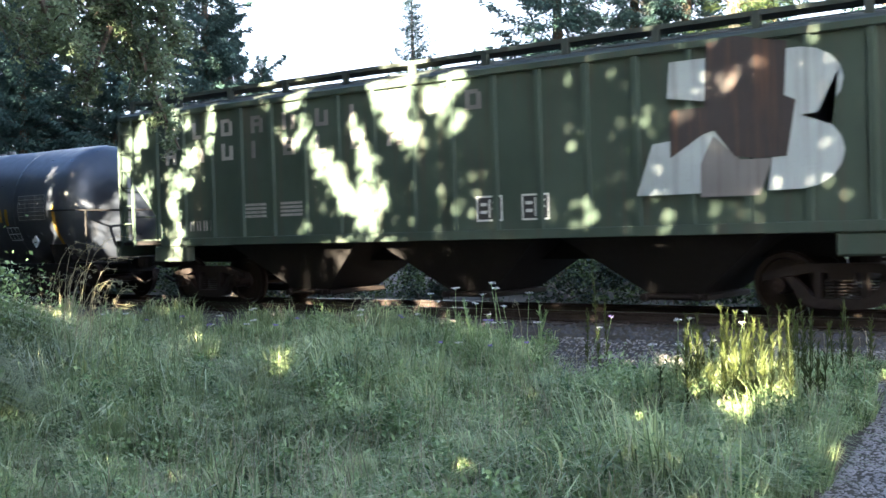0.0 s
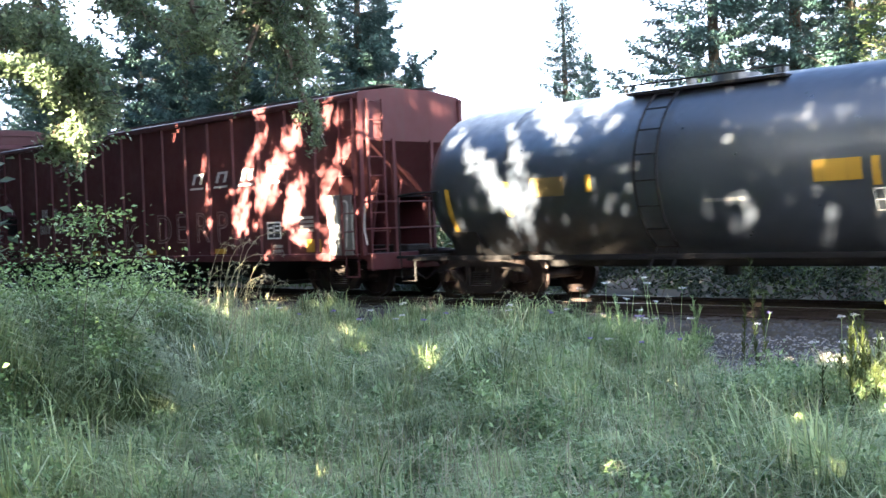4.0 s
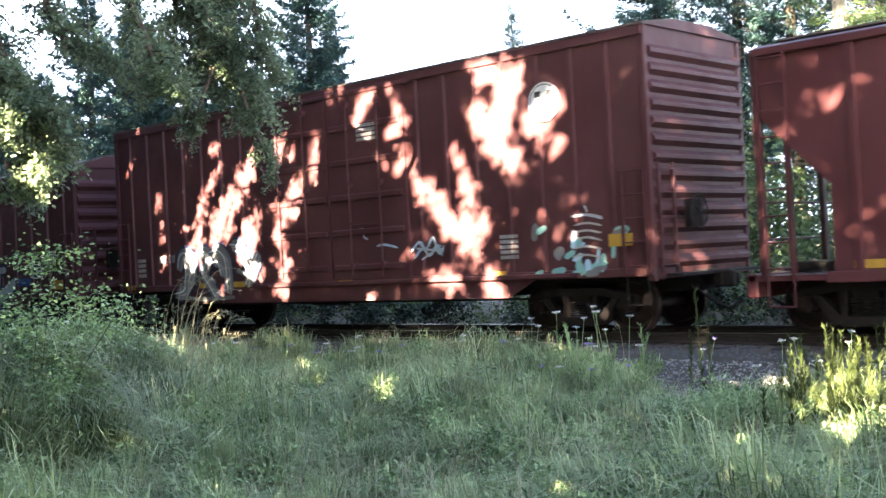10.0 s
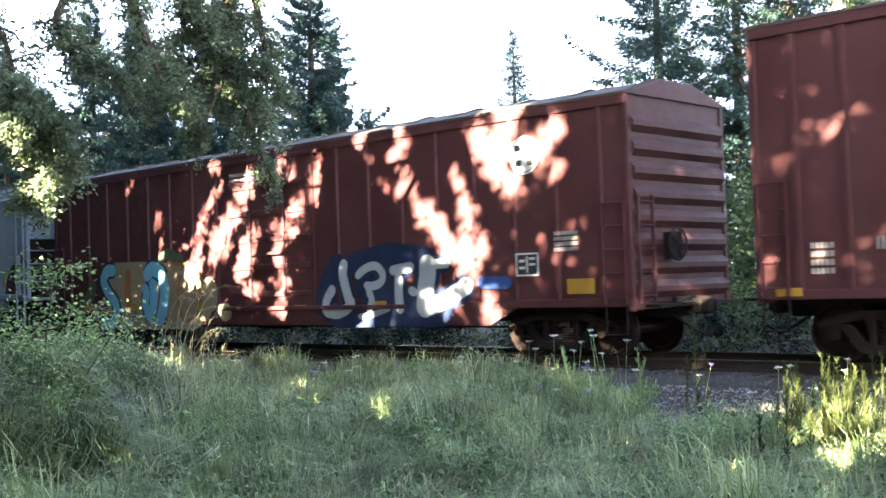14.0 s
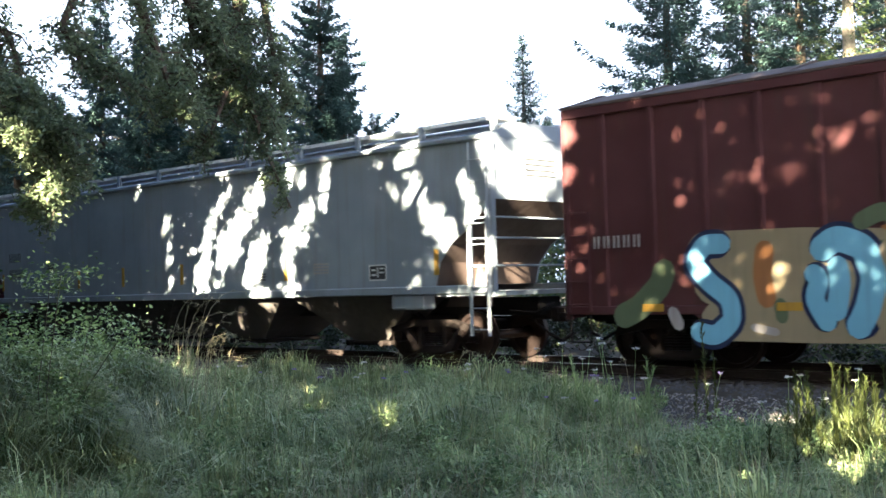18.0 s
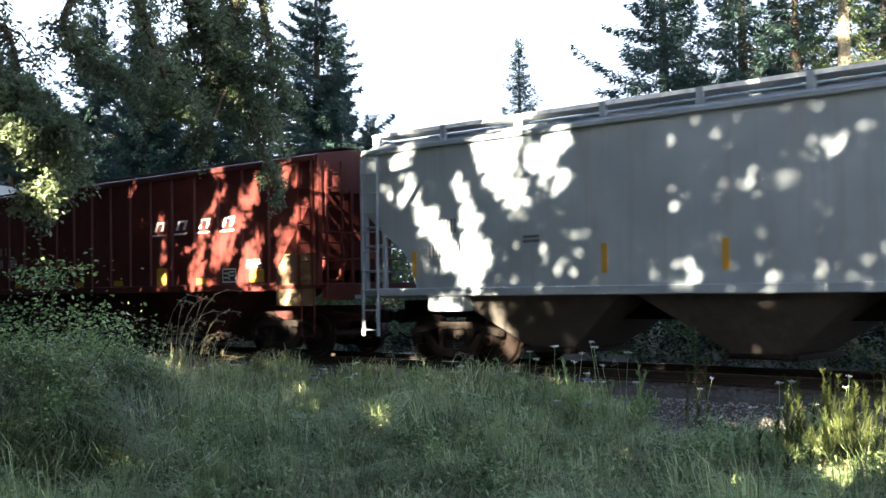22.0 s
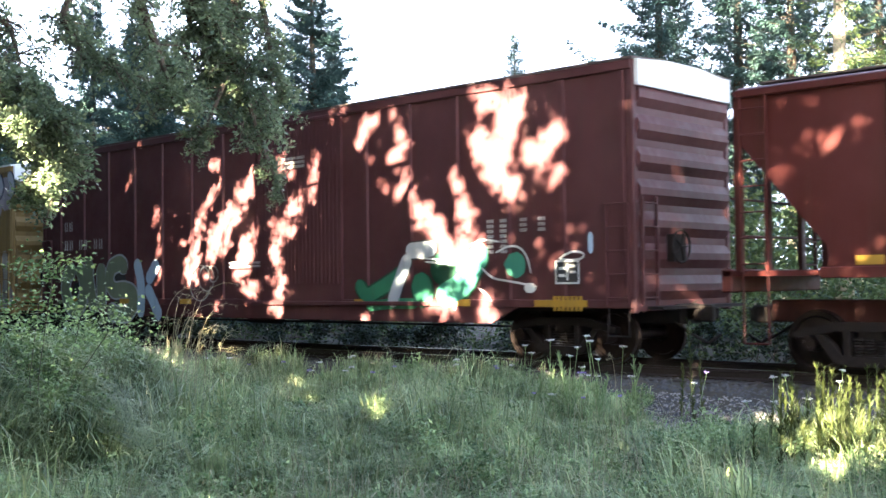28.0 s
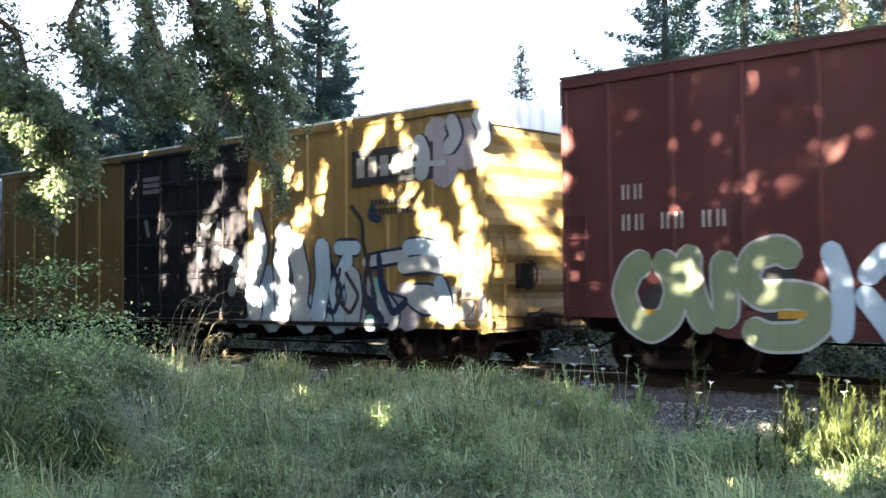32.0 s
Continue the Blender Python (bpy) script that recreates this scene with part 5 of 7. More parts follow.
spray(A, [(-4.33, 1.74), (-3.99, 1.79), (-3.97, 1.5), (-4.18, 1.29), (-3.87, 0.96), (-3.64, 0.71)], 0.03, DULLWHITE, ())
spray(A, [(-4.46, 1.8), (-4.12, 1.86), (-4.09, 1.57), (-4.31, 1.36), (-4.0, 1.02), (-3.77, 0.77)], 0.03, WHITE, ())
spray(A, [(-3.89, 1.79), (-3.56, 1.84), (-3.3, 1.62), (-3.28, 1.23), (-3.26, 0.85)], 0.22, PANELGREY, ((0.1, G_NAVY), (0.05, STENCILGREY)), "silver sprayed stroke with dark rim")
spray(A, [(-3.83, 1.75), (-3.51, 1.81), (-3.25, 1.58), (-3.23, 1.2), (-3.21, 0.81)], 0.03, DULLWHITE, ())
spray(A, [(-3.96, 1.81), (-3.63, 1.87), (-3.37, 1.64), (-3.35, 1.26), (-3.33, 0.87)], 0.03, WHITE, ())
spray(A, [(-3.13, 1.93), (-2.79, 1.91), (-2.63, 1.56), (-2.45, 1.35)], 0.17, PANELGREY, ((0.1, G_NAVY), (0.05, STENCILGREY)), "silver sprayed stroke with dark rim")
spray(A, [(-3.08, 1.89), (-2.74, 1.87), (-2.58, 1.52), (-2.41, 1.31)], 0.03, DULLWHITE, ())
spray(A, [(-3.2, 1.95), (-2.86, 1.93), (-2.69, 1.58), (-2.52, 1.37)], 0.03, WHITE, ())
spray(A, [(-2.12, 1.7), (-2.38, 1.41), (-2.61, 1.01)], 0.22, PANELGREY, ((0.1, G_NAVY), (0.05, STENCILGREY)), "silver sprayed stroke with dark rim")
spray(A, [(-2.07, 1.67), (-2.33, 1.38), (-2.57, 0.98)], 0.03, DULLWHITE, ())
spray(A, [(-2.18, 1.73), (-2.44, 1.44), (-2.68, 1.03)], 0.03, WHITE, ())
spray(A, [(-4.9, 1.72), (-4.83, 1.35), (-4.94, 1.02)], 0.12, PANELGREY, ((0.1, G_NAVY), (0.05, STENCILGREY)), "silver sprayed stroke with dark rim")
spray(A, [(-4.84, 1.68), (-4.77, 1.31), (-4.88, 0.98)], 0.03, DULLWHITE, ())
spray(A, [(-4.98, 1.75), (-4.91, 1.37), (-5.01, 1.04)], 0.03, WHITE, ())
spray(A, [(-3.82, 1.53), (-3.58, 1.6), (-3.47, 1.24)], 0.12, PANELGREY, ((0.1, G_NAVY), (0.05, STENCILGREY)), "silver sprayed stroke with dark rim")
spray(A, [(-3.76, 1.5), (-3.52, 1.56), (-3.42, 1.2)], 0.03, DULLWHITE, ())
spray(A, [(-3.89, 1.56), (-3.65, 1.62), (-3.54, 1.26)], 0.03, WHITE, ())
spray(A, [(-5.39, 0.81), (-4.26, 0.75), (-3.07, 0.78)], 0.09, STENCILGREY, ())
spray(A, [(-2.97, 1.36), (-2.68, 1.29), (-2.39, 1.08)], 0.09, STENCILGREY, ())
spray(A, [(-4.0, 1.18), (-3.83, 1.21), (-3.76, 1.1)], 0.09, STENCILGREY, ())
spray(B, [(-6.83, 1.85), (-5.0, 1.83), (-3.12, 1.71)], 0.55, G_TAN, (), "tan sprayed ground")
spray(B, [(-6.73, 1.32), (-5.02, 1.31), (-2.82, 1.24)], 0.6, G_TAN, (), "tan sprayed ground")
spray(B, [(-6.63, 0.78), (-4.73, 0.76), (-2.44, 0.78)], 0.6, G_TAN, (), "tan sprayed ground")
spray(B, [(-5.59, 1.99), (-5.62, 1.29), (-5.6, 0.55)], 0.5, G_TAN, (), "tan sprayed ground")
spray(B, [(-3.44, 1.89), (-3.51, 1.25), (-3.49, 0.61)], 0.5, G_TAN, (), "tan sprayed ground")
spray(B, [(-2.66, 1.86), (-3.02, 1.83), (-3.26, 1.59)], 0.3, G_TAN, (), "tan sprayed ground")
spray(B, [(-2.16, 1.39), (-2.34, 1.07), (-2.4, 0.66)], 0.5, G_TAN, (), "tan sprayed ground")
spray(B, [(-1.55, 1.06), (-1.65, 0.66)], 0.5, G_TAN, (), "tan sprayed ground")
spray(B, [(-4.99, 1.92), (-5.07, 1.28), (-5.05, 0.6)], 0.4, G_TAN, (), "tan sprayed ground")
spray(B, [(-7.21, 1.72), (-7.35, 1.33), (-7.75, 0.98), (-8.22, 0.78)], 0.4, G_OLIVEDK, (), "dull green sprayed patch")
spray(B, [(-2.89, 1.62), (-2.64, 1.24), (-2.84, 0.78)], 0.3, G_OLIVEDK, (), "dull green sprayed patch")
spray(B, [(-3.76, 2.13), (-3.43, 2.11)], 0.2, G_OLIVEDK, (), "dull green sprayed patch")
spray(B, [(-5.54, 1.94), (-5.62, 1.43), (-5.52, 0.97)], 0.3, G_ORANGE, (), "sprayed colour patch")
spray(B, [(-3.58, 1.73), (-3.51, 1.25), (-3.62, 0.87)], 0.2, G_ORANGE, (), "sprayed colour patch")
spray(B, [(-3.13, 1.37), (-2.96, 1.08), (-3.11, 0.74)], 0.22, G_ORANGE, (), "sprayed colour patch")
spray(B, [(-5.35, 1.1), (-5.31, 0.74)], 0.2, G_OLIVEDK, (), "sprayed colour patch")
spray(B, [(-3.82, 1.87), (-3.7, 1.39), (-3.77, 0.65)], 0.18, G_OLIVEDK, (), "sprayed colour patch")
spray(B, [(-2.7, 0.95), (-2.48, 0.74)], 0.2, G_OLIVEDK, (), "sprayed colour patch")
spray(B, [(-5.82, 0.69), (-5.37, 0.6)], 0.12, DULLWHITE, (), "sprayed colour patch")
spray(B, [(-3.44, 0.7), (-3.07, 0.61), (-2.71, 0.66)], 0.12, DULLWHITE, (), "sprayed colour patch")
spray(B, [(-7.18, 0.98), (-7.0, 0.64)], 0.2, DULLWHITE, (), "sprayed colour patch")
spray(B, [(-3.25, 1.8), (-2.84, 1.74)], 0.1, G_OLIVEDK, (), "sprayed colour patch")
spray(B, [(-6.11, 1.92), (-6.55, 1.94), (-6.75, 1.66), (-6.49, 1.36), (-6.14, 1.11), (-6.1, 0.78), (-6.4, 0.54), (-6.82, 0.64)], 0.3, G_BLUE, ((0.07, G_NAVY),), "light blue sprayed letter")
spray(B, [(-4.82, 1.69), (-4.47, 1.94), (-4.07, 1.79), (-3.94, 1.35), (-4.06, 0.91), (-4.27, 0.56)], 0.36, G_BLUE, ((0.07, G_NAVY),), "light blue sprayed letter")
spray(B, [(-4.93, 1.51), (-4.7, 1.37), (-4.84, 1.1), (-4.57, 0.65)], 0.28, G_BLUE, ((0.07, G_NAVY),), "light blue sprayed letter")
spray(B, [(-4.48, 1.67), (-4.42, 1.32), (-4.52, 0.78)], 0.3, G_BLUE, ())
spray(B, [(1.7, 0.75), (1.91, 1.44), (2.36, 1.94)], 0.5, G_NAVY, (), "navy sprayed ground")
spray(B, [(2.52, 1.76), (3.74, 1.91), (4.93, 1.76)], 0.5, G_NAVY, (), "navy sprayed ground")
spray(B, [(2.75, 1.36), (3.85, 1.12), (4.51, 0.74)], 0.5, G_NAVY, (), "navy sprayed ground")
spray(B, [(1.96, 0.75), (3.53, 0.8), (5.31, 0.79)], 0.5, G_NAVY, (), "navy sprayed ground")
spray(B, [(5.95, 1.34), (6.74, 1.32)], 0.22, G_ROYAL, (), "blue sprayed patch")
spray(B, [(2.47, 1.87), (2.35, 1.65), (2.45, 1.31), (2.57, 0.99)], 0.24, G_SILVER, ((0.09, G_NAVY),), "white sprayed letter with navy rim")
spray(B, [(2.11, 1.35), (1.86, 1.09), (1.81, 0.84), (2.19, 0.79), (2.53, 0.91), (2.67, 1.11)], 0.22, G_SILVER, ((0.09, G_NAVY),), "white sprayed letter with navy rim")
spray(B, [(2.76, 1.51), (3.01, 1.68), (3.34, 1.75), (3.55, 1.59), (3.52, 1.4), (3.23, 1.32), (2.99, 1.36)], 0.17, G_SILVER, ((0.09, G_NAVY),), "white sprayed letter with navy rim")
spray(B, [(3.07, 1.28), (3.24, 1.08), (3.08, 0.83)], 0.16, G_SILVER, ((0.09, G_NAVY),), "white sprayed letter with navy rim")
spray(B, [(2.8, 0.74), (3.21, 0.77), (3.72, 0.91)], 0.12, G_SILVER, ((0.09, G_NAVY),), "white sprayed letter with navy rim")
spray(B, [(3.72, 1.61), (4.03, 1.64), (4.38, 1.68)], 0.2, G_SILVER, ((0.09, G_NAVY),), "white sprayed letter with navy rim")
spray(B, [(3.97, 1.56), (3.95, 1.17), (3.99, 0.79)], 0.22, G_SILVER, ((0.09, G_NAVY),), "white sprayed letter with navy rim")
spray(B, [(4.22, 1.21), (4.33, 1.25), (4.43, 1.15)], 0.18, G_SILVER, ((0.09, G_NAVY),), "white sprayed letter with navy rim")
spray(B, [(4.7, 1.88), (4.75, 1.58), (4.65, 1.16), (4.62, 0.72)], 0.42, G_SILVER, ((0.09, G_NAVY),), "white sprayed letter with navy rim")
spray(B, [(4.62, 0.87), (5.18, 1.03), (5.83, 1.36)], 0.32, G_SILVER, ((0.09, G_NAVY),), "white sprayed letter with navy rim")
spray(B, [(4.78, 1.7), (5.31, 1.71)], 0.18, G_SILVER, ((0.09, G_NAVY),), "white sprayed letter with navy rim")
spray(B, [(-4.21, 2.09), (-3.81, 2.28), (-3.17, 2.04)], 0.25, G_OLIVEDK, (), "dull green sprayed patch")
spray(B, [(-2.5, 1.69), (-2.64, 1.13), (-2.94, 0.72)], 0.32, G_OLIVEDK, (), "dull green sprayed patch")
spray(B, [(-3.67, 1.91), (-3.66, 1.24), (-3.8, 0.61)], 0.4, G_TAN, (), "tan sprayed ground")
spray(B, [(-2.99, 1.92), (-2.92, 1.22), (-3.15, 0.61)], 0.7, G_TAN, (), "tan sprayed ground")
spray(B, [(-2.17, 1.63), (-2.15, 0.87)], 0.6, G_TAN, (), "tan sprayed ground")
spray(B, [(-3.25, 1.92), (-3.41, 1.23), (-3.23, 0.66)], 0.07, G_ORANGE, ())
spray(B, [(-2.57, 1.82), (-2.47, 1.39), (-2.79, 0.7), (-3.04, 0.66)], 0.07, G_ORANGE, ())
spray(B, [(-3.82, 2.05), (-3.3, 1.98), (-2.89, 1.99)], 0.07, G_ORANGE, ())
spray(B, [(-3.41, 1.79), (-2.62, 1.78)], 0.1, DULLWHITE, ())
spray(F, [(2.17, 2.0), (2.27, 0.63)], 0.75, G_PALEBLUE, (), "pale blue sprayed ground")
spray(F, [(3.18, 1.98), (3.31, 0.55)], 0.75, G_PALEBLUE, (), "pale blue sprayed ground")
spray(F, [(4.31, 1.37), (4.48, 0.55)], 0.75, G_PALEBLUE, (), "pale blue sprayed ground")
spray(F, [(5.28, 1.59), (5.45, 0.57)], 0.75, G_PALEBLUE, (), "pale blue sprayed ground")
spray(F, [(6.29, 1.7), (6.44, 0.64)], 0.7, G_LILAC, (), "grey lilac sprayed ground")
spray(F, [(7.31, 1.57), (7.46, 0.66)], 0.7, G_LILAC, (), "grey lilac sprayed ground")
spray(F, [(8.27, 1.15), (9.38, 1.15)], 0.7, G_LILAC, (), "grey lilac sprayed ground")
spray(F, [(8.02, 4.58), (8.44, 3.96), (8.29, 3.34)], 0.7, G_LILAC, (), "grey lilac sprayed ground")
spray(F, [(8.87, 4.54), (9.0, 3.6)], 0.7, G_LILAC, (), "grey lilac sprayed ground")
spray(F, [(5.31, 2.29), (5.68, 2.28), (6.1, 2.27)], 0.28, G_PALEBLUE, ((0.06, G_NAVY),), "sprayed stroke with dark rim")
spray(F, [(5.8, 2.16), (5.3, 1.43), (5.55, 0.69)], 0.34, G_PALEBLUE, ((0.06, G_NAVY),), "sprayed stroke with dark rim")
spray(F, [(6.16, 1.97), (6.75, 2.04), (7.43, 2.1)], 0.22, G_SILVER, ((0.06, G_NAVY),), "sprayed stroke with dark rim")
spray(F, [(3.73, 2.9), (3.59, 2.04), (3.72, 0.75)], 0.5, G_SILVER, ((0.06, G_NAVY),), "sprayed stroke with dark rim")
spray(F, [(4.4, 1.94), (4.13, 1.26), (4.53, 0.76)], 0.4, G_SILVER, ((0.06, G_NAVY),), "sprayed stroke with dark rim")
spray(F, [(6.52, 1.66), (6.74, 1.11), (6.27, 0.7)], 0.35, G_MINT, ((0.06, G_NAVY),), "sprayed stroke with dark rim")
spray(F, [(7.42, 1.34), (7.86, 1.11), (8.49, 1.26)], 0.3, G_SILVER, ((0.06, G_NAVY),), "sprayed stroke with dark rim")
spray(F, [(2.59, 1.62), (2.74, 0.74)], 0.5, G_SILVER, ((0.06, G_NAVY),), "sprayed stroke with dark rim")
spray(F, [(7.67, 4.34), (7.88, 3.94), (7.77, 3.49)], 0.35, G_SILVER, ((0.06, G_NAVY),), "sprayed stroke with dark rim")
spray(F, [(8.52, 4.64), (8.72, 4.24), (8.41, 3.97)], 0.3, G_SILVER, ((0.06, G_NAVY),), "sprayed stroke with dark rim")
spray(F, [(4.92, 2.01), (4.79, 1.26), (5.3, 0.94), (5.55, 1.43), (5.2, 2.01)], 0.12, G_NAVY, ())
spray(F, [(5.81, 3.13), (6.17, 2.79), (6.17, 2.39), (6.63, 0.95)], 0.1, BLACKPAINT, ())
spray(F, [(6.16, 1.26), (6.74, 0.95), (6.51, 0.71)], 0.3, G_NAVY, ())
spray(F, [(6.75, 1.42), (7.42, 1.26)], 0.05, G_NAVY, ())
spray(F, [(-1.65, 3.25), (-1.47, 2.75)], 0.15, DULLWHITE, ())
spray(F, [(1.39, 3.01), (1.31, 2.37)], 0.15, DULLWHITE, ())
spray(F, [(0.59, 2.86), (0.67, 2.01)], 0.12, G_SILVER, ())
spray(F, [(3.99, 2.62), (4.3, 1.72), (4.15, 0.73)], 0.5, G_SILVER, ((0.05, G_NAVY),), "silver and blue sprayed stroke")
spray(F, [(4.92, 2.49), (4.99, 1.71), (4.76, 0.74)], 0.45, G_PALEBLUE, ((0.05, G_NAVY),), "silver and blue sprayed stroke")
spray(F, [(5.79, 1.89), (5.93, 1.32), (5.79, 0.66)], 0.45, G_SILVER, ((0.05, G_NAVY),), "silver and blue sprayed stroke")
spray(F, [(6.62, 1.32), (7.02, 0.96), (6.89, 0.68)], 0.4, G_SILVER, ((0.05, G_NAVY),), "silver and blue sprayed stroke")
spray(F, [(7.29, 2.23), (7.81, 2.25), (8.3, 2.11)], 0.3, G_PALEBLUE, ((0.05, G_NAVY),), "silver and blue sprayed stroke")
spray(F, [(7.16, 1.87), (7.93, 1.94), (8.42, 1.84)], 0.3, G_SILVER, ((0.05, G_NAVY),), "silver and blue sprayed stroke")
spray(F, [(7.42, 1.32), (8.05, 1.32), (8.29, 0.97)], 0.4, G_SILVER, ((0.05, G_NAVY),), "silver and blue sprayed stroke")
spray(F, [(8.18, 1.67), (8.42, 1.23), (8.29, 0.79)], 0.3, G_PALEBLUE, ((0.05, G_NAVY),), "silver and blue sprayed stroke")
spray(F, [(2.68, 3.19), (3.02, 2.35), (2.68, 1.54)], 0.35, G_SILVER, ((0.05, G_NAVY),), "silver and blue sprayed stroke")
spray(F, [(1.45, 2.29), (2.16, 2.06), (1.81, 1.33)], 0.3, G_SILVER, ((0.05, G_NAVY),), "silver and blue sprayed stroke")
spray(F, [(9.16, 4.66), (9.39, 4.29), (9.27, 3.96)], 0.3, G_SILVER, ((0.05, G_NAVY),), "silver and blue sprayed stroke")
spray(F, [(8.91, 2.44), (9.02, 1.66), (8.89, 0.97)], 0.3, DULLWHITE, ((0.05, G_NAVY),), "silver and blue sprayed stroke")
spray(F, [(6.5, 3.09), (6.36, 2.86), (6.7, 2.8)], 0.16, G_NAVY, ())
spray(F, [(5.51, 1.9), (5.36, 1.32), (5.79, 0.94), (6.07, 1.32), (5.65, 1.8)], 0.09, BLACKPAINT, ())
spray(F, [(6.63, 2.15), (6.69, 1.5), (7.02, 0.96), (7.42, 1.23)], 0.16, G_NAVY, ())
spray(F, [(6.36, 2.16), (6.21, 1.51), (6.35, 0.95)], 0.12, BLACKPAINT, ())
spray(F, [(-1.49, 3.99), (-0.86, 3.89)], 0.08, DULLWHITE, ())
spray(F, [(-1.07, 3.16), (-0.76, 3.26), (-0.46, 3.02), (-0.86, 2.81)], 0.06, DULLWHITE, ())
spray(F, [(0.52, 3.09), (0.9, 2.85), (1.27, 3.05)], 0.06, DULLWHITE, ())
spray(F, [(6.64, 3.82), (7.44, 3.81), (8.44, 3.77)], 0.1, G_SILVER, ())
spray(A, [(2.5, 1.55), (2.76, 1.78), (2.89, 1.53), (3.09, 1.85), (3.23, 1.43), (3.36, 1.63)], 0.045, G_PALEBLUE, ())
spray(A, [(2.58, 1.42), (2.81, 1.64), (2.99, 1.41), (3.19, 1.71), (3.31, 1.44)], 0.045, G_PALEBLUE, ())
spray(A, [(1.04, 1.96), (1.17, 2.1), (1.29, 2.02), (1.16, 1.89), (1.34, 1.85)], 0.045, G_PALEBLUE, ())
spray(A, [(1.57, 1.7), (1.75, 1.74), (2.15, 1.65)], 0.045, G_PALEBLUE, ())
rg = random.Random(12)
for k in range(26):  # a mint tag in many short passes
    x, z = rg.uniform(5.35, 7.2), rg.uniform(0.98, 1.75)
    if abs(x - 6.6) < 0.3 and z > 1.25:
        z = rg.uniform(0.98, 1.15)
    tilt = rg.choice(((0.05, 0.3), (0.02, 0.22), (0.3, 0.04), (0.22, 0.1)))
    spray(A, [(x, z), (x + tilt[0] * 0.5 + rg.uniform(-0.03, 0.03), z + tilt[1] * 0.5), (x + tilt[0], z + tilt[1])], rg.uniform(0.06, 0.16), rg.choice((G_MINT, G_MINT, G_PALEBLUE, STENCILGREY)), (), "mint sprayed patch")
spray(A, [(6.32, 1.97), (6.61, 2.01), (6.9, 1.94)], 0.035, DULLWHITE, ())
spray(A, [(6.32, 1.83), (6.6, 1.87), (6.89, 1.8)], 0.035, DULLWHITE, ())
spray(A, [(6.31, 1.71), (6.59, 1.75), (6.88, 1.68)], 0.035, DULLWHITE, ())
spray(A, [(6.3, 1.59), (6.58, 1.64), (6.88, 1.56)], 0.035, DULLWHITE, ())
spray(A, [(6.29, 1.45), (6.57, 1.49), (6.87, 1.42)], 0.035, DULLWHITE, ())
spray(A, [(6.28, 1.31), (6.56, 1.35), (6.86, 1.28)], 0.035, DULLWHITE, ())
spray(A, [(6.27, 1.98), (6.6, 2.0), (6.92, 1.91)], 0.04, G_SILVER, ())
spray(A, [(6.56, 2.15), (6.61, 2.03)], 0.04, G_SILVER, ())
spray(A, [(2.73, 1.72), (3.0, 1.44)], 0.04, G_SILVER, ())
spray(A, [(2.78, 1.39), (3.3, 1.64)], 0.04, G_SILVER, ())
spray(A, [(2.65, 1.61), (3.36, 1.53)], 0.04, G_SILVER, ())
spray(H, [(7.57, 2.09), (7.62, 1.47)], 0.05, WHITE, ())
spray(H, [(7.87, 2.07), (7.91, 1.06)], 0.05, WHITE, ())
spray(H, [(8.09, 2.02), (8.24, 2.04), (8.16, 1.05)], 0.05, WHITE, ())
spray(H, [(8.45, 2.0), (8.36, 1.57), (8.41, 0.98)], 0.05, WHITE, ())
spray(H, [(8.8, 1.94), (8.74, 1.43), (8.83, 1.1)], 0.05, WHITE, ())
for x in (-2.2, 0.7):
    for k, r in enumerate((0.42, 0.3, 0.2)):
        spray(E, [(x + 0.25 * k + r * math.cos(a), 1.45 + 0.1 * k + r * math.sin(a)) for a in np.linspace(0, 6.1, 15)], 0.03, DULLWHITE)


# ---- plants ----
def unit(v):
    return v / np.maximum(np.linalg.norm(v, axis=-1, keepdims=True), 1e-9)


def blades(P, height, width, lean, rng, way=None):
    """Bent three-triangle blades rooted at P."""
    n = len(P)
    a = rng.uniform(0, 2 * np.pi, n) if way is None else way
    d = np.stack([np.cos(a), np.sin(a), np.zeros(n)], -1)
    side = np.stack([-np.sin(a), np.cos(a), np.zeros(n)], -1) * width[:, None] * 0.5
    up = np.array([0, 0, 1.0])
    mid = P + up * (height * 0.68)[:, None] + d * (height * lean * 0.3)[:, None]
    tip = P + up * (height * (1 - 0.35 * lean))[:, None] + d * (height * lean)[:, None]
    V = np.stack([P - side, P + side, mid - side * 0.8, mid + side * 0.8, tip], 1)
    F = np.array([(0, 1, 3), (0, 3, 2), (2, 3, 4)])[None] + 5 * np.arange(n)[:, None, None]
    return V.reshape(-1, 3), F.reshape(-1, 3)


def leaves(P, size, rng, flat=0.5, ratio=0.55, axis=None):
    """Folded diamond leaves at P; axis: the way they point, else any."""
    n = len(P)
    d = unit(rng.normal(0, 1, (n, 3)) * np.array([1, 1, flat])) if axis is None else unit(axis + rng.normal(0, 0.35, (n, 3)))
    w = unit(np.cross(d, unit(rng.normal(0, 1, (n, 3)) + np.array([0, 0, 1.2]))))
    nrm = np.cross(w, d)
    L = size[:, None]
    V = np.stack([P, P + d * L * 0.5 + w * L * ratio * 0.5 + nrm * L * 0.08, P + d * L, P + d * L * 0.5 - w * L * ratio * 0.5 + nrm * L * 0.08], 1)
    F = np.array([(0, 1, 2), (0, 2, 3)])[None] + 4 * np.arange(n)[:, None, None]
    return V.reshape(-1, 3), F.reshape(-1, 3)


def sector(rng, n, r0, r1, a0, a1, power=1.0):
    """Points in a ring sector round the standpoint; angles in degrees to the left of the track's normal."""
    r = r0 + (r1 - r0) * rng.random(n) ** power
    a = np.radians(rng.uniform(a0, a1, n))
    return -r * np.sin(a), r * np.cos(a)


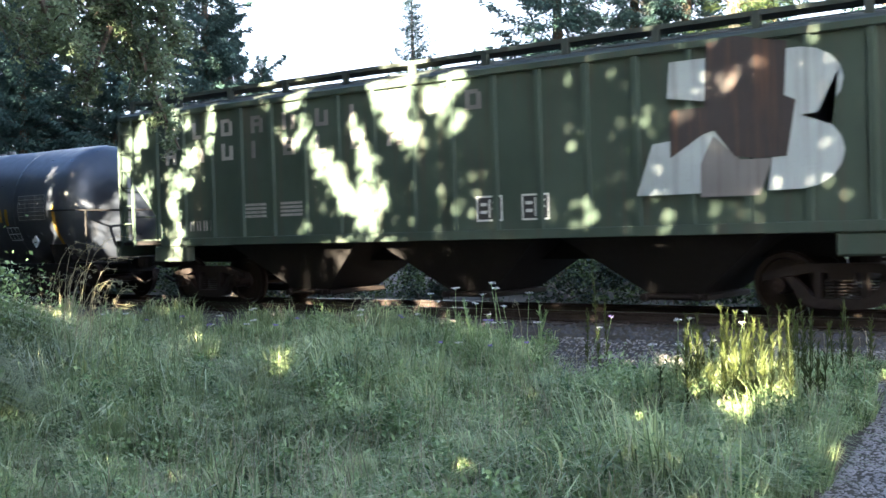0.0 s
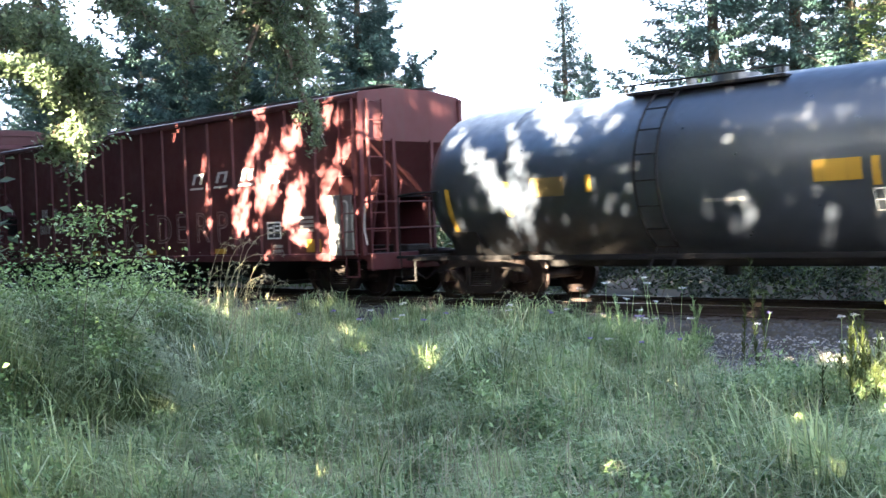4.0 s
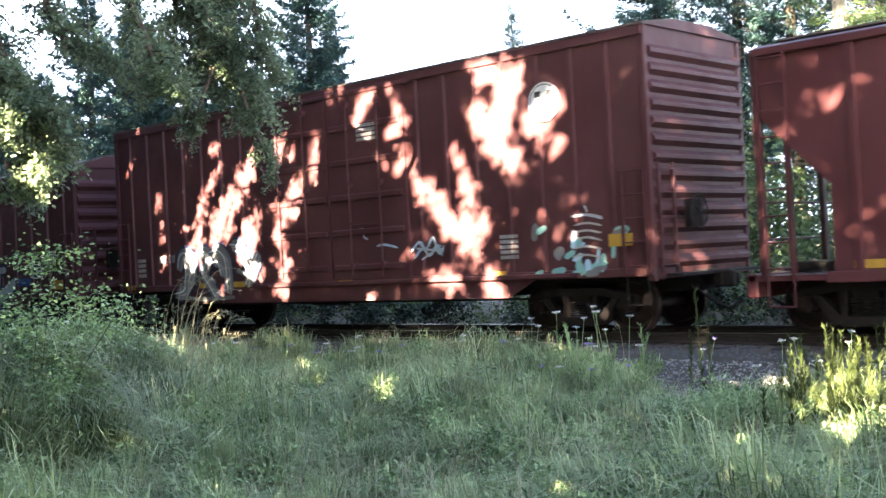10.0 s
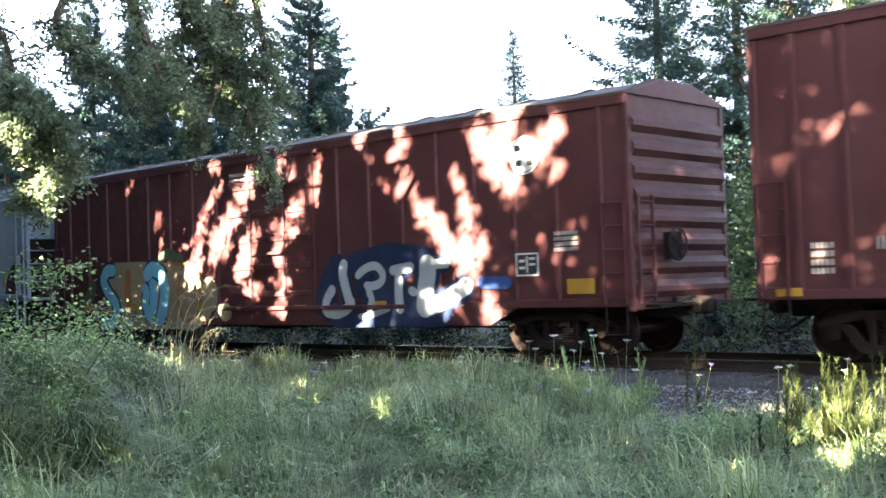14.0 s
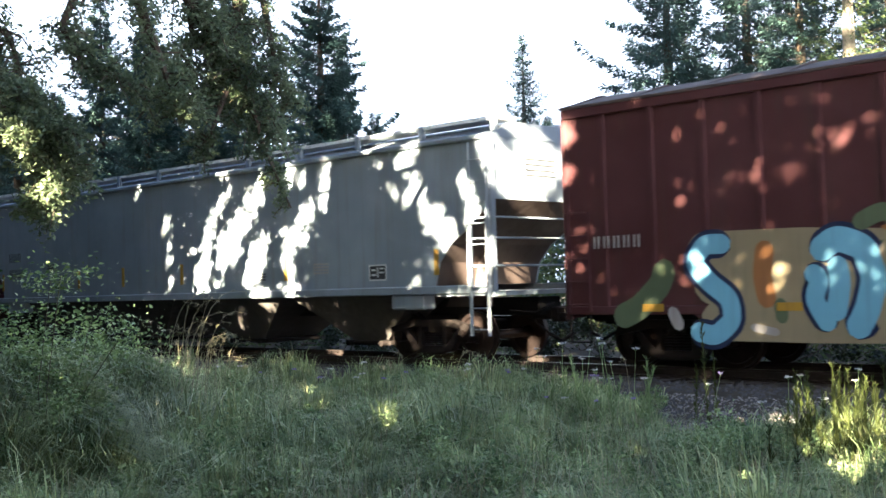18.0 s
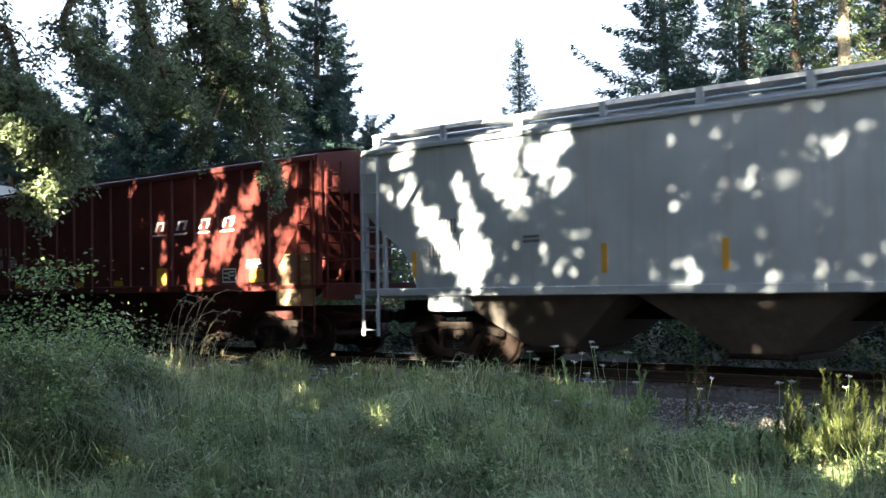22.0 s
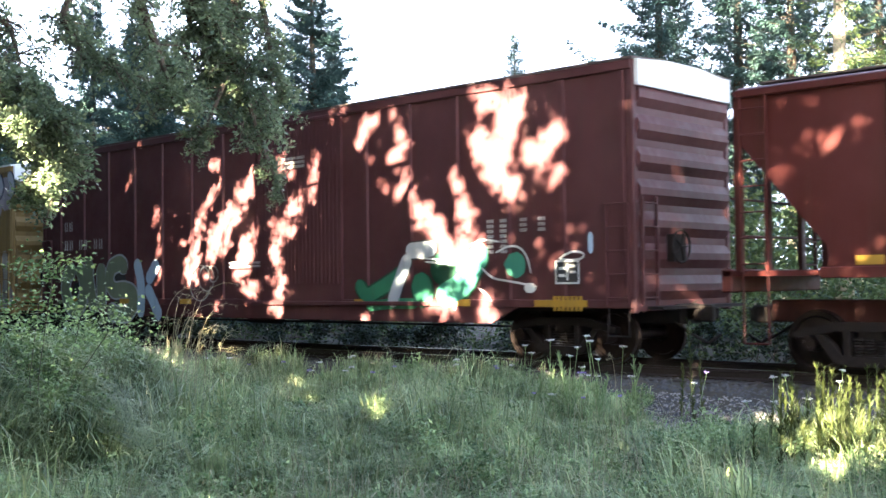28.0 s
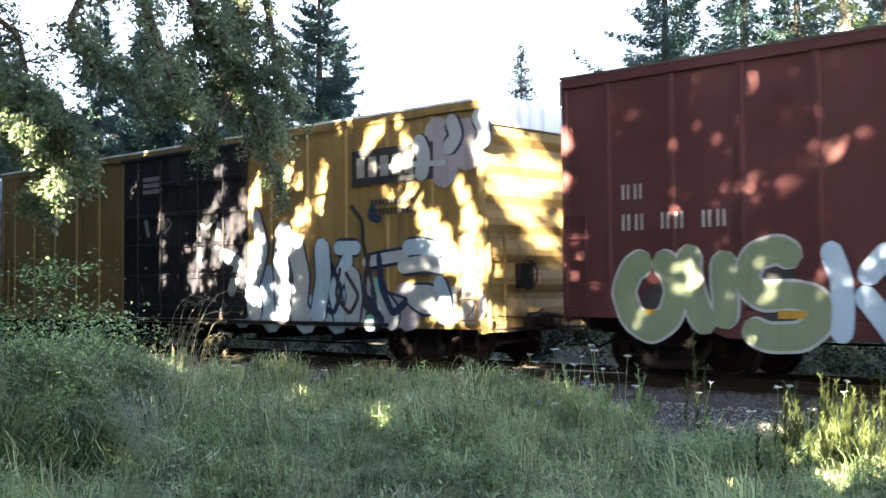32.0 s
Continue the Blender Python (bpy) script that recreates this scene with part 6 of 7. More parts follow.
def meadow_mask(x, y):
    """True where the meadow grows: off the path, short of the ballast."""
    edge = 13.7 - 3.1 * np.clip((x + 8.7) / 1.6, 0, 1) + 0.35 * np.sin(x * 1.7) + 0.2 * np.sin(x * 4.1)
    edge = edge + 2.6 * np.clip((x + 5.2) / 0.7, 0, 1)
    path = -3.12 - 0.2 * (y - 8.74) - 0.1 * np.sin(y * 2.3)
    return (y < edge) & (x < path)


def rolling(x, y):
    """The uneven growth of the meadow, 0 to 1: mounds and hollows at two scales."""
    wide = 0.5 + 0.5 * np.sin(x * 1.15 + 1.3 * np.sin(y * 0.9)) * np.sin(y * 1.35 + 1.1 * np.sin(x * 0.8))
    fine = 0.5 + 0.5 * np.sin(x * 5.3 + y * 2) * np.sin(y * 6.1 - x)
    return wide, fine


def growth(x, y, rng):
    """The height of the grass: lower at the track and towards the path."""
    wide, fine = rolling(x, y)
    right = np.clip((x + 8) / 3.5, 0, 1)
    crest = np.clip((y - 8.5) / 3.0, 0, 1)
    return (0.05 + 0.56 * wide + 0.16 * fine) * (1 - 0.2 * crest) * (1 - 0.3 * right) * rng.uniform(0.6, 1.2, len(x))


def meadow():
    rng = np.random.default_rng(11)
    x, y = sector(rng, 60000, 5.2, 26.0, 12, 70)
    # tufts: many blades from one root, all falling outwards
    tx, ty = sector(rng, 5600, 5.2, 26.0, 12, 70, 0.9)
    each = 58
    th = rng.uniform(0.6, 1.3, len(tx)) ** 1.4
    th = np.where(rng.random(len(tx)) < 0.07, th * 1.4, th)
    flop = rng.uniform(0, 6.28, len(tx))  # the side to which a tuft has fallen
    bx, by = rng.normal(0, 0.085, (len(tx), each)), rng.normal(0, 0.085, (len(tx), each))
    lift = np.concatenate([np.full(len(x), 0.8), np.repeat(th, each)])
    way = np.concatenate([rng.uniform(0, 6.28, len(x)), np.where(rng.random(bx.shape) < 0.5, flop[:, None] + rng.normal(0, 0.45, bx.shape), np.arctan2(by, bx) + rng.normal(0, 0.5, bx.shape)).ravel()])
    x = np.concatenate([x, (tx[:, None] + bx).ravel()])
    y = np.concatenate([y, (ty[:, None] + by).ravel()])
    keep = meadow_mask(x, y)
    x, y, lift, way = x[keep], y[keep], lift[keep], way[keep]
    h = growth(x, y, rng) * lift
    P = np.stack([x, y, lie(x, y) - 0.01], -1)
    V, F = blades(P, h, rng.uniform(0.004, 0.011, len(x)) * (1 + 0.04 * np.hypot(x, y)), rng.uniform(0.2, 1.4, len(x)), rng, way)
    tagged(arrays("meadow_grass", V, F, BLADE), "long unmown grey-green grass in open shade", "grass", kind="stuff")
    # broad-leaved herbs: rounded clumps of their own, and single leaves between the blades
    cx, cy = sector(rng, 1700, 5.4, 19.0, 12, 69)
    each = 170
    r = rng.uniform(0.12, 0.34, len(cx))
    u = unit(rng.normal(0, 1, (len(cx), each, 3))) * rng.uniform(0.55, 1.0, (len(cx), each, 1))
    hx, hy = (cx[:, None] + u[..., 0] * r[:, None]).ravel(), (cy[:, None] + u[..., 1] * r[:, None]).ravel()
    top = np.repeat(growth(cx, cy, rng) * rng.uniform(0.7, 1.15, len(cx)), each)
    hz = top * (0.3 + 0.8 * np.abs(u[..., 2]).ravel())
    x, y = sector(rng, 60000, 5.2, 20.0, 12, 70)
    z = growth(x, y, rng) * rng.uniform(0.15, 0.9, len(x))
    x, y, z = np.concatenate([x, hx]), np.concatenate([y, hy]), np.concatenate([z, hz])
    keep = meadow_mask(x, y)
    x, y, z = x[keep], y[keep], z[keep]
    P = np.stack([x, y, lie(x, y) + z], -1)
    V, F = leaves(P, rng.uniform(0.025, 0.07, len(x)), rng, 0.8, 0.42)
    tagged(arrays("meadow_herbs", V, F, HERB), "low leafy herbs among the grass", "herbs", kind="stuff")
    # bleached stems lying over
    x, y = sector(rng, 3200, 5.4, 16.0, 14, 70, 1.3)
    keep = meadow_mask(x, y)
    x, y = x[keep], y[keep]
    P = np.stack([x, y, lie(x, y) + 0.12], -1)
    V, F = blades(P, rng.uniform(0.25, 0.6, len(x)), rng.uniform(0.003, 0.007, len(x)), rng.uniform(0.4, 1.6, len(x)), rng)
    tagged(arrays("dry_stems", V, F, STRAW), "bleached dry grass stems", "dry grass", kind="stuff")
    # coarse grass on the ground round about
    x, y = rng.uniform(-46, 16, 36000), rng.uniform(-12, 12.6, 36000)
    a = np.degrees(np.arctan2(-x, y))
    keep = (((a < 12) | (a > 72) | (np.hypot(x, y) < 4.6)) & (x < -2.95 - 0.2 * (y - 8.74))) | (x > 0.4 - 0.2 * (y - 8.74))
    keep &= np.hypot(x, y) > 0.8
    x, y = x[keep], y[keep]
    P = np.stack([x, y, lie(x, y) - 0.01], -1)
    V, F = blades(P, rng.uniform(0.12, 0.4, len(x)), rng.uniform(0.015, 0.04, len(x)), rng.uniform(0.3, 1.5, len(x)), rng)
    tagged(arrays("rough_grass", V, F, BLADE), "coarse grass on the ground round the meadow", "grass", kind="stuff")


meadow()


def tall_weed(x, y, high, seed, mat=None, spread=0.05, name="tall_weed", label="tall upright weed with narrow leaves"):
    """One upright weed: a stalk clothed in narrow leaves."""
    rng = np.random.default_rng(seed)
    ob = thing(name, label, "weed", "weeds by the track")
    z = float(lie(x, y))
    lean = rng.normal(0, spread, 2)
    bm = bmesh.new()
    pts = [(x + lean[0] * t * high, y + lean[1] * t * high, z + high * t) for t in (0, 0.35, 0.7, 1.0)]
    for a, b in zip(pts, pts[1:]):
        tube(bm, a, b, 0.006, 0.004, 5)
    part("stalk", bm, mat or WEED, ob)
    n = int(90 * high / 0.9)
    t = rng.random(n) ** 0.8
    P = np.stack([x + lean[0] * t * high, y + lean[1] * t * high, z + 0.08 + (high - 0.06) * t], -1)
    a = rng.uniform(0, 6.28, n)
    V, F = leaves(P, rng.uniform(0.05, 0.13, n) * (1.1 - 0.5 * t), rng, 0.5, 0.13, np.stack([np.cos(a), np.sin(a), np.full(n, 1.9)], -1))
    arrays("foliage", V, F, mat or WEED, ob)
    return ob


def umbel(x, y, high, seed, petal=None):
    """A wild carrot: thin stalk, forked top, flat head of tiny flowers."""
    rng = np.random.default_rng(seed)
    petal = petal or PETAL
    ob = thing("wild_flower", "white umbel on a thin green stalk" if petal is PETAL else "small violet flower on a thin stalk", "flower", "wild flowers by the track")
    z = float(lie(x, y))
    dx, dy = rng.normal(0, 0.13, 2)
    top = Vector((x + dx, y + dy, z + high))
    bm = bmesh.new()
    bar(bm, [(x, y, z), (x + dx * 0.4, y + dy * 0.4, z + high * 0.6), top], 0.0028, 5)
    r = 0.035 if petal is PETAL else 0.022
    P = []
    for k in range(26):
        a, q = rng.uniform(0, 6.28), r * math.sqrt(rng.random())
        e = top + Vector((q * math.cos(a), q * math.sin(a), 0.03 + rng.uniform(-0.006, 0.008)))
        if k < 9:
            tube(bm, top, e, 0.0015, n=3)
        P.append(e)
    part("stalk", bm, HERB, ob)
    V, F = leaves(np.array(P), rng.uniform(0.012, 0.024, len(P)), rng, 0.25, 0.9)
    arrays("flower_head", V, F, petal, ob)


def arching_straw(x, y, high, reach, turn, seed):
    ob = thing("dry_grass_stalk", "arching bleached grass stalk with a drooping head", "grass stalk", "dry stalks by the track")
    z = float(lie(x, y))
    c, s = math.cos(turn), math.sin(turn)
    pts = [(x + c * reach * t ** 2, y + s * reach * t ** 2, z + high * math.sin(min(1.0, t) * 1.75)) for t in np.linspace(0, 1, 9)]
    bm = bmesh.new()
    for i, (a, b) in enumerate(zip(pts, pts[1:])):
        tube(bm, a, b, 0.0038 - i * 0.0003, n=4)
    part("stalk", bm, STRAW, ob)
    rng = np.random.default_rng(seed)
    P = np.array([pts[-1 - i] for i in (0, 1, 2) for _ in range(8)], float) + rng.normal(0, 0.012, (24, 3))
    V, F = leaves(P, rng.uniform(0.02, 0.04, 24), rng, 1, 0.2)
    arrays("seed_head", V, F, STRAW, ob)


def fir(x, y, high, wide, seed, base=0.6, mat=None, label="tall dark fir with drooping boughs", bare=0.0, dense=1.0):
    """A conifer: tapered trunk, whorls of boughs, sprays of needles along each bough."""
    rng = np.random.default_rng(seed)
    ob = thing("fir_tree", label, "fir tree", "firs behind the track")
    z0 = float(lie(x, y))
    bm = bmesh.new()
    tube(bm, (x, y, z0 - 0.2), (x, y, z0 + high * 0.55), 0.018 * high, 0.011 * high, 9)
    tube(bm, (x, y, z0 + high * 0.55), (x, y, z0 + high), 0.011 * high, 0.01, 8)
    part("trunk", bm, BARK if not bare else PALEBARK, ob)
    P, A, S = [], [], []
    wood = bmesh.new()
    level = base
    while level < high - 0.15:
        f = 1 - level / high
        reach = wide * (f ** 0.85) * rng.uniform(0.75, 1.12) + 0.12
        for k in range(rng.integers(5, 8)):
            a = rng.uniform(0, 6.28)
            r = reach * rng.uniform(0.4, 1.25)
            d = np.array([math.cos(a), math.sin(a), 0.0])
            rise = rng.uniform(-0.2, 0.3) + 0.35 * (1 - f)
            o = np.array([x, y, z0 + level + rng.uniform(-0.15, 0.15)])
            tip = o + d * r + np.array([0, 0, rise * r])
            tube(wood, o, tip, 0.008 + 0.012 * f, 0.004, 4)
            m = int(max(14, r * 105) * dense * (1 if level > 4.5 else 0.35))
            t = rng.uniform(0.12, 1.0, m)
            c = o + d * (r * t)[:, None] + np.array([0, 0, 1.0]) * (rise * r * t * t - 0.12 * r * t * (1 - t))[:, None]
            side = np.array([-d[1], d[0], 0])
            w = rng.uniform(-1, 1, m)
            c = c + side * (w * 0.34 * r * (1.1 - t))[:, None] + np.array([0, 0, 1.0]) * rng.uniform(-0.16, 0.02, m)[:, None]
            P.append(c)
            A.append(d * 0.8 + side * (w * 0.9)[:, None] + np.array([0, 0, -0.35]))
            S.append(rng.uniform(0.11, 0.27, m) * (0.75 + 0.45 * f) * dense ** 0.3)
        level += rng.uniform(0.24, 0.42) * (0.6 + 0.7 * f)
    part("branchwork", wood, BARK, ob)
    V, F = leaves(np.concatenate(P), np.concatenate(S), rng, 0.6, 0.3, np.concatenate(A))
    arrays("crown", V, F, mat or NEEDLE, ob)
    return ob


def bush(name, label, cx, cy, rx, ry, high, count, size, seed, mat, group="bushes behind the track", low=0.0):
    """A leafy mound: stems from the root and leaves clumped in an uneven dome."""
    rng = np.random.default_rng(seed)
    ob = thing(name, label, "bush", group)
    z0 = float(lie(cx, cy))
    k = max(8, count // 130)
    u = unit(rng.normal(0, 1, (k, 3)))
    u[:, 2] = np.abs(u[:, 2])
    q = rng.uniform(0.7, 1.0, (k, 1))
    hubs = np.stack([cx + u[:, 0] * rx * q[:, 0], cy + u[:, 1] * ry * q[:, 0], z0 + low + u[:, 2] * (high - low) * q[:, 0]], -1)
    for h in hubs[:9]:
        bm = bmesh.new()
        mid = (np.array([cx, cy, z0]) + h) / 2 + rng.normal(0, 0.12, 3)
        bar(bm, [(cx + rng.normal(0, 0.2 * rx), cy + rng.normal(0, 0.2 * ry), z0 - 0.05), mid, h], 0.009, 4)
        part("stem", bm, BARK, ob)
    i = rng.integers(0, k, count)
    P = hubs[i] + rng.normal(0, 1, (count, 3)) * np.array([rx, ry, high]) * 0.13
    P[:, 2] = np.maximum(P[:, 2], z0 + 0.03)
    V, F = leaves(P, rng.uniform(0.6, 1.4, count) * size, rng, 0.5, 0.6)
    arrays("foliage", V, F, mat, ob)
    return ob


def limb(bm, pts, r0, r1):
    k = len(pts) - 1
    for i, (a, b) in enumerate(zip(pts, pts[1:])):
        tube(bm, a, b, r0 + (r1 - r0) * i / k, r0 + (r1 - r0) * (i + 1) / k, 7)


def sprays(bm, pts, rng, count, reach, droop, leaves_each, spread=0.16):
    """Twigs that leave a limb and hang, with the places of their leaves."""
    P = []
    pts = [np.array(p, float) for p in pts]
    for _ in range(count):
        i = rng.integers(0, len(pts) - 1)
        o = pts[i] + (pts[i + 1] - pts[i]) * rng.random()
        d = unit(rng.normal(0, 1, 3) * np.array([1, 1, 0.5]))
        r = reach * rng.uniform(0.4, 1.1)
        mid = o + d * r * 0.55
        tip = o + d * r + np.array([0, 0, -droop * r * rng.uniform(0.5, 1.4)])
        tube(bm, o, mid, 0.007, 0.005, 4)
        tube(bm, mid, tip, 0.005, 0.003, 4)
        t = rng.uniform(0.2, 1, leaves_each)[:, None]
        c = np.where(t < 0.55, o + (mid - o) * t / 0.55, mid + (tip - mid) * (t - 0.55) / 0.45)
        P.append(c + rng.normal(0, spread * reach, (leaves_each, 3)))
    return np.concatenate(P)


# ---- firs and bushes beyond the track ----
for x, y, high, wide, seed in ((-36.4, 31.2, 16.4, 4.2, 31), (-38.8, 34.5, 13.0, 3.2, 32), (-37.5, 27.6, 15.0, 3.4, 33), (-40.5, 25.4, 13.5, 3.3, 34), (-45.0, 26.0, 15.0, 3.8, 35), (-51.0, 25.0, 13.5, 3.8, 36), (-44.2, 23.4, 10.5, 3.0, 37), (-57.0, 27.0, 15.0, 4.0, 38), (-33.5, 31.5, 9.0, 2.4, 39), (-40.2, 28.0, 10.5, 3.6, 50), (-43.2, 28.5, 12.0, 3.8, 51), (-47.5, 29.5, 13.0, 4.0, 52)):
    fir(x, y, high, wide, seed, dense=1.35)
fir(-39.2, 48.0, 15.6, 3.1, 41, 1.5, dense=0.8, label="slender young fir against the sky")
fir(-41.7, 53.2, 12.0, 2.7, 42, 1.5, dense=1.15, label="slender young fir against the sky")
for x, y, high, wide, seed in ((-21.3, 34.0, 16.0, 4.6, 43), (-19.8, 36.8, 17.0, 4.0, 44), (-17.4, 36.0, 16.0, 3.8, 45), (-14.6, 36.5, 15.5, 3.5, 46), (-10.5, 38.0, 15.0, 3.6, 48)):
    fir(x, y, high, wide, seed)
fir(-14.2, 32.5, 16.5, 2.6, 47, 3.0, FARLEAF, "thin tree with a pale sunlit trunk", 1.0, 0.45)
rb = random.Random(8)
for k in range(19):
    bx = -62 + k * 3.6
    bush("hedge_bush", "leafy roadside bush, yellow-green where the light falls", bx + rb.uniform(-0.6, 0.6), 24.0 + rb.uniform(-1.0, 1.5), 2.3, 1.5, rb.uniform(1.8, 3.4), 3000, 0.12, 60 + k, FARLEAF)
for k in range(10):
    bush("broadleaf_tree", "rounded broadleaf tree behind the line", -58 + k * 6.2, 30 + rb.uniform(-1, 3), 3.2, 2.6, rb.uniform(3.8, 6.0), 4500, 0.2, 90 + k, FARLEAF, "trees behind the track", 0.6)

# ---- low growth along the far edge of the track bed, and trees added to darken the line to the west ----
# dark shrubs added to blacken the view under the cars
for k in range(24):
    bush("trackside_bush", "low shrub beyond the track, leaves darkened for the shade under the cars", -46 + k * 2.2, 21.3 + rb.uniform(-0.3, 0.5), 1.4, 0.6, rb.uniform(0.7, 1.3), 1500, 0.1, 170 + k, SHADELEAF, "low shrubs beyond the track")
# mostly out of view: they block skylight from the cars at the left
for k, (x, y, r, high) in enumerate(((-22.5, 4.5, 2.4, 11.0), (-25.5, 8.0, 2.4, 12.0), (-30.5, 9.5, 2.8, 12.5), (-37.0, 10.5, 3.0, 13.0), (-44.0, 11.0, 3.2, 12.0))):
    bush("broadleaf_tree", "tall dense broadleaf tree mostly out of view, added to darken the western cars", x, y, r, r, high, 15000, 0.36, 195 + k, LEAF, "trees beside the line", 0.2)

# ---- brambles and shrubs at the edge of the meadow ----
for cx, cy, rx, ry, high, n, seed in ((-9.3, 3.6, 1.0, 0.8, 1.6, 16000, 1), (-10.6, 5.0, 1.2, 0.9, 1.42, 18000, 2), (-12.4, 6.9, 1.5, 1.0, 1.1, 16000, 3), (-8.2, 2.9, 0.8, 0.7, 1.5, 9000, 4), (-9.4, 4.9, 0.75, 0.5, 1.05, 9000, 5)):
    bush("bramble_bush", "dense dark green bramble thicket", cx, cy, rx, ry, high, n, 0.042, 120 + seed, BRAMBLE, "brambles by the meadow")
rng = np.random.default_rng(150)
P, W = [], []
for cx, cy, rx, ry, high, n in ((-9.3, 3.6, 1.1, 0.9, 1.35, 2600), (-10.6, 5.0, 1.3, 1.0, 1.2, 3600), (-12.4, 6.9, 1.6, 1.1, 0.95, 3600), (-9.4, 4.9, 0.9, 0.7, 0.8, 3000), (-10.6, 6.6, 0.9, 0.7, 0.6, 2400)):
    a, q = rng.uniform(0, 6.28, n), np.sqrt(rng.random(n))
    x, y = cx + rx * q * np.cos(a), cy + ry * q * np.sin(a)
    P.append(np.stack([x, y, lie(x, y) + (high - 0.12) * np.sqrt(1 - 0.9 * q ** 2) - 0.1], -1))
    W.append(a + rng.normal(0, 0.7, n))
P, W = np.concatenate(P), np.concatenate(W)
V, F = blades(P, rng.uniform(0.2, 0.5, len(P)), rng.uniform(0.006, 0.016, len(P)), rng.uniform(0.5, 1.8, len(P)), rng, W)
tagged(arrays("bramble_grass", V, F, BLADE), "long pale grass leaning over the brambles", "grass", kind="stuff")
for k, (x, y, z) in enumerate(((-9.25, 4.75, 1.62), (-9.7, 5.3, 1.35))):
    ob = thing("maple_sapling", "young sapling with broad bright leaves", "sapling", "saplings by the meadow")
    rng = np.random.default_rng(140 + k)
    g = float(lie(x, y))
    P = []
    for j in range(2):
        bm = bmesh.new()
        tip = np.array([x + rng.uniform(-0.4, 0.4), y + rng.uniform(-0.4, 0.4), z + rng.uniform(-0.25, 0.08)])
        bar(bm, [(x, y, g), (x + (tip[0] - x) * 0.3, y, (g + z) / 2), tip], 0.004, 5)
        part("stem", bm, BARK, ob)
        P.append(tip + rng.normal(0, 1, (150, 3)) * np.array([0.24, 0.2, 0.07]))
        foot = np.array([x + (tip[0] - x) * 0.3, y, (g + z) / 2])
        P.append(foot + (tip - foot) * rng.random((170, 1)) + rng.normal(0, 0.15, (170, 3)))
    P = np.concatenate(P)
    V, F = leaves(P, rng.uniform(0.03, 0.062, len(P)), rng, 0.4, 0.6)
    arrays("foliage", V, F, BRAMBLE, ob)

# ---- the tree that reaches into the view ----
tree = thing("overhanging_tree", "old broadleaf tree with drooping leafy branches", "tree")
rng = np.random.default_rng(77)
wood = bmesh.new()
limb(wood, [(-10.6, 0.6, -0.5), (-10.2, 1.0, 1.5), (-9.6, 1.6, 3.2), (-8.9, 2.4, 4.4), (-8.2, 3.0, 5.4)], 0.24, 0.14)
part("trunk", wood, BARK, tree)
wood = bmesh.new()
FORK = (-9.2, 2.0, 4.3)
P = []
# each bough: its way, thickness, number and reach of its twigs, droop, leaves to a twig
for pts, r, n, reach, droop, each in (
        ([(-6.67, 4.06, 3.56), (-6.61, 4.16, 3.22), (-6.56, 4.23, 2.99), (-6.53, 4.28, 2.8), (-6.5, 4.32, 2.59)], 0.05, 50, 0.3, 0.4, 100),
        ([(-6.86, 4.52, 3.68), (-6.73, 4.69, 3.33), (-6.62, 4.85, 3.05), (-6.55, 4.95, 2.8), (-6.51, 5.0, 2.6)], 0.05, 66, 0.3, 0.45, 105),
        ([(-6.47, 4.89, 2.79), (-6.42, 4.95, 2.47), (-6.37, 5.01, 2.27), (-6.3, 5.1, 2.0)], 0.02, 22, 0.16, 0.4, 60),
        ([(-6.56, 4.76, 2.83), (-6.62, 4.68, 2.56), (-6.68, 4.6, 2.4)], 0.02, 22, 0.18, 0.4, 60),
        ([(-6.82, 5.09, 3.79), (-6.84, 5.06, 3.4), (-6.88, 5.01, 3.15), (-6.92, 4.95, 2.93), (-6.97, 4.88, 2.77)], 0.04, 54, 0.3, 0.4, 105),
        ([(-6.55, 3.68, 3.46), (-6.62, 3.56, 3.12), (-6.57, 3.65, 2.91), (-6.46, 3.83, 2.81), (-6.41, 3.92, 2.71)], 0.035, 40, 0.28, 0.4, 85),
        ([(-6.48, 2.95, 2.7), (-6.37, 3.17, 2.56), (-6.31, 3.28, 2.4), (-6.29, 3.32, 2.16), (-6.28, 3.34, 1.93)], 0.03, 125, 0.27, 0.45, 140),
        ([(-6.69, 2.97, 3.21), (-6.58, 3.2, 2.99), (-6.56, 3.25, 2.78), (-6.58, 3.19, 2.54)], 0.025, 26, 0.35, 0.5, 40),
        ([(-6.9, 5.31, 3.84), (-6.85, 5.38, 3.37), (-6.82, 5.41, 3.11), (-6.83, 5.4, 2.85), (-6.82, 5.42, 2.65)], 0.035, 46, 0.26, 0.4, 105),
        ([(-6.87, 4.67, 3.71), (-6.86, 4.69, 3.26), (-6.87, 4.67, 3.06), (-6.93, 4.59, 2.85)], 0.035, 42, 0.32, 0.4, 100),
        ([(-6.32, 2.81, 2.4), (-6.22, 3.03, 2.33), (-6.16, 3.14, 2.4), (-6.08, 3.3, 2.37)], 0.03, 50, 0.24, 0.4, 110)):
    bough = bmesh.new()
    limb(bough, [FORK] + pts if r > 0.02 else pts, r, 0.007)
    part("limb", bough, BARK, tree)
    P.append(sprays(wood, pts, rng, n, reach, droop, each, 0.1))
part("branchwork", wood, BARK, tree)
P = np.concatenate(P)
V, F = leaves(P, rng.uniform(0.02, 0.05, len(P)), rng, 0.7, 0.5)
arrays("crown", V, F, LEAF, tree)

# unseen leaves high over the line, added to hold skylight off the cars
rng = np.random.default_rng(78)
u = unit(rng.normal(0, 1, (15000, 3))) * rng.random((15000, 1)) ** 0.4
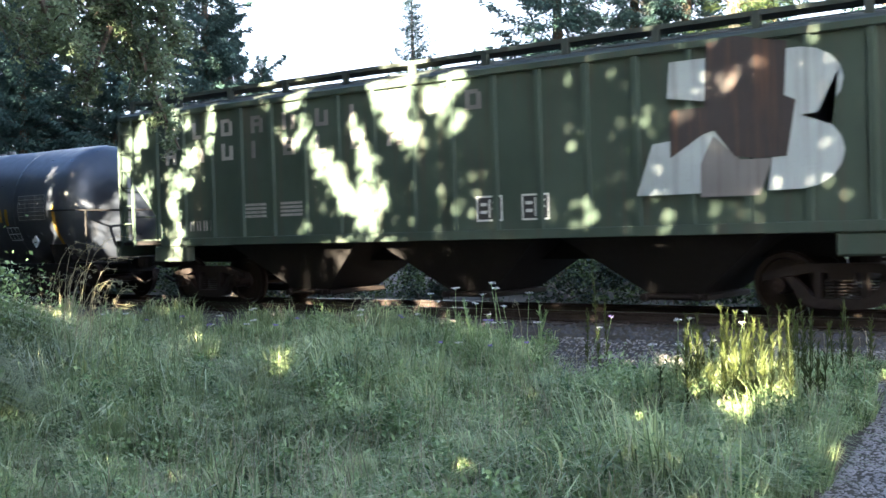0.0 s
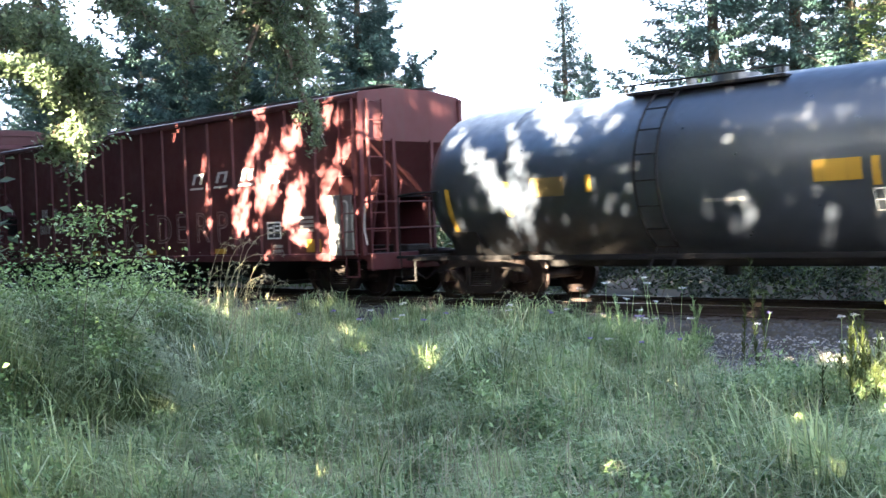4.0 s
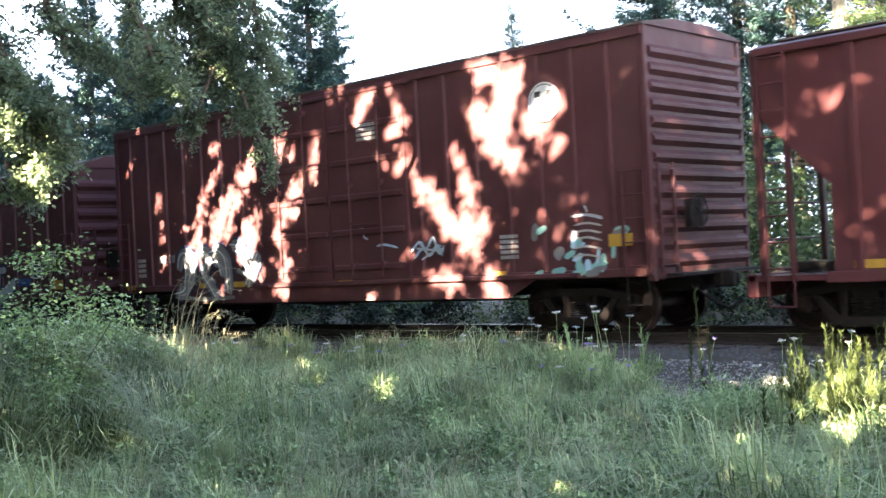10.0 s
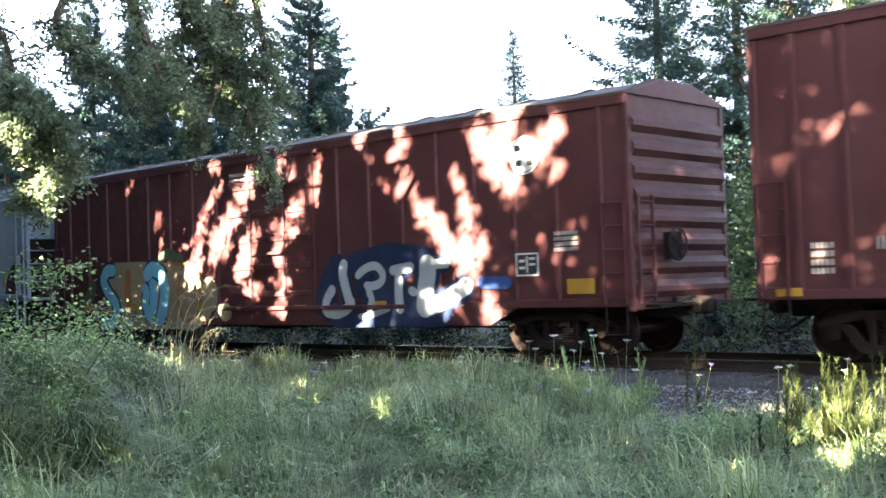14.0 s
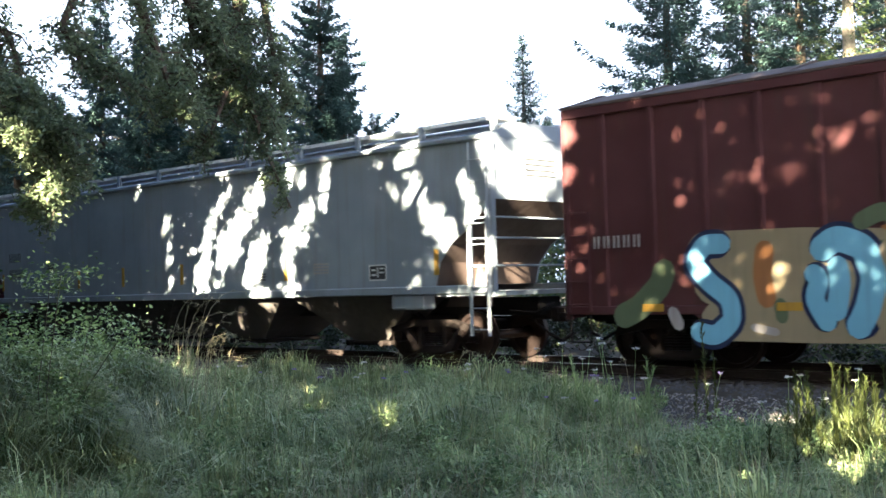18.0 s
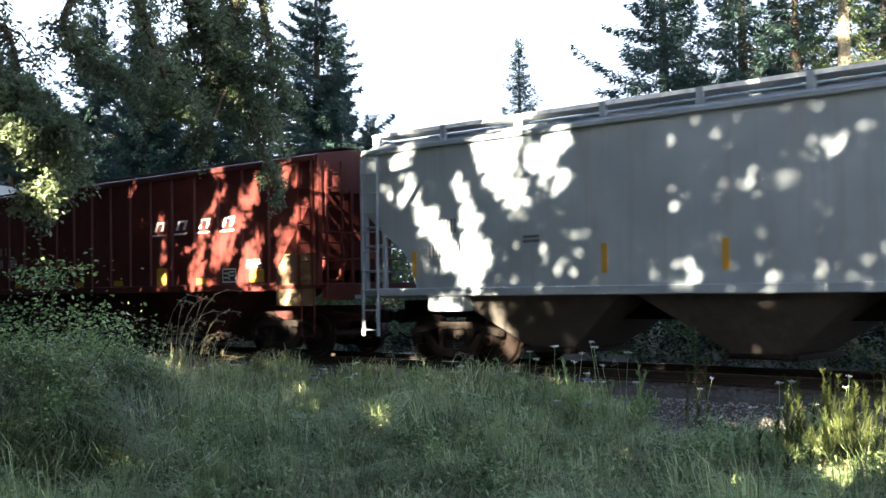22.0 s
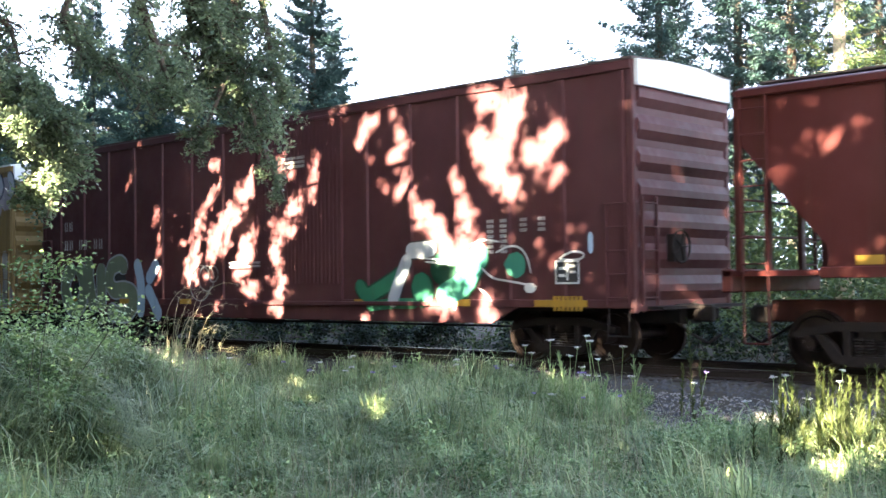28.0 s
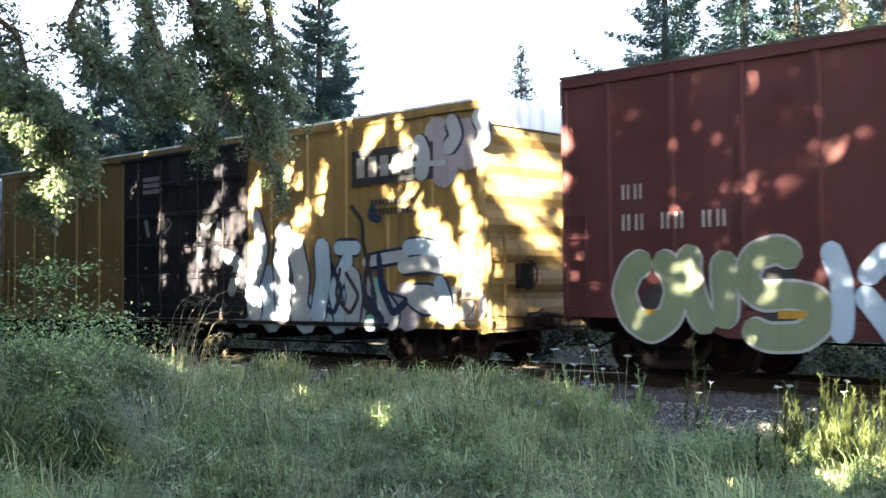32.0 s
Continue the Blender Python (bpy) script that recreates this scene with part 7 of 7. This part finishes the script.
V, F = leaves(np.array([-19.0, 8.0, 11.2]) + u * np.array([6.5, 4.0, 1.7]), rng.uniform(0.2, 0.4, 15000), rng, 0.6, 0.7)
arrays("sky_blocking_crown", V, F, LEAF, tree)

# ---- weeds, flowers and straws in front of the track ----
rw = random.Random(21)
for k in range(60):
    tall_weed(-4.35 + rw.gauss(0, 0.36), 9.85 + rw.gauss(0, 0.42), rw.uniform(0.55, 1.0), 200 + k)
for k in range(26):
    tall_weed(-4.6 + k * 0.11 + rw.gauss(0, 0.1), 11.4 + rw.gauss(0, 0.3), rw.uniform(0.5, 0.85), 300 + k)
tall_weed(-6.65, 11.2, 1.28, 401)
tall_weed(-6.6, 11.3, 0.95, 402)
tall_weed(-6.85, 11.25, 0.8, 403)
for k in range(14):
    tall_weed(-7.9 + rw.gauss(0, 0.5), 10.5 + rw.gauss(0, 0.3), rw.uniform(0.5, 0.95), 420 + k, HERB, 0.14)
for k in range(15):
    umbel(-7.7 + rw.gauss(0, 0.55), 10.5 + rw.gauss(0, 0.3), rw.uniform(0.65, 1.15), 500 + k)
for k in range(8):
    umbel(-5.0 + rw.gauss(0, 0.2), 10.3 + rw.gauss(0, 0.3), rw.uniform(0.55, 0.9), 540 + k)
for k in range(26):
    umbel(rw.uniform(-13, -6), rw.uniform(8.5, 11), rw.uniform(0.5, 0.8), 560 + k, VIOLET if k % 2 else PETAL)
for k in range(16):
    arching_straw(-10.9 + rw.gauss(0, 0.25), 7.4 + rw.gauss(0, 0.2), rw.uniform(0.9, 1.45), rw.uniform(0.15, 0.9), rw.uniform(-1.2, 1.4), 600 + k)
for k in range(9):
    arching_straw(-11.0 + rw.gauss(0, 0.22), 7.35 + rw.gauss(0, 0.15), rw.uniform(1.35, 1.75), rw.uniform(0.2, 0.8), rw.uniform(0.3, 1.2), 720 + k)
for k in range(22):
    arching_straw(-16.2 + rw.gauss(0, 0.5), 10.6 + rw.gauss(0, 0.3), rw.uniform(0.75, 1.25), rw.uniform(0.15, 0.6), rw.uniform(-0.9, 0.9), 680 + k)
for k in range(14):
    arching_straw(rw.uniform(-14, -7.5), rw.uniform(9.8, 11.3), rw.uniform(0.6, 0.95), rw.uniform(0.1, 0.4), rw.uniform(0, 6.2), 640 + k)


# ---- the shade trees behind the standpoint, with the gaps that let the low sun through ----
def on_train(x, y, z):
    """Where the sun's ray through a point meets the cars' sides: x and z."""
    k = (15.34 - y) / TO_SUN.y
    return x + TO_SUN.x * k, z + TO_SUN.z * k


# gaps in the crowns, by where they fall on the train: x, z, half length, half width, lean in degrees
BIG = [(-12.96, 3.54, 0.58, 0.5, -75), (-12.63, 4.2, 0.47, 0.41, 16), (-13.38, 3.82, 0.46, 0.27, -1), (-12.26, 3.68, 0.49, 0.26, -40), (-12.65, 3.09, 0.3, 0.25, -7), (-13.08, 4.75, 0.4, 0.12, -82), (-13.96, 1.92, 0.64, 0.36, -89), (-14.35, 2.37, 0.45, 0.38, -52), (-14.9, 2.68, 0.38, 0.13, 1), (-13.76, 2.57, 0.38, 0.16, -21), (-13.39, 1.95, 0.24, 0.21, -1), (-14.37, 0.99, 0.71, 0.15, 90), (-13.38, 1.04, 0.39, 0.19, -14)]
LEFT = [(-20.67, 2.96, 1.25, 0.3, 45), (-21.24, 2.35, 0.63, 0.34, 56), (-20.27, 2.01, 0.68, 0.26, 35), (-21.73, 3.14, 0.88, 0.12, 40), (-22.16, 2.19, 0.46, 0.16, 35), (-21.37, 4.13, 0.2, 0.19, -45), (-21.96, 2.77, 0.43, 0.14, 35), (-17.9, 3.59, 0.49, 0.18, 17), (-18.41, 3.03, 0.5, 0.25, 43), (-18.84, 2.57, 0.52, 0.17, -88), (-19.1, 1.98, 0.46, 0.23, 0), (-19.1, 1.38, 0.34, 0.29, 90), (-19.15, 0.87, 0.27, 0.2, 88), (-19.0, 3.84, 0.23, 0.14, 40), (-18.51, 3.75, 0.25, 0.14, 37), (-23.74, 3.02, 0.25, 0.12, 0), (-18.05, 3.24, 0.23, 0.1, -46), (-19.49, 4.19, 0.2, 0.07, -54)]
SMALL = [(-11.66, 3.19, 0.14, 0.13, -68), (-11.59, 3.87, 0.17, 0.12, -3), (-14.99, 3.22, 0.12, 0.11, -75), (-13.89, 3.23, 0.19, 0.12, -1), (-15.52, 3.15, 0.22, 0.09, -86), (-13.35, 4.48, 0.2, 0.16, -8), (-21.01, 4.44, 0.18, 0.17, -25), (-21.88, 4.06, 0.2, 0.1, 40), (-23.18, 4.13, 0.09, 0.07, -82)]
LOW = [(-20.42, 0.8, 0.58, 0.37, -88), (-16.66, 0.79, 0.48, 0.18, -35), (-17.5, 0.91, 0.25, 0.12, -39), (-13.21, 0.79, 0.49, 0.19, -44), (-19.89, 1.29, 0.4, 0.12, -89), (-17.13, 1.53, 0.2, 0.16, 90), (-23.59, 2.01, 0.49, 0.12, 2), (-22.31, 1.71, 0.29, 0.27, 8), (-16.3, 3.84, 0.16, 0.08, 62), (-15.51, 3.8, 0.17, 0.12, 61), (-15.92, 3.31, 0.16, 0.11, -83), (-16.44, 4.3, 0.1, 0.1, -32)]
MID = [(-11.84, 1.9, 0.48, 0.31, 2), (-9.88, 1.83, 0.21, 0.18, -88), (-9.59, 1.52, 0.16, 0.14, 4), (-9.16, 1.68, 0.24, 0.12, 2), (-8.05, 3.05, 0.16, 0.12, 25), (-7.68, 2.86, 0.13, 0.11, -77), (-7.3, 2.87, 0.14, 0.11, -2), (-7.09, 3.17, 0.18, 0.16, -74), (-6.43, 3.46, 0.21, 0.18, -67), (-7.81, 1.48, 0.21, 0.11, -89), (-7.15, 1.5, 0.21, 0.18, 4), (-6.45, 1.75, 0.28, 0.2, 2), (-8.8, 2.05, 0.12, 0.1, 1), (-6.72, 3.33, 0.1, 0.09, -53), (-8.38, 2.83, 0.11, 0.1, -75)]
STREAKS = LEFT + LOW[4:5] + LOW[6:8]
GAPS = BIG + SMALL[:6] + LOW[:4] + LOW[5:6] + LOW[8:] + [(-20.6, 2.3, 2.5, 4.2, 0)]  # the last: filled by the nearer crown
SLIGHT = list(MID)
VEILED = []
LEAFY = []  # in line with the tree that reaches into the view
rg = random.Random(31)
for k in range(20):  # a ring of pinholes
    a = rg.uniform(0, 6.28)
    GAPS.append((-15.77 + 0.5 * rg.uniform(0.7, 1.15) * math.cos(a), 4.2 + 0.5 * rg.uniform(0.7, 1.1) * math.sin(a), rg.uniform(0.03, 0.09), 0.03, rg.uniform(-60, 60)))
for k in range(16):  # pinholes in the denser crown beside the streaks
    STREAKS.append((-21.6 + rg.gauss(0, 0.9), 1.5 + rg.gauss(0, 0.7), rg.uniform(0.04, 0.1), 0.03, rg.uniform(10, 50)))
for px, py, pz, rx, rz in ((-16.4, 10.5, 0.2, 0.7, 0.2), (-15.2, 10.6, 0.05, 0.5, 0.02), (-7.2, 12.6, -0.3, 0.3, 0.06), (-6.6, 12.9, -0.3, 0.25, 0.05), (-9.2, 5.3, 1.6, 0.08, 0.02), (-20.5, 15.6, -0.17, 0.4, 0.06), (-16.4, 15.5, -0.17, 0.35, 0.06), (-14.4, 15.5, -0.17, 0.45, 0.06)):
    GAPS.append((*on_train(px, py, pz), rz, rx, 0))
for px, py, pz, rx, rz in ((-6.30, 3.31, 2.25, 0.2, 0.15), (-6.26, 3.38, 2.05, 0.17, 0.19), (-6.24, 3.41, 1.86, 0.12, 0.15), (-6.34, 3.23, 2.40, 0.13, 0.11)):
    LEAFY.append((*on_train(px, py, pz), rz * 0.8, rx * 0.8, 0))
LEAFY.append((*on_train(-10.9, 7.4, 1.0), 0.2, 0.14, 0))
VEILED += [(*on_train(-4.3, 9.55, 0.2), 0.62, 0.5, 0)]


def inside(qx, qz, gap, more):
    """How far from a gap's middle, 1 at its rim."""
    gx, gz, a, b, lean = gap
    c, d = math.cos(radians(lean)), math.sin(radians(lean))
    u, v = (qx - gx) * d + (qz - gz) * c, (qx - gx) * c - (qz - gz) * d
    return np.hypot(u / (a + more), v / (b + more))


def shade_trees():
    rng = np.random.default_rng(5)

    def belt(n, x0, x1, z0, z1, far, deep):
        """Places of leaves in one row of trees, spread over the shadow that they cast."""
        qx, qz = rng.uniform(x0, x1, n), rng.uniform(z0, z1, n)
        wob = 0.25 * np.sin(qx * 5.3 + 1.7 * np.sin(qz * 2.1)) + 0.18 * np.sin(qz * 4.7 + 2.0 * np.sin(qx * 6.3)) + 0.22 * np.sin(qx * 15 + 3 * np.sin(qz * 3)) + 0.2 * np.sin(qx * 33 + 2 * np.sin(qz * 9)) * np.sin(qz * 14)
        keep, near = np.ones(n, bool), np.zeros(n, bool)
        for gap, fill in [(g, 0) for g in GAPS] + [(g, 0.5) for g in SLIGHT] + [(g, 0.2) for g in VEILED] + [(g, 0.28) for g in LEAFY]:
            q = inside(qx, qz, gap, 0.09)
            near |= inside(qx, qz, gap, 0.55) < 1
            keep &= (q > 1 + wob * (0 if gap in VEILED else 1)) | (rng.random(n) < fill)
        keep &= ~((qx > -9.5) & (qz > 5.3) & (rng.random(n) < 0.45))  # thinned to let sun onto the hedge at the right
        # away from the gaps fewer and larger leaves
        keep &= near | (rng.random(n) < 0.32)
        # looser crowns in line with the overhanging tree
        keep &= ~((np.abs(qx + 12.6) < 1.8) & (qz > -0.7) & (qz < 0.15) & (rng.random(n) < 0.55))
        qx, qz, near = qx[keep], qz[keep], near[keep]
        y = far + rng.uniform(-deep, deep, len(qx))
        k = (y - 15.34) / TO_SUN.y
        P = np.stack([qx + TO_SUN.x * k, y, qz + TO_SUN.z * k], -1)
        up = P[:, 2] > -0.2
        return P[up], np.where(near[up], 1.0, 1.75)

    def row(grown, far, high, low, size, x0, x1, count):
        (P, scale), edges = grown, np.linspace(x0, x1, count + 1)
        for a, b in zip(edges, edges[1:]):
            pick = (P[:, 0] >= a) & (P[:, 0] < b)
            w = P[pick]
            if not len(w):
                continue
            mid = (a + b) / 2
            ob = thing("shade_tree", "tall broadleaf tree out of view, added to shade the scene", "tree", "shade trees behind the meadow")
            bm = bmesh.new()
            limb(bm, [(mid, far, -0.8), (mid + 0.2, far, high * 0.3), (mid - 0.1, far - 0.1, high * 0.6), (mid, far, high)], 0.3, 0.05)
            part("trunk", bm, BARK, ob)
            for j in range(12):
                z = low + j * (high - low) / 12
                s = 1 if j % 2 else -1
                bm = bmesh.new()
                limb(bm, [(mid, far, z), (mid + s * 2.0, far + 0.3 * s, z + 0.9), (mid + s * 4.2, far, z + 1.3)], 0.05, 0.012)
                part("limb", bm, BARK, ob)
            V, F = leaves(w, rng.uniform(0.7, 1.3, len(w)) * size * scale[pick], rng, 1.0, 0.75)
            arrays("crown", V, F, LEAF, ob)

    def fringe(far):
        """Twigs and single leaves that hang into the gaps, all leaning one way."""
        Q = []
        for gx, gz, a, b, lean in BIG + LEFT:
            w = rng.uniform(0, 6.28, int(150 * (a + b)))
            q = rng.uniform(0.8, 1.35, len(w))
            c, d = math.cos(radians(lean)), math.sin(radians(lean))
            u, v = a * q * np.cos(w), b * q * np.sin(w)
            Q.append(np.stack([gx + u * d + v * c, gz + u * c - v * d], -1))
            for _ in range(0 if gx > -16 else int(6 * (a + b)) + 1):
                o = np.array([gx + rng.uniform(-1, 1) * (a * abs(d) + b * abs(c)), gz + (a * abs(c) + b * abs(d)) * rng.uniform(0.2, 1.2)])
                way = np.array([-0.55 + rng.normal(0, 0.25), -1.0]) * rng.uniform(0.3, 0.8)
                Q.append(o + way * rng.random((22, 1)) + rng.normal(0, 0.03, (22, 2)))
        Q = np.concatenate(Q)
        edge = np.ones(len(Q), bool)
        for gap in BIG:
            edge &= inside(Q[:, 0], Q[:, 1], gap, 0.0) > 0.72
        Q = Q[edge]
        y = far + rng.uniform(-0.3, 0.3, len(Q))
        k = (y - 15.34) / TO_SUN.y
        P = np.stack([Q[:, 0] + TO_SUN.x * k, y, Q[:, 1] + TO_SUN.z * k], -1)
        V, F = leaves(P, rng.uniform(0.05, 0.11, len(P)), rng, 1.0, 0.55)
        return V, F

    def near_crown(far, n):
        """The crown close by, whose gaps fall as leaning streaks."""
        qx, qz = rng.uniform(-25.4, -15.9, n), rng.uniform(-0.7, 5.4, n)
        wob = 0.3 * np.sin(qx * 7.3 + 2 * np.sin(qz * 4.1)) * np.sin(qz * 5.7 + qx * 4) + 0.25 * np.sin(qx * 21 + 3 * np.sin(qz * 6)) * np.sin(qz * 17)
        keep = np.hypot((qx + 20.65) / 4.8, (qz - 2.35) / 3.1) < 1
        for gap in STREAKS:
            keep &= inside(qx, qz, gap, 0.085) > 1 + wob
        qx, qz = qx[keep], qz[keep]
        y = far + rng.uniform(-0.5, 0.5, len(qx))
        k = (y - 15.34) / TO_SUN.y
        P = np.stack([qx + TO_SUN.x * k, y, qz + TO_SUN.z * k], -1)
        return leaves(P, rng.uniform(0.1, 0.19, len(P)), rng, 1.0, 0.6)

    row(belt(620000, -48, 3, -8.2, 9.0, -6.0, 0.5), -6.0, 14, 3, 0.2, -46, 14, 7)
    ob = thing("shade_tree", "light sprays of a broadleaf tree", "tree", "shade trees behind the meadow")
    V, F = fringe(3.6)
    arrays("crown", V, F, LEAF, ob)
    V, F = near_crown(3.6, 95000)
    arrays("crown", V, F, LEAF, ob)
    bm = bmesh.new()
    limb(bm, [(-9.0, -6.0, -0.8), (-9.2, -6.0, 4.0), (-9.0, -3.1, 7.2), (-9.2, 3.6, 8.2), (-15.0, 3.6, 7.6)], 0.2, 0.03)
    part("trunk", bm, BARK, ob)
    # a second unseen row, added and made tall enough to shade the distant firs
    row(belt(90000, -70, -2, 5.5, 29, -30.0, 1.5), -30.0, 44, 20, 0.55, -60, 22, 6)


shade_trees()


# ---- what moves ----
def motions():
    # the train's way along the track, in metres, against the clock
    way = [(0, -58.44), (0.5, -56.16), (1, -53.89), (1.5, -51.62), (2, -49.36), (2.5, -47.12), (3, -45.08), (3.5, -42.63), (5.5, -33.5), (6, -31.2), (7, -26.57), (8, -22.01), (9, -17.55), (10, -13.07), (11, -8.6), (12, -4.29), (13, 0.0), (14, 4.36), (14.5, 6.58), (16.5, 15.13), (18, 21.3), (19, 25.5), (20, 29.73), (21, 34.02), (22, 38.38), (23, 42.76), (24, 47.15), (25, 51.62), (25.5, 53.83), (27.5, 62.64), (28, 64.77), (29, 69.19), (30, 73.54), (31, 77.83), (32, 82.28)]
    for car, centre in CARS:
        walk(car, [(t, pose(centre + s, TRACK_Y, 0)) for t, s in way])
    ts, ss = np.array([r[0] for r in way]), np.array([r[1] for r in way])
    turns = []
    for k in range(241):
        t = k * 4 / 30
        turns.append((t, math.degrees(float(np.interp(t, ts, ss)) / WHEEL_R)))
    for w, dx in WHEELS:
        walk(w, [(t, pose(dx, 0, WHEEL_R, 0, a, 0)) for t, a in turns])


motions()
